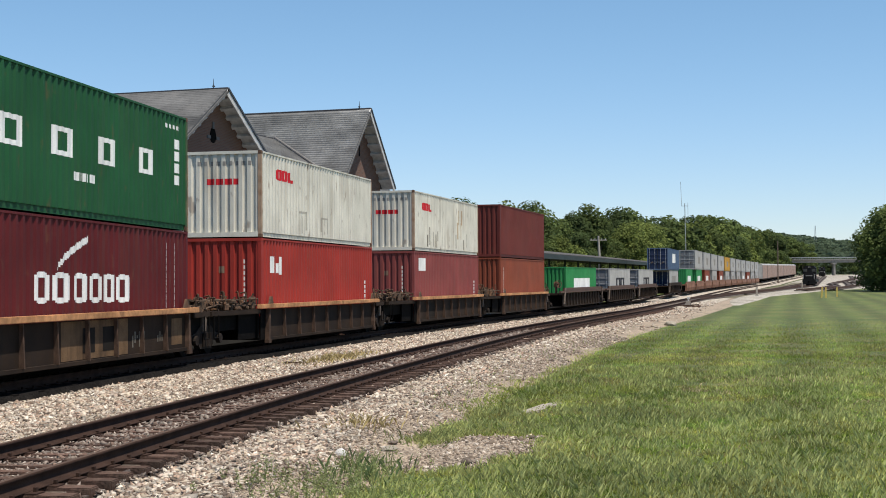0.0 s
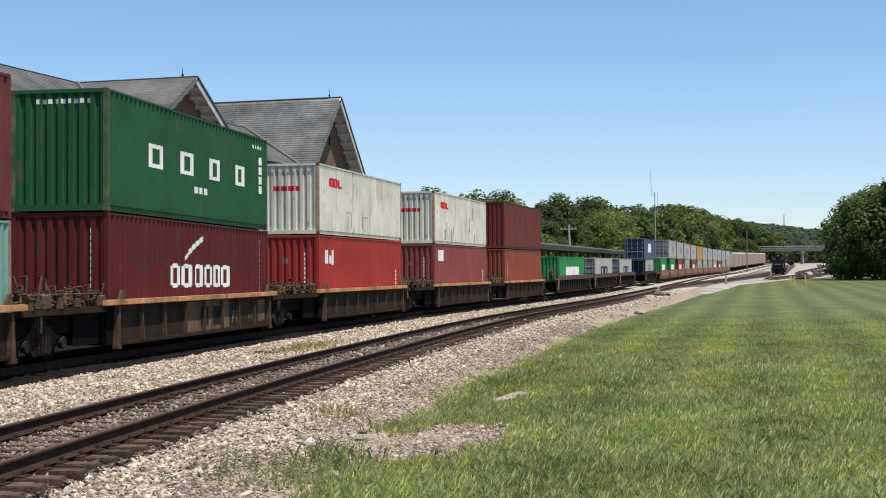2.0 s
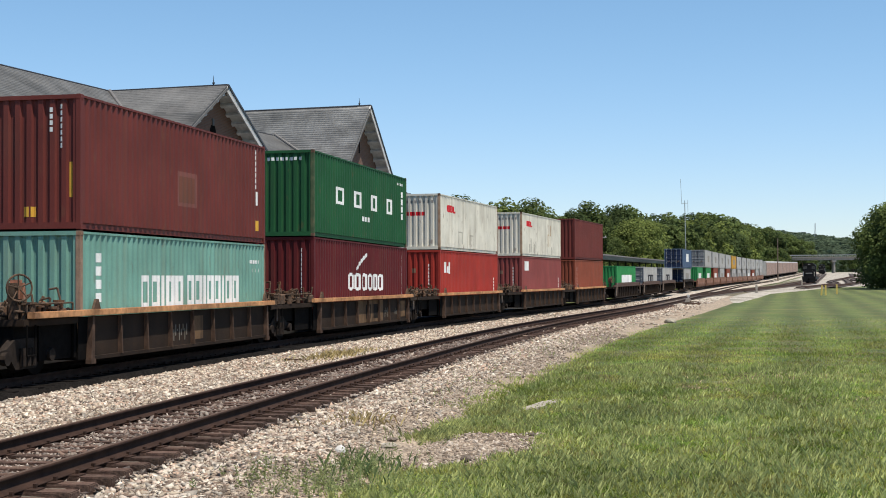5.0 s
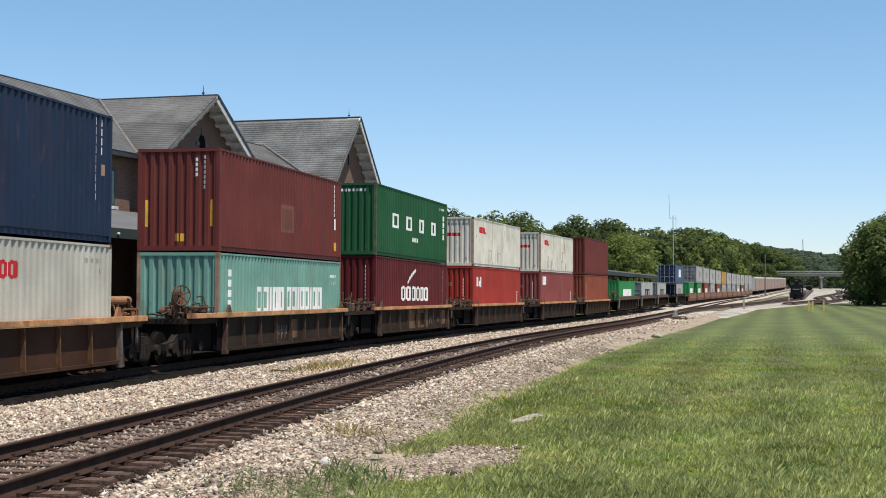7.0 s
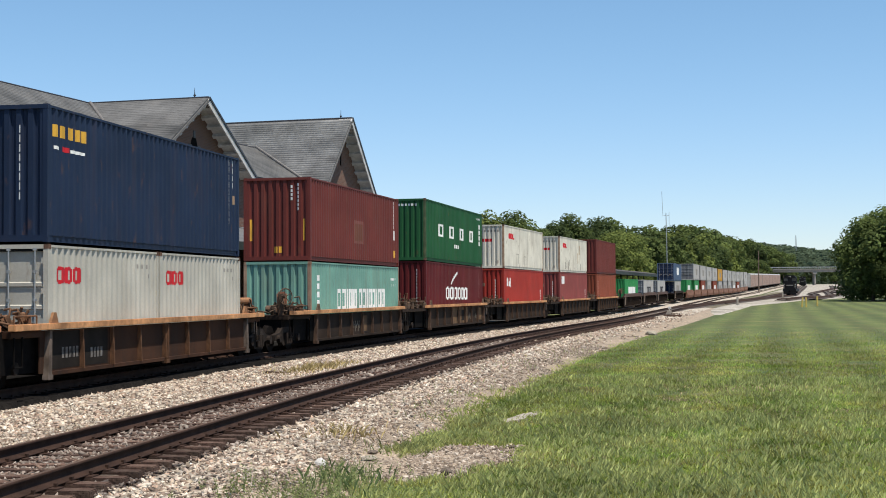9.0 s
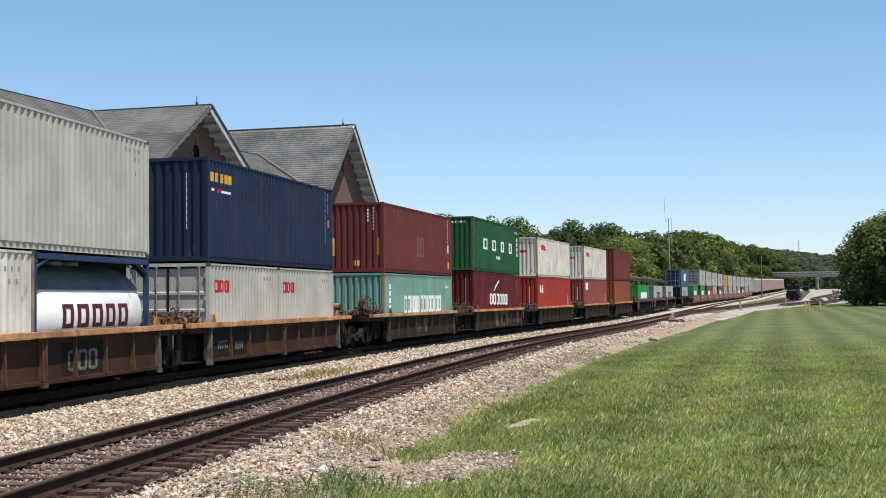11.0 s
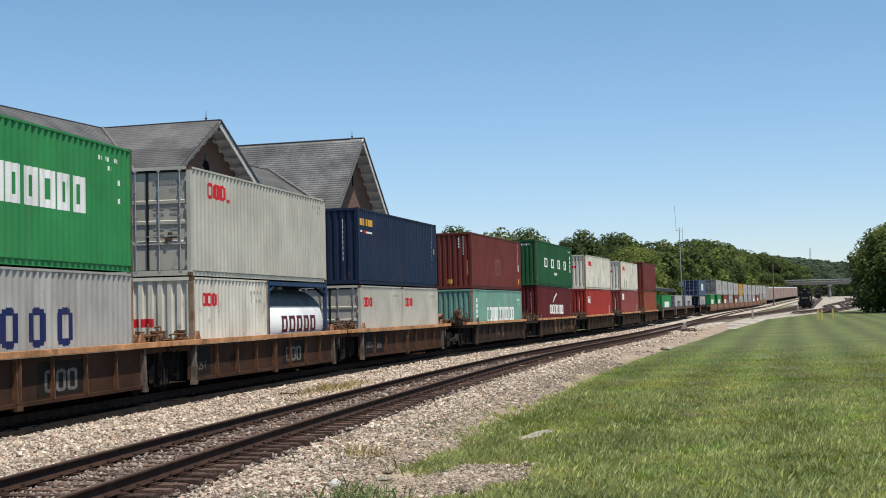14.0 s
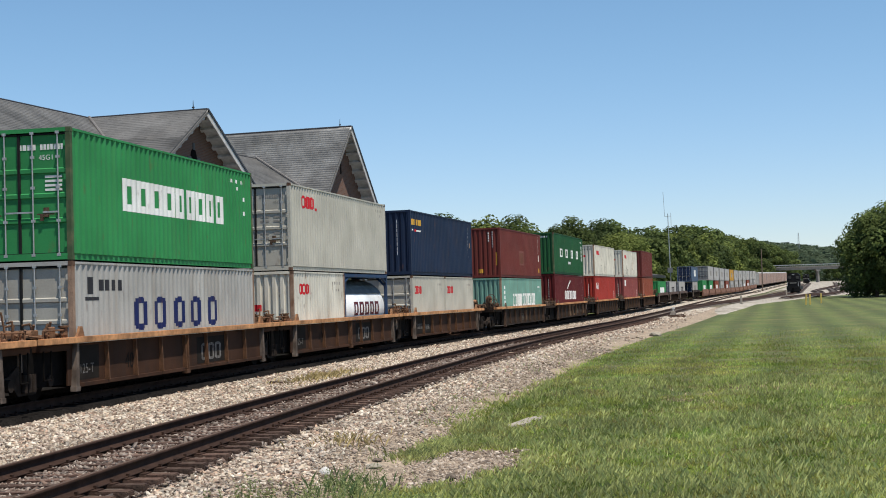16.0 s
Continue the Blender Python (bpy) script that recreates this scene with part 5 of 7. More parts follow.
def tank_container(length=6.058, height=2.591):
    """A white tank lying in a blue frame, with a grey shade sheet above it."""
    t = thing("tank_container", "white cylindrical tank container in a blue steel frame", "tank container", "containers on the train")
    L2 = length / 2
    for sx in (1, -1):
        a, b = sorted((sx * 1.2, sx * (1.2 - 0.12)))
        part("top_rail", boxes((a, b, -L2, L2, height - 0.16, height - 0.03), bevel=0.01), M["frame_blue"], t)
        part("bottom_rail", boxes((a, b, -L2, L2, 0.0, 0.14), bevel=0.01), M["frame_blue"], t)
        for sy in (1, -1):
            c, d = sorted((sy * L2, sy * (L2 - 0.13)))
            part("corner_post", boxes((a, b, c, d, 0.1, height), bevel=0.01), M["frame_blue"], t)
            bm = bmesh.new()
            rod(bm, (sx * 1.15, sy * (L2 - 0.07), height - 0.5), (sx * 0.75, sy * (L2 - 0.07), height - 0.1), 0.05, 8)
            rod(bm, (sx * 1.15, sy * (L2 - 0.1), height - 0.35), (sx * 1.15, sy * (L2 - 0.75), height - 0.12), 0.045, 8)
            part("brace", bm, M["frame_blue"], t)
    for sy in (1, -1):
        c, d = sorted((sy * L2, sy * (L2 - 0.12)))
        for z in (0.02, height - 0.16):
            part("cross_beam", boxes((-1.2 + 0.1, 1.2 - 0.1, c, d, z, z + 0.13), bevel=0.01), M["frame_blue"], t)
    bm = bmesh.new()
    prof = [(-L2 + 0.03, 0.02), (-L2 + 0.04, 0.55), (-L2 + 0.09, 0.85), (-L2 + 0.17, 1.05), (-L2 + 0.28, 1.12), (L2 - 0.28, 1.12), (L2 - 0.17, 1.05), (L2 - 0.09, 0.85), (L2 - 0.04, 0.55), (L2 - 0.03, 0.02)]
    n, rings = 40, []
    for y, r in prof:
        rings.append([bm.verts.new((r * math.cos(2 * math.pi * i / n), y, 1.24 + r * math.sin(2 * math.pi * i / n))) for i in range(n)])
    for a, b in zip(rings[:-1], rings[1:]):
        for i in range(n):
            f = bm.faces.new((a[i], a[(i + 1) % n], b[(i + 1) % n], b[i]))
            f.smooth = True
    bmesh.ops.recalc_face_normals(bm, faces=bm.faces[:])
    part("tank", bm, M["tank_white"], t, "glossy white tank barrel")
    bm = bmesh.new()
    n = 16
    arc = [(1.15 * math.cos(a), 1.24 + 1.15 * math.sin(a)) for a in np.linspace(0.52, math.pi - 0.52, n)]
    cols = [[bm.verts.new((x, y, z)) for y in (-L2 + 0.26, L2 - 0.26)] for x, z in arc]
    for a, b in zip(cols[:-1], cols[1:]):
        bm.faces.new((a[0], b[0], b[1], a[1])).smooth = True
    bmesh.ops.solidify(bm, geom=bm.faces[:], thickness=0.02)
    part("insulation_cover", bm, M["tank_grey"], t, "dull grey upper cladding of the tank")
    rects = word(-1.55, 0.98, 0.52, (0.54, 0.58, 0.54, 0.5, 0.54), 0.19)
    for bars in rects:
        bm = bmesh.new()
        for y0, y1, z0, z1 in bars:
            zz = np.linspace(z0, z1, 4)
            pts = [math.sqrt(1.128 ** 2 - (z - 1.24) ** 2) for z in zz]
            for i in range(3):
                bm.faces.new([bm.verts.new(q) for q in ((pts[i], y0, zz[i]), (pts[i], y1, zz[i]), (pts[i + 1], y1, zz[i + 1]), (pts[i + 1], y0, zz[i + 1]))])
        part("marking", bm, M["mark_brown"], t, "dark maroon letter-sized block")
    for k in (-0.9, 0.2, 1.1):
        part("manlid", rod(bmesh.new(), (0, k, 2.34), (0, k, 2.46), 0.22, 14), M["galvanized"], t)
    return t


L40, L20, L53 = 12.192, 6.058, 16.15
HC, STD = 2.896, 2.591
FLOOR = 0.355


def near_train():
    # nearest unit: grey box with blue name blocks, bright green box above
    place = place_box
    o, w, d = M["sill_orange"], M["well_brown"], M["well_dark"]
    blue_w = dict(steel=w, sill=o, label="brown well car with worn orange sills", ribs=7)

    worn = M["stencil_worn"]
    emblem = [(-6.05, -4.95, 0.36, 1.1, M["patch_black"], "black stencil patch"), (1.1, 3.3, 0.35, 1.05, M["patch_black"], "black patch behind a worn emblem"),
              *[(*bar, worn, "worn grey emblem block") for letter in word(1.42, 0.42, 0.46, (0.42, 0.46, 0.46), 0.08, 0.26, 0.1) for bar in letter]]
    coded = [(-6.0, -3.2, 0.34, 1.12, M["patch_black"], "black stencil patch"), *[(-5.5 + 0.17 * k, -5.4 + 0.17 * k, 0.55, 0.78, worn, "worn grey stencil block") for k in range(5)],
             *[(-4.1 + 0.17 * k, -4.0 + 0.17 * k, 0.5, 0.72, worn, "worn grey stencil block") for k in range(4)]]
    for i, s in enumerate((-63.0, S_EVER, S_GREY, S_BLUE)):
        t = well_unit(12.7, rear=7.85, front=7.85, posts=(6.2, 6.4), seed=3 + i, patch=emblem if i < 3 else coded, bogies=(8.05,) if i < 3 else (8.3,), tank=i == 3, **blue_w)
        if i < 3:
            text_on(t, "125-T", 0.3, -5.95, 0.5, M["stencil_worn"], 1.2695, label="grey stencilled lettering")
            text_on(t, "40", 0.5, -3.55, 0.5, M["patch_black"], 1.2695, label="dark stencilled number")
        place(t, s, L40, 0)
    tan_panel = [(-1.1, 2.25, 0.32, 1.13, M["panel_tan"], "grimy tan panel"), (-0.1, 0.5, 0.45, 0.98, M["patch_black"], "faded dark emblem block"), (0.9, 1.5, 0.45, 0.98, M["patch_black"], "faded dark emblem block"),
                 *[(2.5 + 0.13 * k, 2.55 + 0.13 * k, 0.45 + 0.1 * (k % 3), 0.72 + 0.09 * (k % 2), M["scrawl"], "scrawled grey paint block") for k in range(6)], *[(4.0 + 0.13 * k, 4.04 + 0.13 * k, 0.52, 0.68 + 0.09 * (k % 2), M["scrawl"], "scrawled grey paint block") for k in range(5)], (4.9, 5.6, 0.4, 1.05, M["panel_tan"], "grimy tan panel")]
    scrawls = [*[(-1.1 + 0.12 * k, -1.06 + 0.12 * k, 0.42 + 0.12 * (k % 3), 0.7 + 0.12 * (k % 2), M["scrawl"], "scrawled grey paint block") for k in range(8)], (0.25, 0.9, 0.4, 1.0, M["panel_tan"], "grimy tan panel")]
    for i, s in enumerate((S_BROWN, S_GREEN, S_WHITE1, S_WHITE2, S_REDTOP)):
        t = well_unit(12.5, d, M["sill_orange"], "grimy dark well car with faded orange-brown sills", 8.75 if i == 0 else 10.2, 7.6, 7, 20 + i, posts=(5.75, 5.85), sills=(8.5 if i == 0 else 6.6, 6.4), patch=tan_panel if i == 1 else scrawls if i == 0 else [(-4.2, -2.6, 0.42, 1.02, M["patch_black"], "black patch behind a worn emblem")] if i % 2 else [], bogies=((-8.2, 7.75) if i == 0 else (7.75,)))
        if i == 0:
            brake_wheel(t, 1.0, -8.62, 1.78)
        place(t, s, L40, 0)

    c = container(L40, STD, M["grey_cool"], "light grey container with dark blue name blocks and rusty posts", doors=True, posts=M["post_rust"], leaf=M["door_grey"])
    mark(c, word(-2.80, 0.99, 0.8, (0.74, 0.78, 0.70, 0.70, 0.76), 0.50, 0.31, 0.14), M["mark_blue"], L40, "row of dark blue letter-sized blocks")
    mark(c, digits(-4.7, 1.94, 0.25, 4, 0.24, 0.08) + [(-5.36, -5.0, 1.86, 2.24), (-5.45, -4.7, 1.72, 1.8)], M["mark_dark"], L40, "small dark emblem and character blocks")
    place(c, S_EVER, L40, FLOOR)
    c = container(L40, HC, M["green_bright"], "bright green container with white name blocks", doors=True, posts=M["post_green"])
    mark(c, word(-3.3, 1.22, 0.78, (0.74, 0.74, 0.74, 0.72, 0.64, 0.66, 0.64, 0.66, 0.62), 0.085, 0.36), M["mark_white"], L40, "row of white letter-sized blocks")
    mark(c, digits(4.1, 2.48, 0.1, 8, 0.05, 0.12) + digits(4.8, 2.28, 0.1, 2, 0.05, 0.12) + digits(5.35, 1.98, 0.12, 2, 0.06, 0.3, True), M["mark_white"], L40, "small white number bars")
    bm = bmesh.new()
    for k in range(4):
        box(bm, -0.02 + k * 0.11, 0.06 + k * 0.11, -L40 / 2 + 0.05, -L40 / 2 + 0.062, 2.42, 2.54)
    for k in range(7):
        box(bm, 0.5 + k * 0.08, 0.555 + k * 0.08, -L40 / 2 + 0.05, -L40 / 2 + 0.062, 2.42, 2.54)
    for k in range(4):
        box(bm, 0.6, 1.0, -L40 / 2 + 0.05, -L40 / 2 + 0.062, 1.52 + k * 0.095, 1.57 + k * 0.095)
    tagged(part("number_stencil", bm, M["mark_white"], c, "white number bars on the door"), kind="stuff")
    text_on(c, "45G1", 0.16, 0.6, 2.2, M["mark_white"], 0, "y").location = (0.46, -L40 / 2 + 0.053, 2.2)
    place(c, S_EVER, L40, FLOOR + STD + 0.01)
    # grey over a white twenty-foot box and a tank
    c = container(L40, HC, M["grey_warm"], "warm light grey container with a red emblem and shade-darkened doors", doors=True, leaf=M["door_grey"])
    mark(c, word(-4.87, 2.12, 0.44, (0.44, 0.44, 0.42), 0.04, 0.36, 0.12) + [(-3.44, -3.2, 2.1, 2.2)], M["mark_red"], L40, "row of red emblem blocks")
    mark(c, digits(4.6, 2.5, 0.1, 8, 0.055, 0.08) + digits(5.15, 2.3, 0.1, 3, 0.055, 0.08) + digits(5.3, 1.95, 0.1, 2, 0.055, 0.15), M["mark_grey"], L40, "small grey number bars")
    bm = bmesh.new()
    for z in (2.42,):
        for k in range(10):
            box(bm, 0.15 + k * 0.085, 0.21 + k * 0.085, -L40 / 2 + 0.05, -L40 / 2 + 0.062, z, z + 0.11)
    for z in (1.76, 1.62, 1.22, 1.06):
        box(bm, 0.15, 0.45, -L40 / 2 + 0.05, -L40 / 2 + 0.062, z, z + 0.06)
        box(bm, 0.62, 0.88, -L40 / 2 + 0.05, -L40 / 2 + 0.062, z, z + 0.06)
    tagged(part("number_stencil", bm, M["mark_grey"], c, "grey data bars on the door"), kind="stuff")
    text_on(c, "45G1", 0.15, 0, 0, M["mark_grey"], 0, "y").location = (0.6, -L40 / 2 + 0.053, 2.22)
    place(c, S_GREY, L40, FLOOR + STD + 0.01)
    c = container(L20, STD, M["white_old"], "scuffed off-white twenty-foot container with red emblem blocks and rusty posts", posts=M["post_rust"])
    mark(c, word(-2.34, 1.8, 0.37, (0.34, 0.34, 0.34), 0.03, 0.36, 0.12) + [(-1.2, -1.08, 1.8, 2.15)], M["mark_red"], L20, "row of red emblem blocks")
    mark(c, digits(1.5, 2.15, 0.1, 7, 0.05, 0.09) + digits(2.0, 1.9, 0.1, 3, 0.05, 0.1), M["mark_grey"], L20, "small grey number bars")
    end_bars(c, [(-0.95, -0.6, 1.28, 1.5), (-0.55, -0.3, 1.28, 1.5), (-0.25, 0.1, 1.28, 1.5)], M["mark_red"], L20, "red emblem blocks on the end")
    place(c, S_GREY, L20, FLOOR)
    place(tank_container(), S_GREY + L20 + 0.08, L20, FLOOR)
    # navy over two small grey boxes
    c = container(L40, HC, M["navy"], "navy blue container with a small yellow emblem")
    mark(c, digits(-5.8, 2.24, 0.26, 5, 0.26, 0.07), M["mark_yellow"], L40, "row of yellow emblem blocks")
    mark(c, [(-5.75, -5.5, 1.98, 2.05), (-4.95, -4.3, 1.96, 2.03)], M["mark_white"], L40, "small white bars")
    mark(c, [(-5.4, -5.05, 1.95, 2.06)], M["mark_red"], L40, "small red bar")
    mark(c, digits(5.2, 2.6, 0.16, 9, 0.07, 0.05, True) + digits(5.55, 2.6, 0.16, 4, 0.07, 0.05, True), M["mark_white"], L40, "columns of white number bars")
    mark(c, [(5.5, 5.7, 1.5, 1.75)], M["mark_faded"], L40, "small orange warning label")
    end_bars(c, [(0.575, 0.6, 0.9 + k * 0.2, 1.06 + k * 0.2) for k in range(8)], M["mark_white"], L40, "column of white number bars")
    end_bars(c, [(-0.95, -0.8, 0.25, 0.45)], M["mark_yellow"], L40, "small yellow warning label")
    place(c, S_BLUE, L40, FLOOR + STD + 0.03)
    for k in (0, 1):
        c = container(L20, STD, M["grey_warm"], "pale grey twenty-foot container with red emblem blocks", doors=(k == 0), leaf=M["door_grey"])
        mark(c, word(-2.62, 1.76, 0.37, (0.38, 0.38, 0.38), 0.02, 0.36, 0.12), M["mark_red"], L20, "row of red emblem blocks")
        mark(c, digits(1.6, 2.15, 0.1, 7, 0.05, 0.09) + digits(2.2, 1.92, 0.1, 2, 0.05, 0.12), M["mark_grey"], L20, "small grey number bars")
        place(c, S_BLUE + k * (L20 + 0.076), L20, FLOOR)
    # brown over teal
    c = container(L40, HC, M["brown_red"], "faded brown-red container with a pale square patch")
    mark(c, [(-0.7, 0.66, 0.78, 1.66)], M["emblem_pale"], L40, "faded pinkish square outline")
    part("marking", side_bars([(-0.52, 0.44, 0.88, 1.54)], L40, face=HALF - 0.002), M["emblem_brown"], c, "faded brown square emblem")
    mark(c, digits(4.95, 2.6, 0.13, 8, 0.07, 0.04, True) + digits(5.3, 2.6, 0.13, 7, 0.07, 0.04, True) + [(5.35, 5.42, 1.1, 1.5)], M["mark_white"], L40, "columns of white number bars")
    mark(c, [(5.25, 5.5, 0.35, 0.65)], M["mark_yellow"], L40, "small yellow label")
    end_bars(c, [(0.72, 0.79, 1.75 + k * 0.14, 1.85 + k * 0.14) for k in range(7)] + [(0.5, 0.57, 2.1 + k * 0.14, 2.2 + k * 0.14) for k in range(4)], M["mark_white"], L40, "columns of white number bars")
    end_bars(c, [(-1.0, -0.93, 0.7, 1.45), (0.93, 1.0, 0.7, 1.45), (-0.12, 0.02, 0.28, 0.5), (0.06, 0.16, 0.28, 0.5)], M["mark_yellow"], L40, "yellow warning stripes")
    place(c, S_BROWN, L40, FLOOR + STD + 0.06)
    c = container(L40, STD, M["teal"], "faded teal container with white name blocks", posts=M["post_rust"])
    mark(c, word(-2.92, 0.85, 0.79, (0.5, 0.5, 0.22, 0.5, 0.48), 0.1) + word(-0.05, 0.87, 0.78, (0.46, 0.5, 0.24, 0.46, 0.46, 0.24, 0.5, 0.48), 0.07), M["mark_white"], L40, "two rows of white letter-sized blocks")
    mark(c, digits(-5.3, 1.92, 0.2, 4, 0.3, 0.09, True), M["mark_white"], L40, "column of white character blocks")
    mark(c, digits(4.7, 2.0, 0.1, 7, 0.08, 0.04) + digits(4.9, 1.75, 0.1, 3, 0.08, 0.2), M["mark_white"], L40, "small white number bars")
    place(c, S_BROWN, L40, FLOOR + 0.04)
    # dark green over maroon
    c = container(L40, HC, M["green_dark"], "dark green container with widely spaced white name blocks", posts=M["post_green"])
    mark(c, word(-3.54, 1.24, 0.6, (0.88, 0.94, 0.9, 0.87), 1.27, 0.28), M["mark_white"], L40, "four white letter-sized blocks")
    mark(c, digits(-0.42, 0.78, 0.18, 7, 0.11, 0.05), M["mark_white"], L40, "small white bars")
    mark(c, [(5.2, 5.62, 1.12 + k * 0.3, 1.36 + k * 0.3) for k in range(4)] + digits(4.6, 2.5, 0.1, 8, 0.08, 0.05), M["mark_white"], L40, "column of white blocks")
    end_bars(c, [(-0.6 + k * 0.16, -0.5 + k * 0.16, 2.55, 2.66) for k in range(9)], M["mark_white"], L40, "row of small white bars")
    place(c, S_GREEN, L40, FLOOR + HC + 0.065, -0.52)
    c = container(L40, HC, M["maroon"], "maroon container with white name blocks and a white swoosh")
    mark(c, word(-2.13, 1.1, 0.64, (0.6, 0.72, 0.64), 0.2, 0.3, 0.1) + word(0.38, 1.1, 0.64, (0.58, 0.6, 0.72), 0.1, 0.3, 0.1), M["mark_white"], L40, "six white letter-sized blocks")
    mark(c, [(-1.15 + k * 0.07, -1.08 + k * 0.07, 1.78 + 0.62 * (k / 20) ** 0.75, 1.84 + 0.7 * (k / 20) ** 0.6) for k in range(21)], M["mark_white"], L40, "white curved emblem")
    mark(c, digits(4.7, 2.4, 0.15, 10, 0.06, 0.03, True) + digits(5.2, 2.4, 0.15, 11, 0.06, 0.03, True), M["mark_white"], L40, "columns of white number bars")
    end_bars(c, [(0.74, 0.79, 0.95 + k * 0.16, 1.07 + k * 0.16) for k in range(10)], M["mark_white"], L40, "column of white number bars")
    place(c, S_GREEN, L40, FLOOR + 0.055, -0.52)
    # white over red, twice
    for s, lower, lab, patchy in ((S_WHITE1, "red", "bright red container with a small white emblem", True), (S_WHITE2, "red_faded", "faded pinkish red container with a white notice", False)):
        c = container(L40, STD, M["white_old"], "weathered off-white container with a small red emblem and rust streaks", posts=M["post_pale"])
        mark(c, word(-4.68, 1.78, 0.36, (0.48, 0.48), 0.02, 0.36, 0.12) + [(-3.66, -3.44, 1.78, 2.1), (-3.44, -3.18, 1.78, 1.88)], M["mark_red"], L40, "row of red emblem blocks")
        end_bars(c, [(-0.5, -0.26, 1.58, 1.76), (-0.22, 0.02, 1.58, 1.76), (0.06, 0.3, 1.58, 1.76), (0.34, 0.5, 1.58, 1.76)], M["mark_red"], L40, "red emblem blocks on the end")
        end_bars(c, [(-0.8 + k * 0.2, -0.7 + k * 0.2, 2.15, 2.28) for k in range(9)], M["mark_grey"], L40, "grey number bars")
        scrawl = [(-2.6, -2.5, 0.3, 0.95), (-2.5, -1.8, 0.88, 0.95), (-1.85, -1.75, 0.35, 0.95), (-2.2, -2.14, 0.25, 0.8), (-0.2, 0.5, 0.78, 0.84), (0.45, 0.52, 0.3, 0.84), (-0.2, -0.13, 0.35, 0.8)] if patchy else [
            (-3.9, -3.75, 0.22, 0.75), (-3.5, -3.42, 0.3, 1.1), (-2.9, -2.75, 0.25, 0.9), (-2.4, -2.33, 0.2, 0.8), (-1.7, -1.62, 0.7, 2.0), (-1.2, -1.12, 0.3, 1.2), (1.4, 1.5, 0.25, 0.9), (2.9, 3.0, 0.2, 0.7), (3.6, 3.7, 0.35, 1.0), (4.4, 4.48, 0.3, 0.85), (-2.1, -2.0, 0.5, 0.95)]
        mark(c, scrawl, M["scrawl_faint" if patchy else "scrawl"], L40, "faint scrawled lines of old paint")
        if not patchy:
            mark(c, [(1.75 + 0.1 * k, 1.85 + 0.1 * k, 0.7 + 0.35 * (k % 3), 1.5 + 0.3 * (k % 3)) for k in range(0, 9, 2)], M["mark_tan"], L40, "faded tan scrawl of old paint")
        place(c, s, L40, FLOOR + HC + 0.03)
        c = container(L40, HC, M[lower], lab)
        if patchy:
            mark(c, [(-5.24, -4.9, 1.85, 2.35), (-4.82, -4.55, 1.85, 2.15), (-4.45, -4.28, 1.8, 2.35)], M["mark_white"], L40, "white emblem blocks")
        else:
            mark(c, [(-5.4, -4.2, 2.05, 2.6)], M["mark_white"], L40, "white notice")
        mark(c, digits(5.1, 1.5, 0.12, 6, 0.07, 0.05, True), M["mark_white"], L40, "column of white number bars")
        end_bars(c, [(0.64, 0.68, 0.6 + k * 0.17, 0.72 + k * 0.17) for k in range(10)], M["mark_white"], L40, "column of white number bars")
        end_bars(c, [(-0.15, 0.05, 1.85, 2.05)], M["mark_faded"], L40, "small orange label")
        place(c, s, L40, FLOOR + 0.02)
    c = container(L40, HC, M["brown_red"], "plain brown-red container stacked on a rust-red one")
    place(c, S_REDTOP, L40, FLOOR + HC + 0.05)
    c = container(L40, HC, M["rust_red"], "faded rust-red container low in its well")
    mark(c, digits(-5.4, 2.2, 0.14, 8, 0.14, 0.04, True), M["mark_white"], L40, "column of white number bars")
    place(c, S_REDTOP, L40, FLOOR + 0.02)


def autorack(label):
    t = thing("autorack_wagon", label, "railway wagon", "covered car-carrying wagons")
    L2 = 13.2
    for sx in (1, -1):
        part("side_screen", corrugated(bmesh.new(), -L2, L2, 1.1, 5.3, sx * 1.5, 0.9, 0.06, -L2), M["tan_rack"], t)
        a, b = sorted((sx * 1.42, sx * 1.53))
        part("side_sill", boxes((a, b, -L2, L2, 0.85, 1.15)), M["well_dark"], t)
    bm = bmesh.new()
    prism(bm, [(-1.5, 5.25), (1.5, 5.25), (1.35, 5.6), (0.7, 5.78), (-0.7, 5.78), (-1.35, 5.6)], 1, -L2, L2)
    part("roof", bm, M["white_far"], t, "pale galvanised roof")
    for sy in (1, -1):
        y0, y1 = sorted((sy * L2, sy * (L2 - 0.15)))
        part("end_door", boxes((-1.45, 1.45, y0, y1, 1.1, 5.3)), M["white_far"], t, "pale galvanised end door")
    part("deck", boxes((-1.45, 1.45, -L2, L2, 0.9, 1.1)), M["well_dark"], t)
    for y in (-9.5, 9.5):
        b = part("bogie", boxes((-1.1, 1.1, y - 1.2, y + 1.2, 0.3, 0.75)), M["steel_dark"], t)
        bm = bmesh.new()
        for k in (-0.9, 0.9):
            rod(bm, (-0.8, y + k, WHEEL_R), (0.8, y + k, WHEEL_R), WHEEL_R, 14)
        part("wheels", bm, M["steel_dark"], b)
    return t


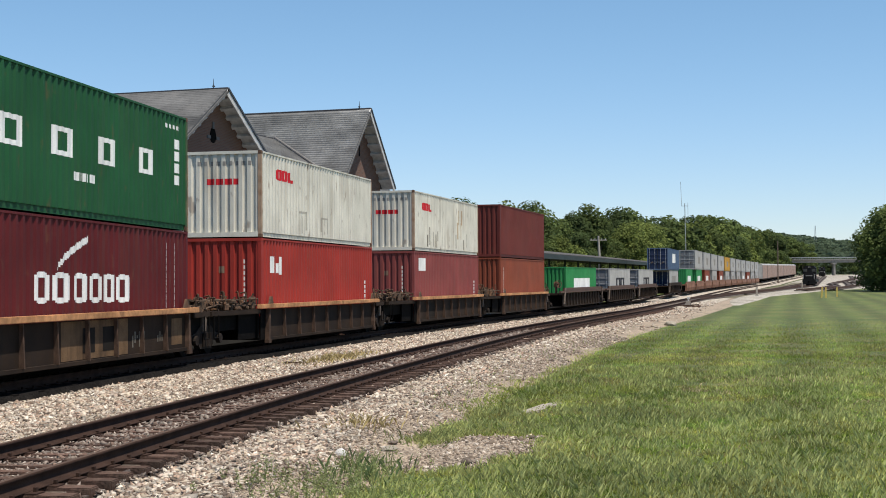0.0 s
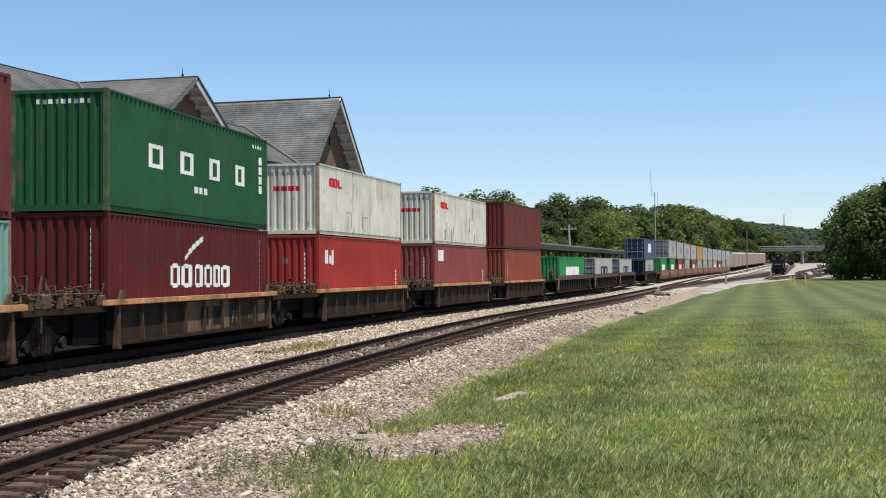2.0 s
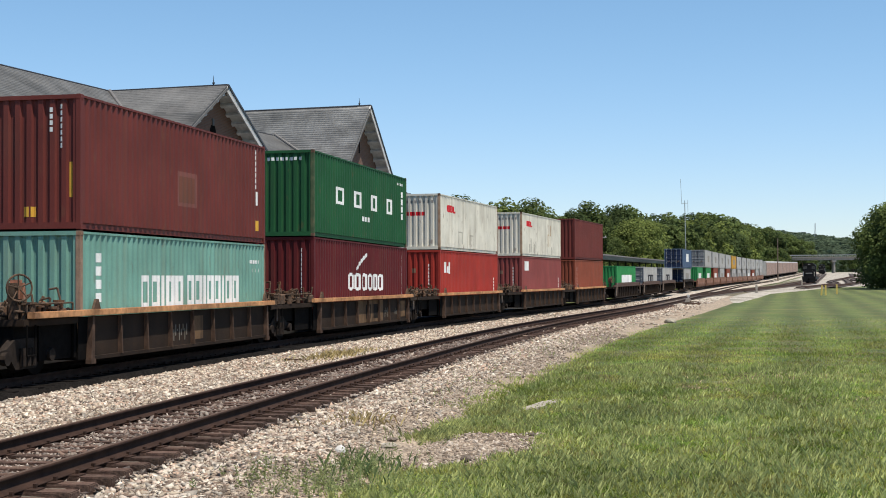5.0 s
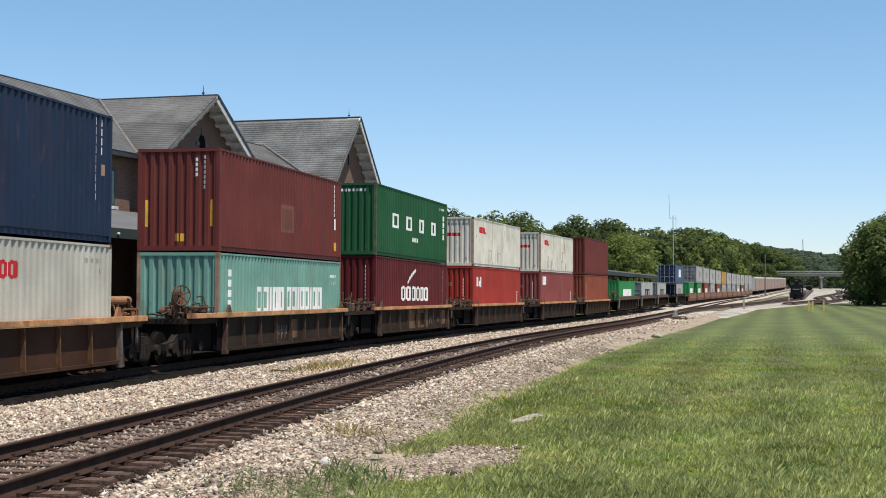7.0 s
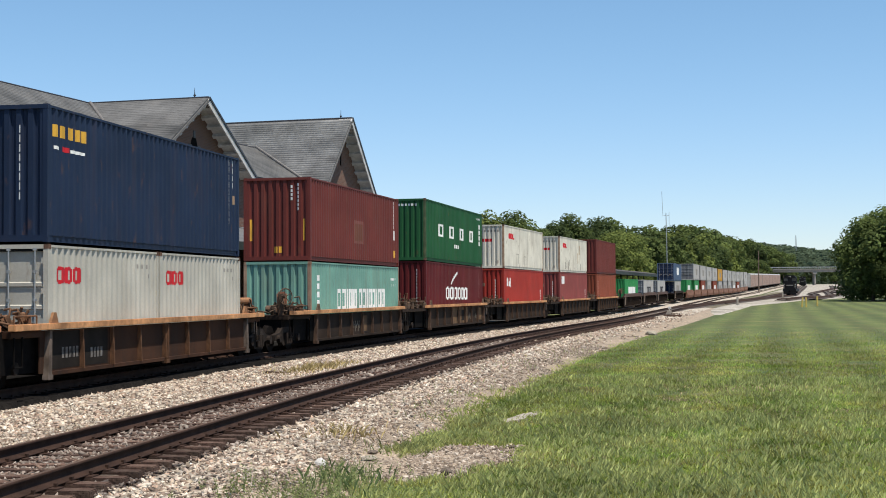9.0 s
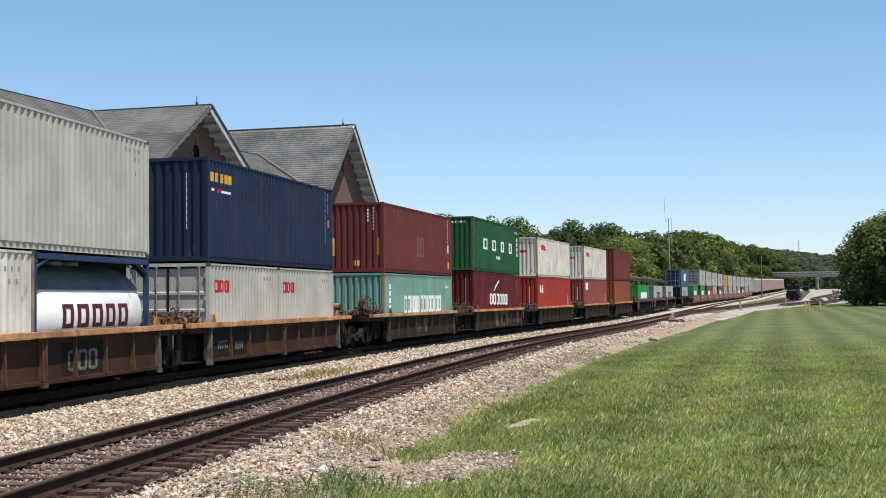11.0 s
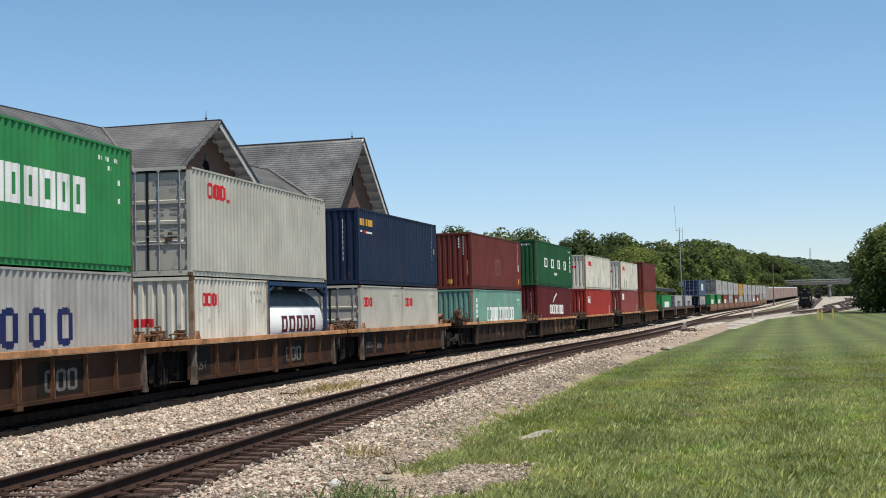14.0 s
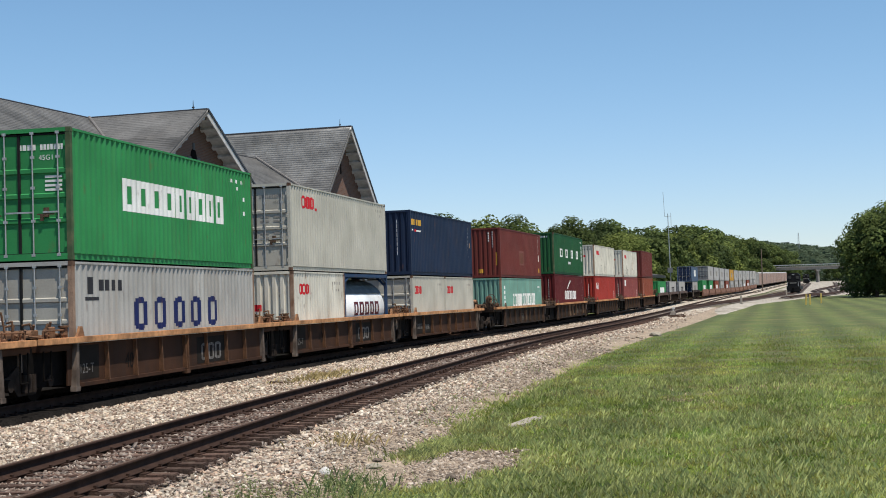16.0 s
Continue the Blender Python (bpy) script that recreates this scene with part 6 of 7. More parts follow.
def far_train():
    s = 95.2
    for i, (col, lab) in enumerate((("green_bright", "green container with a white notice, alone in its well"), ("white_far", "pale grey container alone in its well"), ("white_far", "pale grey container alone in its well"))):
        t = well_unit(14.5, M["well_dark"], M["sill_far"], "grimy dark well car with rust-brown sills", 9.0, 9.0, 12, 60 + i, full=False, bogies=(9.3,))
        if i == 0:
            brake_wheel(t, 1.0, -8.62, 1.78)
        place_box(t, s, L40, 0)
        c = container(L40, STD, M[col], lab, doors=i > 0, leaf=M["grey_shaded"])
        if i == 0:
            mark(c, [(-3.2, 3.4, 1.0, 1.8)], M["mark_white"], L40, "large white notice")
        else:
            mark(c, word(-2.4, 0.95, 0.85, (2.3, 2.3), 0.2, 0.3), M["mark_dark"], L40, "dark square emblem outlines")
        place_box(c, s, L40, FLOOR)
        s += 19.0
    rows = [(163.0, "blue_mid", "white_far"), (189.5, None, "green_bright"), (210.0, "white_far", "green_bright"), (229.5, "white_far", "rust_red"), (249.0, "white_far", "white_far"),
            (268.5, "white_far", "rust_red"), (288.0, "yellow_box", "white_far"), (307.5, "white_far", "white_far"), (327.0, "grey_cool", "white_far"), (346.5, "grey_cool", "grey_cool"),
            (366.0, "white_far", "rust_red"), (385.5, "grey_cool", "white_far"), (405.0, "white_far", "white_far")]
    names = dict(blue_mid="blue", white_far="white", green_bright="green", rust_red="rust-red", yellow_box="yellow", grey_cool="pale blue-grey")
    for i, (s, up, low) in enumerate(rows):
        t = well_unit(16.3, M["well_tan"] if i else M["well_dark"], M["well_tan"] if i else M["well_dark"], "well car with dusty rust-tan sides" if i else "dark well car with grimy sides", 9.5, 9.5, 8, 90 + i, full=False, bogies=(9.7,), smooth=i > 0)
        place_box(t, s, L53, 0)
        tall = STD if i == 0 else HC
        c = container(L40, tall, M[low], "%s container low in its well" % names[low], detail=False, doors=i == 0, leaf=M["blue_mid"])
        mark(c, [(-3.4, 2.4, 1.1, 1.95)], M["mark_white"] if low != "white_far" else M["mark_grey"], L40, "emblem patch", PERIOD * 2)
        place_box(c, s + 2, L40, FLOOR)
        if up:
            c = container(L53, tall, M["blue_pale" if up == "blue_mid" else up], "%s long container stacked on top" % names[up], doors=True, detail=False, leaf=M["grey_shaded"] if up != "blue_mid" else M["blue_mid"])
            mark(c, [(-2.2, 2.2, 0.9, 2.0)], M["mark_grey"] if up != "blue_mid" else M["mark_white"], L53, "emblem patch", PERIOD * 2)
            place_box(c, s, L53, FLOOR + tall + 0.02)
    for k in range(9):
        t = autorack("dusty tan covered car-carrying wagon with a pale roof")
        MOVERS.append((t, 452.0 + 28.2 * k, 0.0, 0.0))


S_EVER, S_GREY, S_BLUE, S_BROWN, S_GREEN, S_WHITE1, S_WHITE2, S_REDTOP = -46.94, -31.01, -14.70, 4.64, 21.63, 39.58, 58.15, 75.57
near_train()
far_train()


# ---- the station: brick walls, slate roofs, two gabled wings towards the tracks ----
ORIGIN = Vector((-34.0, 66.0, -0.45))        # across (towards the tracks), along, up
STATION = pose(0, 0, 0, 0, 0, -8) @ Matrix.Translation(ORIGIN)
G1, G2 = 60.24, 79.81
TAN1, TAN2 = math.tan(radians(32.5)), math.tan(radians(46.5))


def brick_material():
    m = mat("old_brown_brick_wall", (0.2, 0.1, 0.065), 0.9, vary=0.2, scale=0.5, bump=0.2, bump_scale=12)
    nt = m.node_tree
    b = nt.nodes["Principled BSDF"]
    br = nt.nodes.new("ShaderNodeTexBrick")
    br.inputs["Color1"].default_value, br.inputs["Color2"].default_value, br.inputs["Mortar"].default_value = (0.19, 0.085, 0.053, 1), (0.12, 0.056, 0.036, 1), (0.16, 0.12, 0.095, 1)
    for k, v in (("Scale", 1.0), ("Mortar Size", 0.012), ("Brick Width", 0.215), ("Row Height", 0.075)):
        br.inputs[k].default_value = v
    co = nt.nodes.new("ShaderNodeTexCoord")
    mp = nt.nodes.new("ShaderNodeSeparateXYZ")
    cb = nt.nodes.new("ShaderNodeCombineXYZ")
    ad = nt.nodes.new("ShaderNodeMath")
    nt.links.new(co.outputs["Object"], mp.inputs[0])
    nt.links.new(mp.outputs[0], ad.inputs[0])
    nt.links.new(mp.outputs[1], ad.inputs[1])
    nt.links.new(ad.outputs[0], cb.inputs[0])
    nt.links.new(mp.outputs[2], cb.inputs[1])
    nt.links.new(cb.outputs[0], br.inputs["Vector"])
    nt.links.new(br.outputs["Color"], b.inputs["Base Color"])
    return m


M["brick_wall"] = brick_material()


def build_station():
    t = thing("station_building", "old brown brick railway station with steep grey slate roofs", "building")
    t.matrix_basis = STATION

    def sp(name, bm, material, parent=t, label=""):
        if parent is t:
            bmesh.ops.translate(bm, verts=bm.verts[:], vec=-ORIGIN)
        return part(name, bm, material, parent, label)

    def wall(loop, axis, a0, a1, name="wall"):
        return sp(name, prism(bmesh.new(), loop, axis, a0, a1), M["brick_wall"])

    base = -0.45
    # walls: main block, linking block, wings with their gables
    wall([(30, base), (55.6, base), (55.6, 8.0), (30, 8.0)], 0, -32.2, -31.8)
    wall([(65, base), (76.3, base), (76.3, 8.2), (65, 8.2)], 0, -32.0, -31.6)
    wall([(83.3, base), (99.5, base), (99.5, 7.4), (83.3, 7.4)], 0, -32.3, -31.9)
    wall([(30, base), (100, base), (100, 8.0), (30, 8.0)], 0, -41.4, -41.0)
    wall([(-41, base), (-32.2, base), (-32.2, 7.9), (-36.5, 10.7), (-41, 7.9)], 1, 29.6, 30.0)
    wall([(-41, base), (-32.3, base), (-32.3, 7.4), (-41, 7.4)], 1, 99.2, 99.6)
    for g, half, tn, top in ((G1, 4.75, TAN1, 11.33), (G2, 3.85, TAN2, 12.67)):
        wall([(g - half, base), (g + half, base), (g + half, top - half * tn - 0.12), (g, top - 0.14), (g - half, top - half * tn - 0.12)], 0, -31.25, -30.83, "gable_wall")
        for k in (-1, 1):
            y0, y1 = sorted((g + k * half, g + k * (half - 0.35)))
            wall([(-36, base), (-31.26, base), (-31.26, top - half * tn - 0.1), (-36, top - half * tn - 0.1)], 1, y0, y1)

    def slope(corners, label, seed):
        """A roof plane with a solid deck and overlapping slates. corners: eave a, eave b, ridge b, ridge a."""
        e0, e1, r1, r0 = [Vector(c) for c in corners]
        along = (e1 - e0).normalized()
        up = (r0 - e0) - along * (r0 - e0).dot(along)
        rise_len = up.length
        up.normalize()
        nrm = along.cross(up)
        if nrm.z < 0:
            nrm = -nrm
        bm = bmesh.new()
        lo, hi = [bm.verts.new(c - nrm * 0.09) for c in (e0, e1, r1, r0)], [bm.verts.new(c) for c in (e0, e1, r1, r0)]
        for i in range(4):
            bm.faces.new((lo[i], lo[(i + 1) % 4], hi[(i + 1) % 4], hi[i]))
        bm.faces.new(lo[::-1])
        bm.faces.new(hi)
        bmesh.ops.recalc_face_normals(bm, faces=bm.faces[:])
        deck = sp("roof", bm, M["slate_base"], label=label)
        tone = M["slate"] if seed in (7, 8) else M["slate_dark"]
        r = random.Random(seed)
        w, h = 0.3, 0.2
        x0, x1 = (e0 - e0).dot(along), (e1 - e0).dot(along)
        s0, s1 = (r0 - e0).dot(along), (r1 - e0).dot(along)
        vs, fs = [], []
        singles = 300 if seed == 3 else 0
        slab = None
        rows = int(rise_len / h)
        for j in reversed(range(rows)):
            v0 = j * h
            k = (v0 + h / 2) / rise_len
            a, b = x0 + (s0 - x0) * k, x1 + (s1 - x1) * k
            x = a - (w / 2 if j % 2 else 0)
            while x < b:
                p, q = max(x, a) + 0.0006, min(x + w, b) - 0.0006
                if q - p > 0.28 and singles:
                    # the slates along the ridge lie loose, one by one
                    singles -= 1
                    if slab is None:
                        bm = boxes((-0.1492, 0.1492, 0.0, h * 1.3, 0.0, 0.008))
                        slab = bpy.data.meshes.new("slate")
                        bm.to_mesh(slab)
                        bm.free()
                        slab.materials.append(tone)
                    ob = part("slate", slab, None, deck)
                    m = Matrix((along, up, nrm)).transposed().to_4x4()
                    lift = 0.001 + r.uniform(0, 0.003)
                    tip = Matrix.Rotation(-0.03, 4, "X")
                    ob.matrix_basis = Matrix.Translation(e0 + along * (p + q) / 2 + up * (v0 + r.uniform(-0.012, 0.012)) + nrm * (0.005 + lift) - ORIGIN) @ m @ tip
                elif q - p > 0.05:
                    lift = 0.009 + r.uniform(0, 0.002)
                    drop = r.uniform(-0.004, 0.004)
                    c = [e0 + along * p + up * (v0 + drop) + nrm * lift, e0 + along * q + up * (v0 + drop) + nrm * lift, e0 + along * q + up * (v0 + h * 1.3) + nrm * 0.001, e0 + along * p + up * (v0 + h * 1.3) + nrm * 0.001]
                    c += [c[0] - nrm * lift * 0.9, c[1] - nrm * lift * 0.9]
                    n = len(vs)
                    vs += [tuple(z - ORIGIN) for z in c]
                    fs += [(n, n + 1, n + 2, n + 3), (n + 4, n + 5, n + 1, n)]
                x += w
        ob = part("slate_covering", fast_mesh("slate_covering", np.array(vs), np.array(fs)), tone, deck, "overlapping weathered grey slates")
        tagged(ob, kind="stuff")

    E1, E2 = 11.33 - 5.4 * TAN1, 12.67 - 4.4 * TAN2
    slope([(-31.2, 29, 11.33 - 5.3 * TAN1 * 0.985), (-31.2, 60.2, 11.33 - 5.3 * TAN1 * 0.985), (-36.5, 60.24, 11.33), (-36.5, 29, 11.33)], "main slate roof slope facing the tracks", 1)
    slope([(-41.8, 29, 11.33 - 5.3 * TAN1), (-41.8, 66, 11.33 - 5.3 * TAN1), (-36.5, 66, 11.33), (-36.5, 29, 11.33)], "rear slate roof slope", 2)
    slope([(-30, G1 - 5.4, E1), (-36.5, G1 - 5.4, E1), (-36.5, G1, 11.33), (-30, G1, 11.33)], "slate slope of the wide gabled wing", 3)
    slope([(-30, G1 + 5.4, E1), (-36.5, G1 + 5.4, E1), (-36.5, G1, 11.33), (-30, G1, 11.33)], "slate slope of the wide gabled wing", 4)
    slope([(-30.9, 61, 8.12), (-30.9, 79, 8.12), (-35.8, 79.4, 10.85), (-35.8, 61, 10.85)], "slate slope linking the two wings", 5)
    slope([(-40.7, 61, 8.12), (-40.7, 79, 8.12), (-35.8, 79.4, 10.85), (-35.8, 61, 10.85)], "rear slate slope linking the two wings", 6)
    slope([(-30, G2 - 4.4, E2), (-43, G2 - 4.4, E2), (-43, G2, 12.67), (-30, G2, 12.67)], "steep slate slope of the narrow gabled wing", 7)
    slope([(-30, G2 + 4.4, E2), (-43, G2 + 4.4, E2), (-43, G2, 12.67), (-30, G2, 12.67)], "steep slate slope of the narrow gabled wing", 8)
    slope([(-31, 82, 7.35), (-31, 100.4, 7.35), (-35.5, 96.5, 9.0), (-35.5, 82, 9.0)], "low slate slope past the wings", 9)
    slope([(-31, 100.4, 7.35), (-40, 100.4, 7.35), (-35.5, 96.5, 9.0), (-35.5, 96.5, 9.0)], "low slate hip past the wings", 10)
    # valleys, ridges, finials
    for a, b, w in (((-36.4, G1 - 0.1, 11.34), (-31.3, G1 - 5.3, 8.03), 0.08), ((-35.7, 78.15, 10.92), (-30.9, 75.55, 8.2), 0.08)):
        bm = bmesh.new()
        d = Vector(b) - Vector(a)
        rod(bm, a, b, w, 8)
        bmesh.ops.scale(bm, vec=(1, 1, 1), verts=bm.verts[:])
        sp("valley_flashing", bm, M["lead"], label="grey metal flashing in the roof valley")
    for a, b in (((-36.5, 29, 11.36), (-36.5, G1, 11.36)), ((-30, G1, 11.36), (-36.5, G1, 11.36)), ((-30, G2, 12.70), (-43, G2, 12.70)), ((-35.8, 65, 10.88), (-35.8, 78, 10.88)), ((-35.5, 83, 9.03), (-35.5, 96.5, 9.03))):
        sp("ridge_cap", rod(bmesh.new(), Vector(a) - Vector((0, 0, 0.03)), Vector(b) - Vector((0, 0, 0.03)), 0.055, 8), M["ridge_metal"])
    for g, top in ((G1, 11.33), (G2, 12.67)):
        bm = rod(bmesh.new(), (-30.75, g, top), (-30.75, g, top + 0.5), 0.035, 8, 0.008)
        rod(bm, (-30.75, g, top + 0.1), (-30.75, g, top + 0.16), 0.07, 8)
        sp("finial", bm, M["ridge_metal"], label="small dark spike on the gable ridge")
    # barge boards, soffits, purlin ends under the gables
    for g, top, tn, half in ((G1, 11.33, TAN1, 5.4), (G2, 12.67, TAN2, 4.4)):
        for k in (-1, 1):
            ln = half * math.hypot(1, tn)
            d = Vector((0, k * half, -half * tn)).normalized()
            nn = Vector((0, k * tn, 1)).normalized()
            apex = Vector((0, g, top))

            def strip(name, s0, s1, n0, n1, x0, x1, material, label=""):
                bm = bmesh.new()
                v = [bm.verts.new((x,) + tuple((apex + d * s + nn * n)[1:])) for x in (x0, x1) for s in (s0, s1) for n in (n0, n1)]
                for f in ((0, 1, 3, 2), (4, 6, 7, 5), (0, 4, 5, 1), (2, 3, 7, 6), (0, 2, 6, 4), (1, 5, 7, 3)):
                    bm.faces.new([v[i] for i in f])
                bmesh.ops.recalc_face_normals(bm, faces=bm.faces[:])
                return sp(name, bm, material, label=label)
            strip("barge_board", 0.0, ln, -0.34 if k > 0 else -0.2, -0.075, -30.04, -29.97, M["trim_white"] if k > 0 else M["trim_dark"], "weathered white barge board" if k > 0 else "weathered grey barge board")
            if k > 0:
                strip("verge", 0.0, ln + 0.05, -0.07, 0.045, -30.02, -29.93, M["ridge_metal"], "dark metal verge strip")
            strip("soffit", 0.0, ln, -0.13, -0.1, -30.85, -30.04, M["trim_white"], "white boarded soffit")
            n = int(ln / 0.72)
            for i in range(n):
                s = 0.42 + i * 0.72
                strip("purlin_end", s, s + 0.2, -0.31, -0.131, -30.85, -30.05, M["trim_white"], "white timber purlin end")
    # vents and openings in the gables
    bm = bmesh.new()
    ring = [(G1 + 0.05 + 0.3 * math.cos(a), 9.02 + (0.45 if math.sin(a) > 0 else 0.3) * math.sin(a)) for a in np.linspace(0, 2 * math.pi, 20)[:-1]]
    prism(bm, ring, 0, -30.87, -30.80)
    sp("gable_vent", bm, M["steel_dark"], label="dark oval louvre in the gable")
    for dy, dz, w, h in ((0.05, 9.58, 0.09, 0.35), (-0.42, 8.98, 0.16, 0.16), (0.52, 8.98, 0.16, 0.16)):
        sp("vent_stone", boxes((-30.84, -30.77, G1 + dy - w, G1 + dy + w, dz - h / 2, dz + h / 2), bevel=0.01), M["trim_dark"])
    sp("gable_slot", boxes((-30.87, -30.80, G2 + 0.05, G2 + 0.2, 9.75, 10.75), bevel=0.01), M["steel_dark"], label="narrow dark slot in the gable")
    # eaves boards and windows of the main wall
    sp("eaves_board", boxes((-31.3, -31.22, 29, 55.4, 7.78, 8.02)), M["ridge_metal"], label="dark gutter board")
    for i, a in enumerate((53.3, 49.6, 45.9, 42.2)):
        fr = boxes((-31.84, -31.74, a - 0.55, a + 0.55, 5.6, 7.25))
        w = sp("window", fr, M["canopy_dark"], label="tall window with dark glass and a stone sill")
        part("pane", boxes((-31.735 + 34, -31.725 + 34, a - 66 - 0.44, a - 66 + 0.44, 5.7 + 0.45, 7.15 + 0.45)), M["glass_dark"], w)
        part("sill", boxes((-31.8 + 34, -31.6 + 34, a - 66 - 0.65, a - 66 + 0.65, 5.45 + 0.45, 5.6 + 0.45), bevel=0.01), M["trim_white"], w)


def build_canopies():
    c = thing("platform_canopy", "grey felt lean-to canopy along the station wall", "canopy")
    c.matrix_basis = STATION

    def sp(name, bm, material, label=""):
        bmesh.ops.translate(bm, verts=bm.verts[:], vec=-ORIGIN)
        return part(name, bm, material, c, label)
    sp("roof", prism(bmesh.new(), [(-25.0, 3.95), (-25.0, 4.08), (-31.55, 5.42), (-31.55, 5.29)], 1, 28, 98), M["canopy_roof"])
    sp("fascia", boxes((-25.06, -24.98, 28, 98, 3.72, 4.06)), M["canopy_dark"])
    for i in range(10):
        y = 31 + i * 7
        sp("post", rod(bmesh.new(), (-25.4, y, -0.45), (-25.4, y, 4.0), 0.09, 10), M["canopy_dark"])
    for i in range(12):
        y = 42.6 + i * 1.9
        bm = bmesh.new()
        bmesh.ops.create_uvsphere(bm, u_segments=10, v_segments=6, radius=0.065, matrix=Matrix.Translation((-24.95, y, 3.86)))
        sp("lamp_globe", bm, M["trim_white"], "small white globe on the fascia")
    p = bmesh.new()
    prism(p, [(-23.2, -0.5), (-23.2, -0.1), (-31.5, -0.1), (-31.5, -0.5)], 1, 28, 100)
    ob = part("platform", p, M["asphalt"])
    ob.matrix_basis = pose(0, 0, 0, 0, 0, -8)
    tagged(ob, "low station platform, coloured dark for the shade", "platform", kind="structure")
    # the long shed farther along the track
    t = thing("platform_shed", "long dark platform shed with a shallow roof", "canopy")
    ss = np.arange(104, 255, 6.0)

    def sweep(name, loop, material, label=""):
        k = len(loop)
        v = np.zeros((len(ss), k, 3))
        for j, (o, z) in enumerate(loop):
            x, y, zz, _ = on_line(ss, o)
            v[:, j, 0], v[:, j, 1], v[:, j, 2] = x, y, z + zz
        i = np.arange(len(ss) * k).reshape(len(ss), k)
        f = np.stack([i[:-1], np.roll(i, -1, 1)[:-1], np.roll(i, -1, 1)[1:], i[1:]], -1).reshape(-1, 4)
        me = bpy.data.meshes.new(name)
        vv = [tuple(q) for q in v.reshape(-1, 3)]
        me.from_pydata(vv, [], [tuple(q) for q in f] + [tuple(range(k))[::-1], tuple(range((len(ss) - 1) * k, len(ss) * k))])
        return part(name, me, material, t, label)
    sweep("roof", [(-4.6, 4.02), (-4.6, 4.28), (-7.6, 4.75), (-10.6, 4.28), (-10.6, 4.02), (-7.6, 4.3)], M["shed_roof"])
    sweep("fascia", [(-4.56, 3.8), (-4.5, 3.8), (-4.5, 4.2), (-4.56, 4.2)], M["canopy_dark"])
    for s in np.arange(107, 253, 9.0):
        x, y, z, _ = on_line(s, -7.6)
        part("post", rod(bmesh.new(), (x, y, z - 0.45), (x, y, z + 4.4), 0.12, 8), M["canopy_dark"], t)


build_station()
build_canopies()


# ---- trees, far yard, bridge, poles ----
def tree_meshes(seed, height, spread, clumps, leaf_size, lobes, low=0.12):
    """Trunk with limbs, and a crown of leaf clumps gathered on uneven lobes."""
    r = np.random.default_rng(seed)
    bm = bmesh.new()
    rod(bm, (0, 0, -0.3), (0, 0, height * 0.45), height * 0.022, 9, height * 0.012)
    centres, radii = [], []
    for i in range(lobes):
        a = r.uniform(0, 2 * np.pi)
        k = r.uniform(0.08, 1.0) ** 0.6
        z = r.uniform(low + 0.12, 0.86)
        reach = spread * math.sqrt(max(0.05, 1 - ((z - 0.42) / 0.5) ** 2)) * k
        c = np.array([reach * np.cos(a), reach * np.sin(a), z * height])
        centres.append(c)
        radii.append(height * r.uniform(0.085, 0.165))
        if i % 2 == 0:
            rod(bm, (0, 0, height * r.uniform(0.2, 0.42)), tuple(c), height * 0.008, 5, height * 0.003)
    centres.append(np.array([0, 0, height * 0.86]))
    radii.append(height * 0.1)
    trunk = bpy.data.meshes.new("trunk")
    bm.to_mesh(trunk)
    bm.free()
    trunk.materials.append(M["bark"])
    share = np.array(radii) ** 2
    which = r.choice(len(radii), clumps, p=share / share.sum())
    c, rad = np.array(centres)[which], np.array(radii)[which]
    d = r.standard_normal((clumps, 3))
    d /= np.linalg.norm(d, axis=1)[:, None]
    reach = np.where(r.uniform(size=clumps) < 0.8, r.uniform(0.8, 1.12, clumps), r.uniform(0.3, 0.8, clumps))
    p = c + d * (rad * reach)[:, None] * np.array([1.12, 1.12, 0.95])
    n = d + 0.42 * r.standard_normal((clumps, 3)) + np.array([0, 0, 0.55])
    n /= np.linalg.norm(n, axis=1)[:, None]
    u = np.cross(n, r.standard_normal((clumps, 3)))
    u /= np.linalg.norm(u, axis=1)[:, None]
    w = np.cross(n, u)
    s = leaf_size * r.uniform(0.6, 1.4, clumps)[:, None]
    v = np.stack([p - u * s, p - w * s * 0.7 + n * s * 0.15, p + u * s, p + w * s * 0.7 + n * s * 0.15], 1)
    f = np.arange(clumps * 4).reshape(-1, 4)
    return trunk, fast_mesh("crown", v.reshape(-1, 3), f)


def tree_thing(meshes, leaf, label, group):
    t = thing("tree", label, "tree", group)
    part("trunk", meshes[0], None, t)
    me = meshes[1].copy()
    me.materials.append(leaf)
    tagged(part("crown", me, None, t), kind="stuff")
    return t


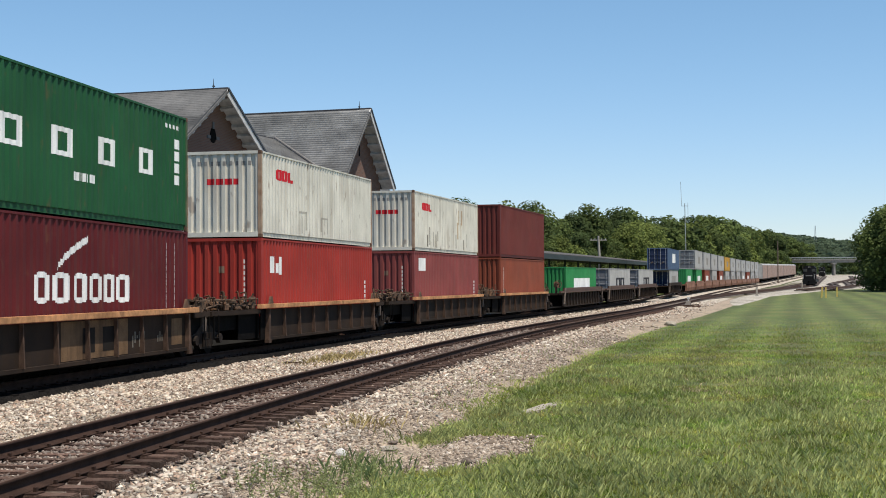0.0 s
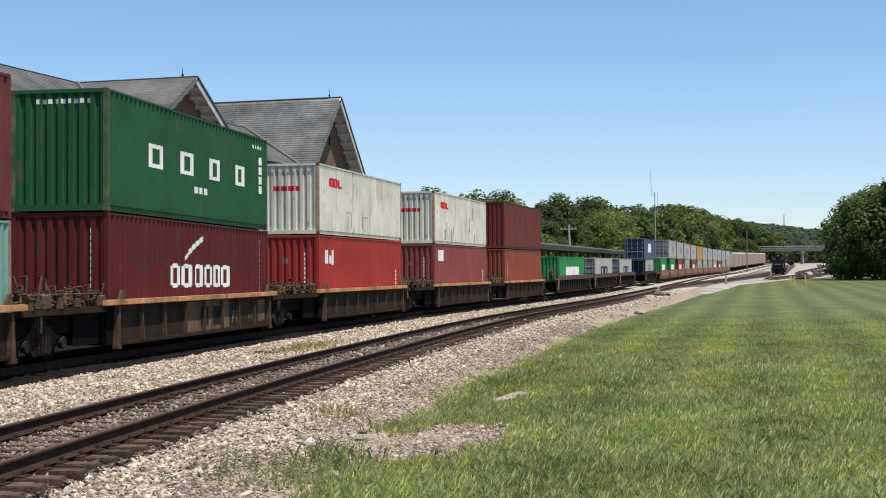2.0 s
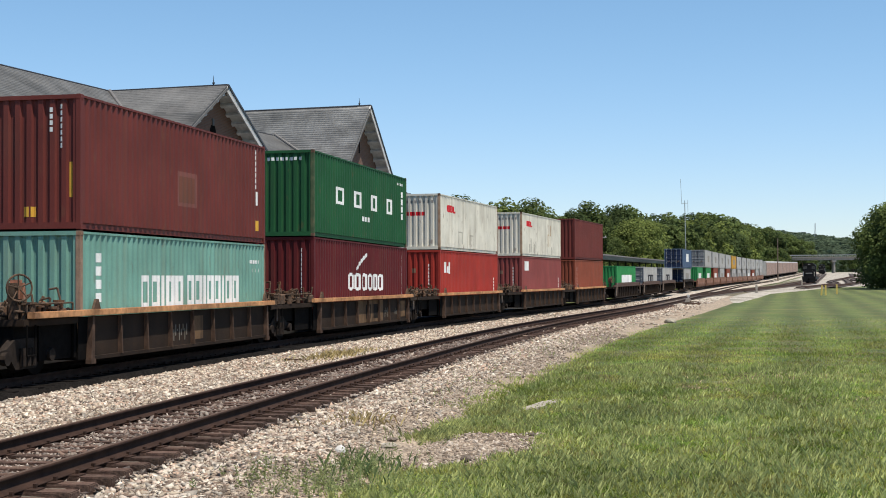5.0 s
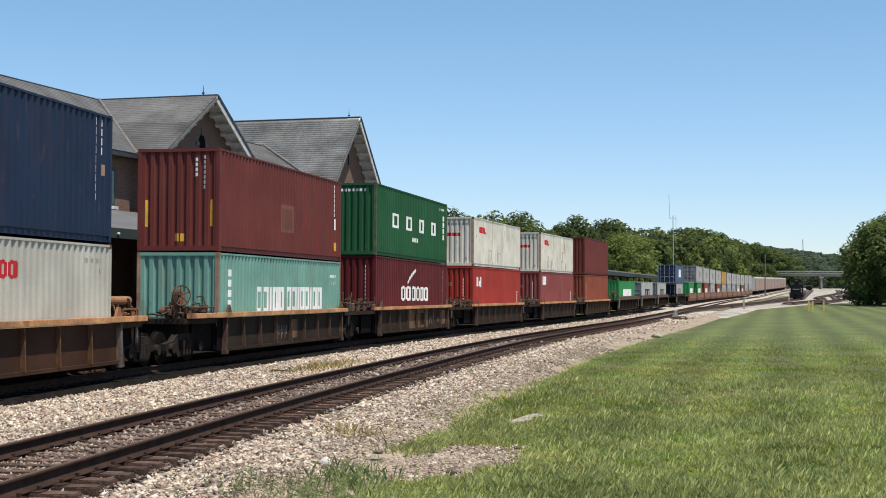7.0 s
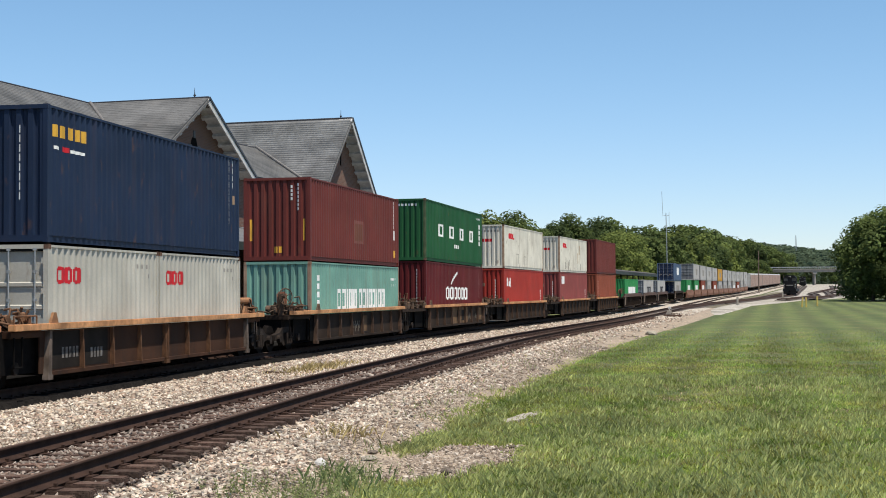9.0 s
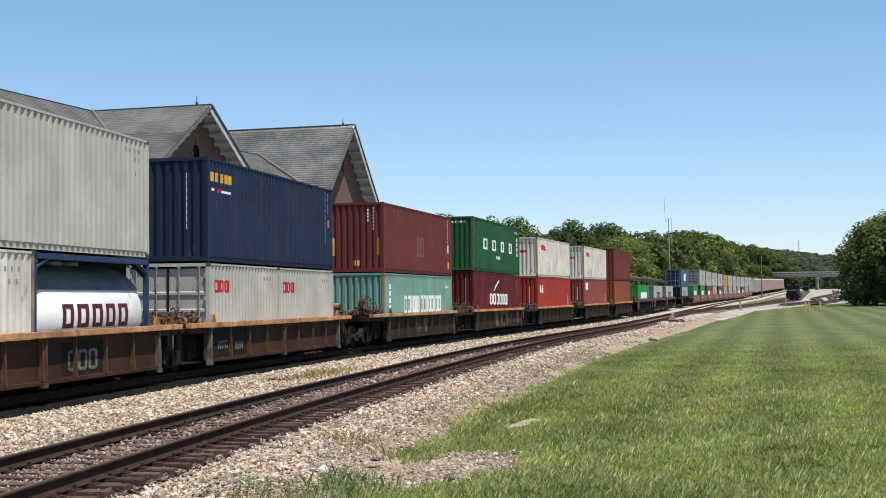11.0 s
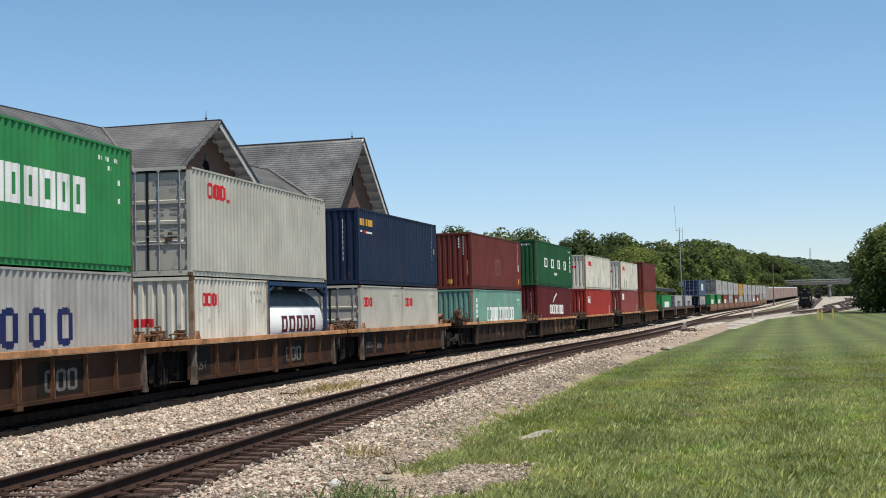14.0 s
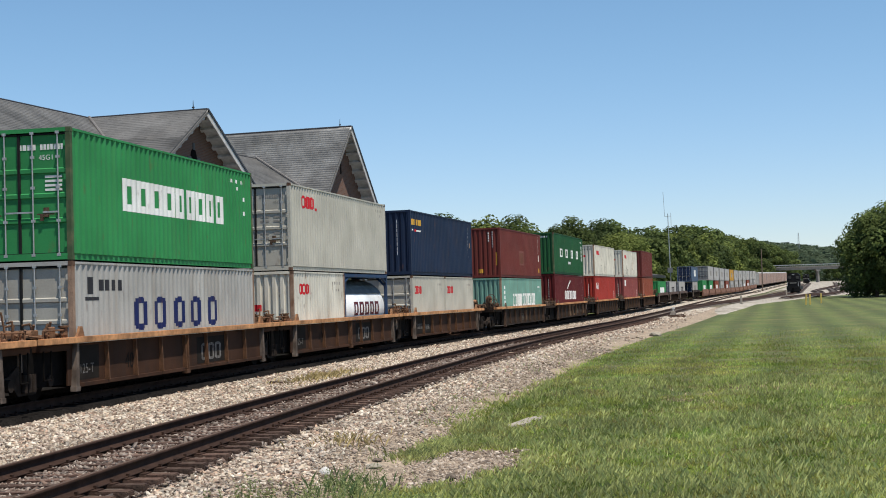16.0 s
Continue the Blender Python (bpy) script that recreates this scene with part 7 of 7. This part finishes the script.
def build_woods():
    shapes = ((11, 3.6, 17, 1.0), (12, 3.0, 15, 0.9), (13, 4.2, 19, 1.1), (14, 2.2, 12, 0.75))
    kinds = [tree_meshes(k, 12, w, int(5200 * n), 0.215, lobes) for k, w, lobes, n in shapes] + [tree_meshes(k + 40, 12, w, int(2000 * n), 0.36, lobes) for k, w, lobes, n in shapes]
    leaves = [("leaf", "broad green tree in the belt of woods behind the tracks"), ("leaf_dark", "dark green tree in the belt of woods behind the tracks"), ("leaf_light", "fresh yellow-green tree in the belt of woods behind the tracks")]
    protos = {}
    r = random.Random(21)

    def plant(x, y, z, height, kind, leaf):
        kind += 4 if y > 330 else 0
        key = (kind, leaf)
        m = Matrix.Translation((x, y, z)) @ pose(0, 0, 0, 0, 0, r.uniform(0, 360))
        k = height / 12
        if key not in protos:
            t = tree_thing(kinds[kind], M[leaves[leaf][0]], leaves[leaf][1], "trees of the woods")
            t.scale = (k, k, k)
            protos[key] = t
            t.matrix_basis = m @ Matrix.Diagonal((k, k, k, 1))
        else:
            t = copy_thing(protos[key], Matrix.Identity(4))
            t.matrix_basis = m @ Matrix.Diagonal((k * r.uniform(0.95, 1.15), k * r.uniform(0.95, 1.15), k, 1))
        return t

    line = np.arange(60, 1000, 1.0)

    def crown(bearing, climb, off, kind, leaf):
        """A tree that stands out of the belt: its bearing and the slope up to its top, as seen from the field."""
        xs, ys, zs, _ = on_line(line, off)
        k = int(np.argmin(np.abs(xs / ys - bearing)))
        ground = float(zs[k]) - 0.4 + float(bank(off, ys[k]))
        plant(float(xs[k]), float(ys[k]), ground, EYE + climb * float(ys[k]) - ground, kind, leaf)

    for row in ((-0.158, 0.0655, -24, 1, 1), (-0.146, 0.0600, -29, 0, 0), (-0.1338, 0.0590, -27, 3, 0), (-0.1226, 0.0622, -24, 3, 2), (-0.1120, 0.0575, -27, 3, 0), (-0.1030, 0.0620, -25, 1, 0), (-0.0930, 0.0545, -28, 3, 0),
                (-0.0830, 0.0478, -26, 1, 0), (-0.0735, 0.0535, -25, 3, 1), (-0.0640, 0.0590, -24, 1, 0), (-0.0545, 0.0520, -28, 3, 1), (-0.0400, 0.0562, -25, 0, 1), (-0.0310, 0.0535, -27, 1, 0), (-0.0220, 0.0470, -24, 1, 0), (-0.0268, 0.0440, -18, 2, 2),
                (-0.0120, 0.0480, -27, 0, 1), (-0.0060, 0.0488, -25, 0, 0), (0.0060, 0.0480, -27, 0, 1), (0.0080, 0.0440, -21, 2, 2), (0.0167, 0.0488, -26, 2, 0), (0.0228, 0.0480, -24, 0, 1), (0.0289, 0.0482, -25, 2, 0), (0.0360, 0.0432, -26, 0, 1),
                (0.0430, 0.0394, -24, 2, 0), (0.0500, 0.0385, -25, 0, 2), (0.0571, 0.0374, -23, 2, 0), (0.0640, 0.0350, -24, 0, 1)):
        crown(*row)
    tops = ((140, 10.4), (164, 11.2), (191, 12.6), (213, 14.2), (231, 13.0), (271, 17.0), (319, 19.0), (371, 19.4), (438, 23.0), (527, 26.5), (652, 28), (760, 30), (900, 30))
    s = 150.0
    while s < 660:
        for row, off in enumerate((-19, -25)):
            o = off + r.uniform(-2.5, 2.5)
            ss = s + r.uniform(-3, 3)
            if ss < (160, 180)[row]:
                continue
            x, y, z, _ = on_line(ss, o)
            ground = float(z) - 0.4 + bank(o, y)
            top = np.interp(ss, *zip(*tops)) - (r.choice((3.0, 4.5, 6.0)) if row == 0 else r.choice((1.8, 2.8, 4.0)))
            leaf = r.choice((0, 0, 1, 2)) if row == 0 else r.choice((0, 1, 1))
            plant(x, y, ground, max(6.0, top - ground), r.randrange(4), leaf)
        s += 5.0 + s * 0.013
    # the far end of the belt, on the rising ground beside and beyond the bridge
    for k in range(30):
        az = 0.040 + 0.050 * (k + r.uniform(0, 1)) / 30
        y = r.uniform(850, 960)
        plant(az * y, y, 8 + r.uniform(0, 3), 2 + y * np.interp(az, (0.036, 0.05, 0.065, 0.08, 0.09), (0.043, 0.038, 0.034, 0.030, 0.025)) - 9 + r.uniform(-3, 1), r.randrange(4), r.choice((0, 1)))
    for k in range(9):
        x, y, z, _ = on_line(690 + 13 * k, -9.5 - r.uniform(0, 5))
        plant(float(x), float(y), float(z) - 0.5, r.uniform(11, 16), r.randrange(3), r.choice((0, 2, 1)))
    # low trees past the bridge
    for k in range(22):
        plant(70 + 4.4 * k + r.uniform(-1, 1), r.uniform(870, 930), float(rise(900)) - 0.5, r.uniform(7, 11.5), r.randrange(4), r.choice((0, 1, 1)))
    # the dense clump by the field on the other side
    big = [tree_meshes(31, 16, 5.5, 12000, 0.27, 36, 0.0), tree_meshes(32, 16, 5.0, 12000, 0.27, 34, 0.0)]
    for j, (x, y, h) in enumerate(((32.6, 232, 14.0), (38.5, 228, 18.5), (36.5, 243, 16.5), (45, 236, 19), (52, 232, 20), (44, 250, 19), (33.5, 250, 13.5), (35.0, 226, 9.0), (60, 236, 20))):
        t = tree_thing(big[j % 2], M["leaf"], "dense broadleaf tree beside the grass field", "trees by the field")
        k = h / 16
        t.matrix_basis = Matrix.Translation((x + 1.6, y, rise(y) - 0.6)) @ pose(0, 0, 0, 0, 0, 77 * j) @ Matrix.Diagonal((k, k, k, 1))
    # undergrowth along the foot of the woods
    n = 9000
    ss = rng.uniform(130, 480, n)
    off = rng.normal(-16.5, 1.2, n)
    x, y, z, _ = on_line(ss, off)
    h = rng.uniform(0.2, 3.2, n) * (0.6 + 0.4 * np.sin(ss * 0.21) * np.sin(ss * 0.07 + 1))
    p = np.stack([x, y, z - 0.4 + np.abs(h)], -1)
    u = rng.standard_normal((n, 3)) * 0.4
    w = rng.standard_normal((n, 3)) * 0.4
    v = np.stack([p - u, p - w, p + u, p + w], 1)
    tagged(part("undergrowth", fast_mesh("undergrowth", v.reshape(-1, 3), np.arange(n * 4).reshape(-1, 4)), M["leaf_dark"]), "tangled green undergrowth at the foot of the woods", "bushes", kind="stuff")


def build_hills():
    """Wooded hills far beyond the yard."""
    xs, ys = np.linspace(-250, 420, 90), np.linspace(1050, 1900, 40)
    rows = np.zeros((len(ys), len(xs), 3))
    for i, y in enumerate(ys):
        a = np.clip((y - 1050) / 250, 0, 1)
        hgt = (29 + 6 * np.sin(xs / 95 + 0.6) + 4 * np.sin(xs / 37)) * a ** 0.7 + 4
        rows[i, :, 0], rows[i, :, 1] = xs, y
        rows[i, :, 2] = hgt + 3.0 * soft_noise(xs, np.full_like(xs, y), 0.03, 2.0)
    tagged(part("far_hill", grid_mesh("far_hill", rows), M["woods_far"]), "distant wooded green hill behind the bridge", "hill", kind="structure")
    n = 22000
    x = rng.uniform(-60, 260, n)
    y = 1050 + 300 * rng.uniform(0, 1, n) ** 1.3
    a = np.clip((y - 1050) / 250, 0, 1)
    z = (29 + 6 * np.sin(x / 95 + 0.6) + 4 * np.sin(x / 37)) * a ** 0.7 + 4 + rng.uniform(0, 4, n)
    p = np.stack([x, y, z], -1)
    u, w = rng.standard_normal((n, 3)) * (1.5, 1.5, 0.6), rng.standard_normal((n, 3)) * (1.5, 1.5, 0.6)
    tagged(part("hill_trees", fast_mesh("hill_trees", np.stack([p - u, p - w, p + u, p + w], 1).reshape(-1, 3), np.arange(n * 4).reshape(-1, 4)), M["woods_far"]), "crowns of distant woodland on the hill", "woods", kind="stuff")


def spline(points, step=4.0):
    p = np.array(points, float)
    t = np.concatenate([[0], np.cumsum(np.hypot(*np.diff(p, axis=0).T))])
    tt = np.arange(0, t[-1], step)
    out = []
    for k in (0, 1):
        m = np.gradient(p[:, k], t)
        i = np.clip(np.searchsorted(t, tt, side="right") - 1, 0, len(t) - 2)
        h = t[i + 1] - t[i]
        a = (tt - t[i]) / h
        out.append((2 * a ** 3 - 3 * a ** 2 + 1) * p[i, k] + (a ** 3 - 2 * a ** 2 + a) * h * m[i] + (-2 * a ** 3 + 3 * a ** 2) * p[i + 1, k] + (a ** 3 - a ** 2) * h * m[i + 1])
    return np.stack(out, -1)


def ribbon(name, q, offsets, heights, material, parent=None, label=""):
    d = np.gradient(q, axis=0)
    d /= np.linalg.norm(d, axis=1)[:, None]
    nrm = np.stack([d[:, 1], -d[:, 0]], -1)
    rows = np.zeros((len(q), len(offsets), 3))
    for j, (o, z) in enumerate(zip(offsets, heights)):
        rows[:, j, :2] = q + nrm * o
        rows[:, j, 2] = rise(q[:, 1]) + z
    return part(name, grid_mesh(name, rows), material, parent, label)


def build_yard():
    ys = np.array([120, 140, 160, 185, 200, 218, 232, 247, 263, 290, 330, 400, 480, 560, 640, 700, 850, 1000], float)
    left = center_x(np.minimum(ys, 700)) + 8.0
    right = np.interp(ys, (120, 140, 185, 200, 218, 247, 263, 330, 480, 640, 700, 1000), (4.6, 6.3, 11.4, 14.6, 18.8, 24.8, 30, 50, 75, 100, 112, 160)) + 0.7
    rows = np.zeros((len(ys), 6, 3))
    for j, k in enumerate(np.linspace(0, 1, 6)):
        rows[:, j, 0], rows[:, j, 1] = left + (right - left) * k, ys
        rows[:, j, 2] = rise(ys) + (-0.52 if j in (0, 5) else -0.36) - 0.25 * np.clip((150 - ys) / 30, 0, 1)
    tagged(part("yard_ballast", grid_mesh("yard_ballast", rows), M["yard"]), "pale gravel of the freight yard", "ballast", kind="structure")
    q = spline([(3.5, 165), (9.5, 215), (16, 262), (24, 320), (31, 385), (39, 450)], 4.0)
    tagged(ribbon("weedy_strip", q, (-3.4, -2.2, 2.2, 3.6), (-0.42, -0.3, -0.3, -0.42), M["weedy"]), "brown weedy ground between the yard tracks", "ground", kind="structure")
    lanes = ([(0.7, 134), (2.1, 149), (5.0, 172), (10.2, 207), (19.6, 265), (29.9, 330), (40, 420), (50, 510), (60, 600), (73, 720)],
             [(20, 235), (30, 290), (37, 340), (41, 390), (50, 450), (62, 520), (72, 600), (85, 715)],
             [(26, 250), (36, 305), (42, 355), (48, 410), (54, 470), (65, 540), (79, 620), (94, 720)],
             [(33, 285), (41, 335), (50, 390), (53, 440), (63, 500), (75, 570), (86, 640), (99, 730)],
             [(8, 190), (17, 250), (24, 310), (31, 370), (39, 440), (53, 560), (68, 700)])
    for k, pts in enumerate(lanes):
        q = spline(pts, 3.0)
        t = thing("yard_track_%d" % (k + 1), "rusty yard track curving away across pale gravel", "railway track", kind="structure")
        ribbon("tie_bed", q, (-1.15, -1.1, 1.1, 1.15), (-0.32, -0.2, -0.2, -0.32), M["yard_tie"], t)
        for s in (-0.753, 0.753):
            ribbon("rail", q, (s - 0.05, s - 0.04, s + 0.04, s + 0.05), (-0.21, 0.0, 0.0, -0.21), M["rail_side"], t)


def build_bridge():
    t = thing("road_bridge", "pale grey concrete road bridge with a railing over the tracks", "bridge")
    y, z = 800.0, 11.8
    part("deck", boxes((50, 175, y - 5, y + 5, z + 1.5, z + 1.9), bevel=0.05), M["concrete"], t)
    for k in (-4, -1.3, 1.3, 4):
        part("girder", boxes((50, 175, y + k - 0.3, y + k + 0.3, z + 0.1, z + 1.5)), M["concrete"], t)
    for k in (-5, 4.8):
        rail = part("railing", boxes((50, 175, y + k, y + k + 0.15, z + 2.85, z + 3.05)), M["galvanized"], t, "thin metal railing")
        bar = boxes((-0.07, 0.07, y + k, y + k + 0.12, z + 1.9, z + 2.86))
        me = bpy.data.meshes.new("baluster")
        bar.to_mesh(me)
        bar.free()
        me.materials.append(M["galvanized"])
        for i in range(62):
            ob = part("baluster", me, None, rail)
            ob.matrix_basis = pose(51 + 2.0 * i, 0, 0)
    for x in (86.0, 126.0):
        part("pier_cap", boxes((x - 1.1, x + 1.1, y - 4.6, y + 4.6, z - 0.9, z + 0.1)), M["concrete"], t)
        for k in (-3.6, 0, 3.6):
            part("column", rod(bmesh.new(), (x, y + k, 4.0), (x, y + k, z - 0.85), 0.62, 12), M["concrete"], t)


def build_locomotive():
    t = thing("locomotive", "black diesel locomotive standing nose-on in the yard", "locomotive")
    t.matrix_basis = pose(29.9, 330, float(rise(330)), 0, 0, -7.5)
    k = M["loco_black"]
    part("frame", boxes((-1.5, 1.5, 0, 20.5, 0.75, 1.45), bevel=0.04), k, t)
    bm = bmesh.new()
    prism(bm, [(-0.95, 1.45), (0.95, 1.45), (0.95, 2.7), (0.6, 2.95), (-0.6, 2.95), (-0.95, 2.7)], 1, 0.9, 3.0)
    part("nose", bm, k, t)
    bm = bmesh.new()
    prism(bm, [(-1.5, 1.45), (1.5, 1.45), (1.5, 3.9), (0.9, 4.55), (-0.9, 4.55), (-1.5, 3.9)], 1, 3.0, 5.6)
    cab = part("cab", bm, k, t)
    for x in (-0.95, 0.95):
        part("windscreen", boxes((x - 0.42, x + 0.42, 2.96, 2.99, 3.15, 3.8)), M["glass_dark"], cab)
    bm = bmesh.new()
    prism(bm, [(-1.0, 1.45), (1.0, 1.45), (1.0, 4.2), (0.7, 4.5), (-0.7, 4.5), (-1.0, 4.2)], 1, 5.6, 19.5)
    part("hood", bm, k, t)
    bm = bmesh.new()
    prism(bm, [(-1.45, 0.2), (1.45, 0.2), (1.45, 0.75), (-1.45, 0.75)], 1, -0.25, 0.05)
    part("pilot", bm, k, t)
    for x in (-0.13, 0.13):
        bm = rod(bmesh.new(), (x, 2.9, 4.2), (x, 3.01, 4.2), 0.09, 10)
        part("headlight", bm, M["trim_white"], t)
    part("coupler", boxes((-0.2, 0.2, -0.8, -0.2, 0.7, 1.0), bevel=0.05), M["steel_dark"], t)
    for x in (-1.25, 1.25):
        bm = rod(bmesh.new(), (x, 0.1, 1.45), (x, 0.1, 2.45), 0.03, 6)
        rod(bm, (x, 0.1, 2.45), (x, 3.0, 2.45), 0.03, 6)
        part("handrail", bm, M["mark_white"], t, "pale handrail")
    part("number_board", boxes((-0.75, 0.75, 0.86, 0.9, 2.1, 2.3)), M["mark_grey"], t, "pale bar on the nose")
    for y in (4.0, 16.5):
        b = part("bogie", boxes((-1.2, 1.2, y - 2, y + 2, 0.3, 0.8), bevel=0.04), M["steel_dark"], t)
        for j in (-1.6, 0, 1.6):
            part("wheelset", rod(bmesh.new(), (-0.8, y + j, 0.5), (0.8, y + j, 0.5), 0.5, 16), M["steel_dark"], b)
    copy_thing(t, pose(68.6, 690, float(rise(690)), 0, 0, -7.5))


def pole(name, label, x, y, height, r0, r1, material, arm=0.0, lean=(0, 0)):
    t = thing(name, label, "pole")
    t.matrix_basis = Matrix.Translation((x, y, float(rise(y)) - 0.45))
    part("shaft", rod(bmesh.new(), (0, 0, 0), (lean[0], lean[1], height), r0, 10, r1), material, t)
    if arm:
        part("crossarm", boxes((lean[0] - arm, lean[0] + arm, -0.06, 0.06, height - 0.7, height - 0.55)), material, t)
        for k in (-0.85, -0.4, 0.4, 0.85):
            part("insulator", rod(bmesh.new(), (lean[0] + k * arm, 0, height - 0.56), (lean[0] + k * arm, 0, height - 0.38), 0.05, 6), M["trim_white"], t)
    return t


def build_poles():
    pole("utility_pole", "weathered pale timber pole with a crossarm behind the shed", -10.9, 200, 8.6, 0.32, 0.14, M["wood_pale"], 1.2, (-0.35, 0))
    pole("utility_pole", "tall dark timber utility pole beside the tracks", 29.9, 430, 13.0, 0.2, 0.14, M["wood_pole"])
    m = thing("radio_mast", "thin grey radio mast with whip aerials behind the train", "mast")
    m.matrix_basis = Matrix.Translation((1.5, 300, 0.3))
    part("mast_tube", rod(bmesh.new(), (0.3, 0, 0), (0.1, 0, 18.3), 0.14, 8, 0.08), M["galvanized"], m)
    for a, b, r in (((-0.55, 0, 17.6), (-0.75, 0, 22.9), 0.04), ((0.75, 0, 15.6), (0.75, 0, 18.4), 0.05), ((-0.55, 0, 17.7), (0.75, 0, 17.7), 0.04)):
        part("aerial", rod(bmesh.new(), a, b, r, 6), M["galvanized"], m)
    part("equipment_box", boxes((-0.35, 0.75, -0.3, 0.3, 5.6, 6.7), bevel=0.03), M["grey_shaded"], m)
    lt = thing("lattice_tower", "distant steel lattice tower on the hill", "tower")
    lt.matrix_basis = Matrix.Translation((119.2, 1250, 24))
    for x, y in ((-1.1, -1.1), (1.1, -1.1), (-1.1, 1.1), (1.1, 1.1)):
        part("leg", rod(bmesh.new(), (x, y, 0), (x * 0.2, y * 0.2, 26), 0.14, 6), M["galvanized"], lt)
    for i in range(8):
        w = 1.1 * (1 - 0.8 * i / 8)
        part("brace", boxes((-w, w, -w, -w + 0.15, i * 3.2, i * 3.2 + 0.2)), M["galvanized"], lt)
    for x, y in ((17.62, 173), (19.8, 181)):
        t = thing("marker_post", "yellow marker post standing in the grass", "post", "yellow marker posts")
        t.matrix_basis = Matrix.Translation((x, y, float(rise(y)) - 0.5))
        part("shaft", boxes((-0.1, 0.1, -0.08, 0.08, 0, 1.2), bevel=0.02), M["yellow"], t)
        part("cap", boxes((-0.11, 0.11, -0.09, 0.09, 1.2, 1.28), bevel=0.02), M["yellow"], t)
    t = copy_thing(t, Matrix.Translation((17.15, 173.5, float(rise(173)) - 0.5)) @ pose(0, 0, 0, 0, 5, 0))
    for x, y, h in ((10.22, 187, 1.15), (22.5, 262, 1.4)):
        t = thing("white_post", "short pale weathered post beside the yard track", "post", "pale posts")
        t.matrix_basis = Matrix.Translation((x, y, float(rise(y)) - 0.4))
        part("shaft", boxes((-0.13, 0.13, -0.1, 0.1, 0, h), bevel=0.02), M["wood_pale"], t)
        part("foot", boxes((-0.25, 0.25, -0.2, 0.2, 0, 0.12), bevel=0.02), M["concrete"], t)
    # switch stand
    t = thing("switch_stand", "low grey switch stand on dark timbers beside the siding", "switch stand")
    t.matrix_basis = Matrix.Translation((0.85, 117, float(rise(117)) - 0.36))
    for y in (-0.35, 0.35):
        part("timber", boxes((-0.95, 0.95, y - 0.15, y + 0.15, 0, 0.17), bevel=0.012), M["tie"], t)
    part("base_plate", boxes((-0.5, 0.45, -0.4, 0.4, 0.17, 0.21), bevel=0.01), M["gear_dark"], t)
    bm = bmesh.new()
    prism(bm, [(-0.32, 0.21), (0.22, 0.21), (0.14, 0.55), (-0.2, 0.55)], 1, -0.25, 0.25)
    bmesh.ops.bevel(bm, geom=bm.edges[:], offset=0.02, segments=2, affect="EDGES")
    part("housing", bm, M["wood_pale"], t, "sun-bleached grey housing")
    part("spindle", rod(bmesh.new(), (-0.03, 0, 0.5), (-0.03, 0, 0.78), 0.05, 8), M["galvanized"], t)
    part("target", boxes((-0.15, 0.12, -0.03, 0.03, 0.68, 0.86), bevel=0.02), M["trim_white"], t, "small pale target plate")
    bm = rod(bmesh.new(), (0.1, -0.3, 0.3), (0.75, -0.34, 0.24), 0.03, 8)
    bmesh.ops.create_uvsphere(bm, u_segments=10, v_segments=6, radius=0.07, matrix=Matrix.Translation((0.78, -0.34, 0.24)))
    part("throw_lever", bm, M["gear_dark"], t, "weighted throw lever")


build_woods()
build_hills()
build_yard()
build_bridge()
build_locomotive()
build_poles()


def motions():
    """The train rolls away along the main track; the wheels of its bogies turn."""
    for ob, s, z, tilt in MOVERS:
        walk(ob, [(t, line_pose(s + travel(t), 0, z) @ pose(0, 0, 0, tilt)) for t in range(0, 17, 2)])
    steps = [0.11 * k for k in range(146)] + [16.0]
    for w, y in WHEELS:
        walk(w, [(t, pose(0, y, WHEEL_R, -math.degrees(travel(t) / WHEEL_R))) for t in steps])


motions()
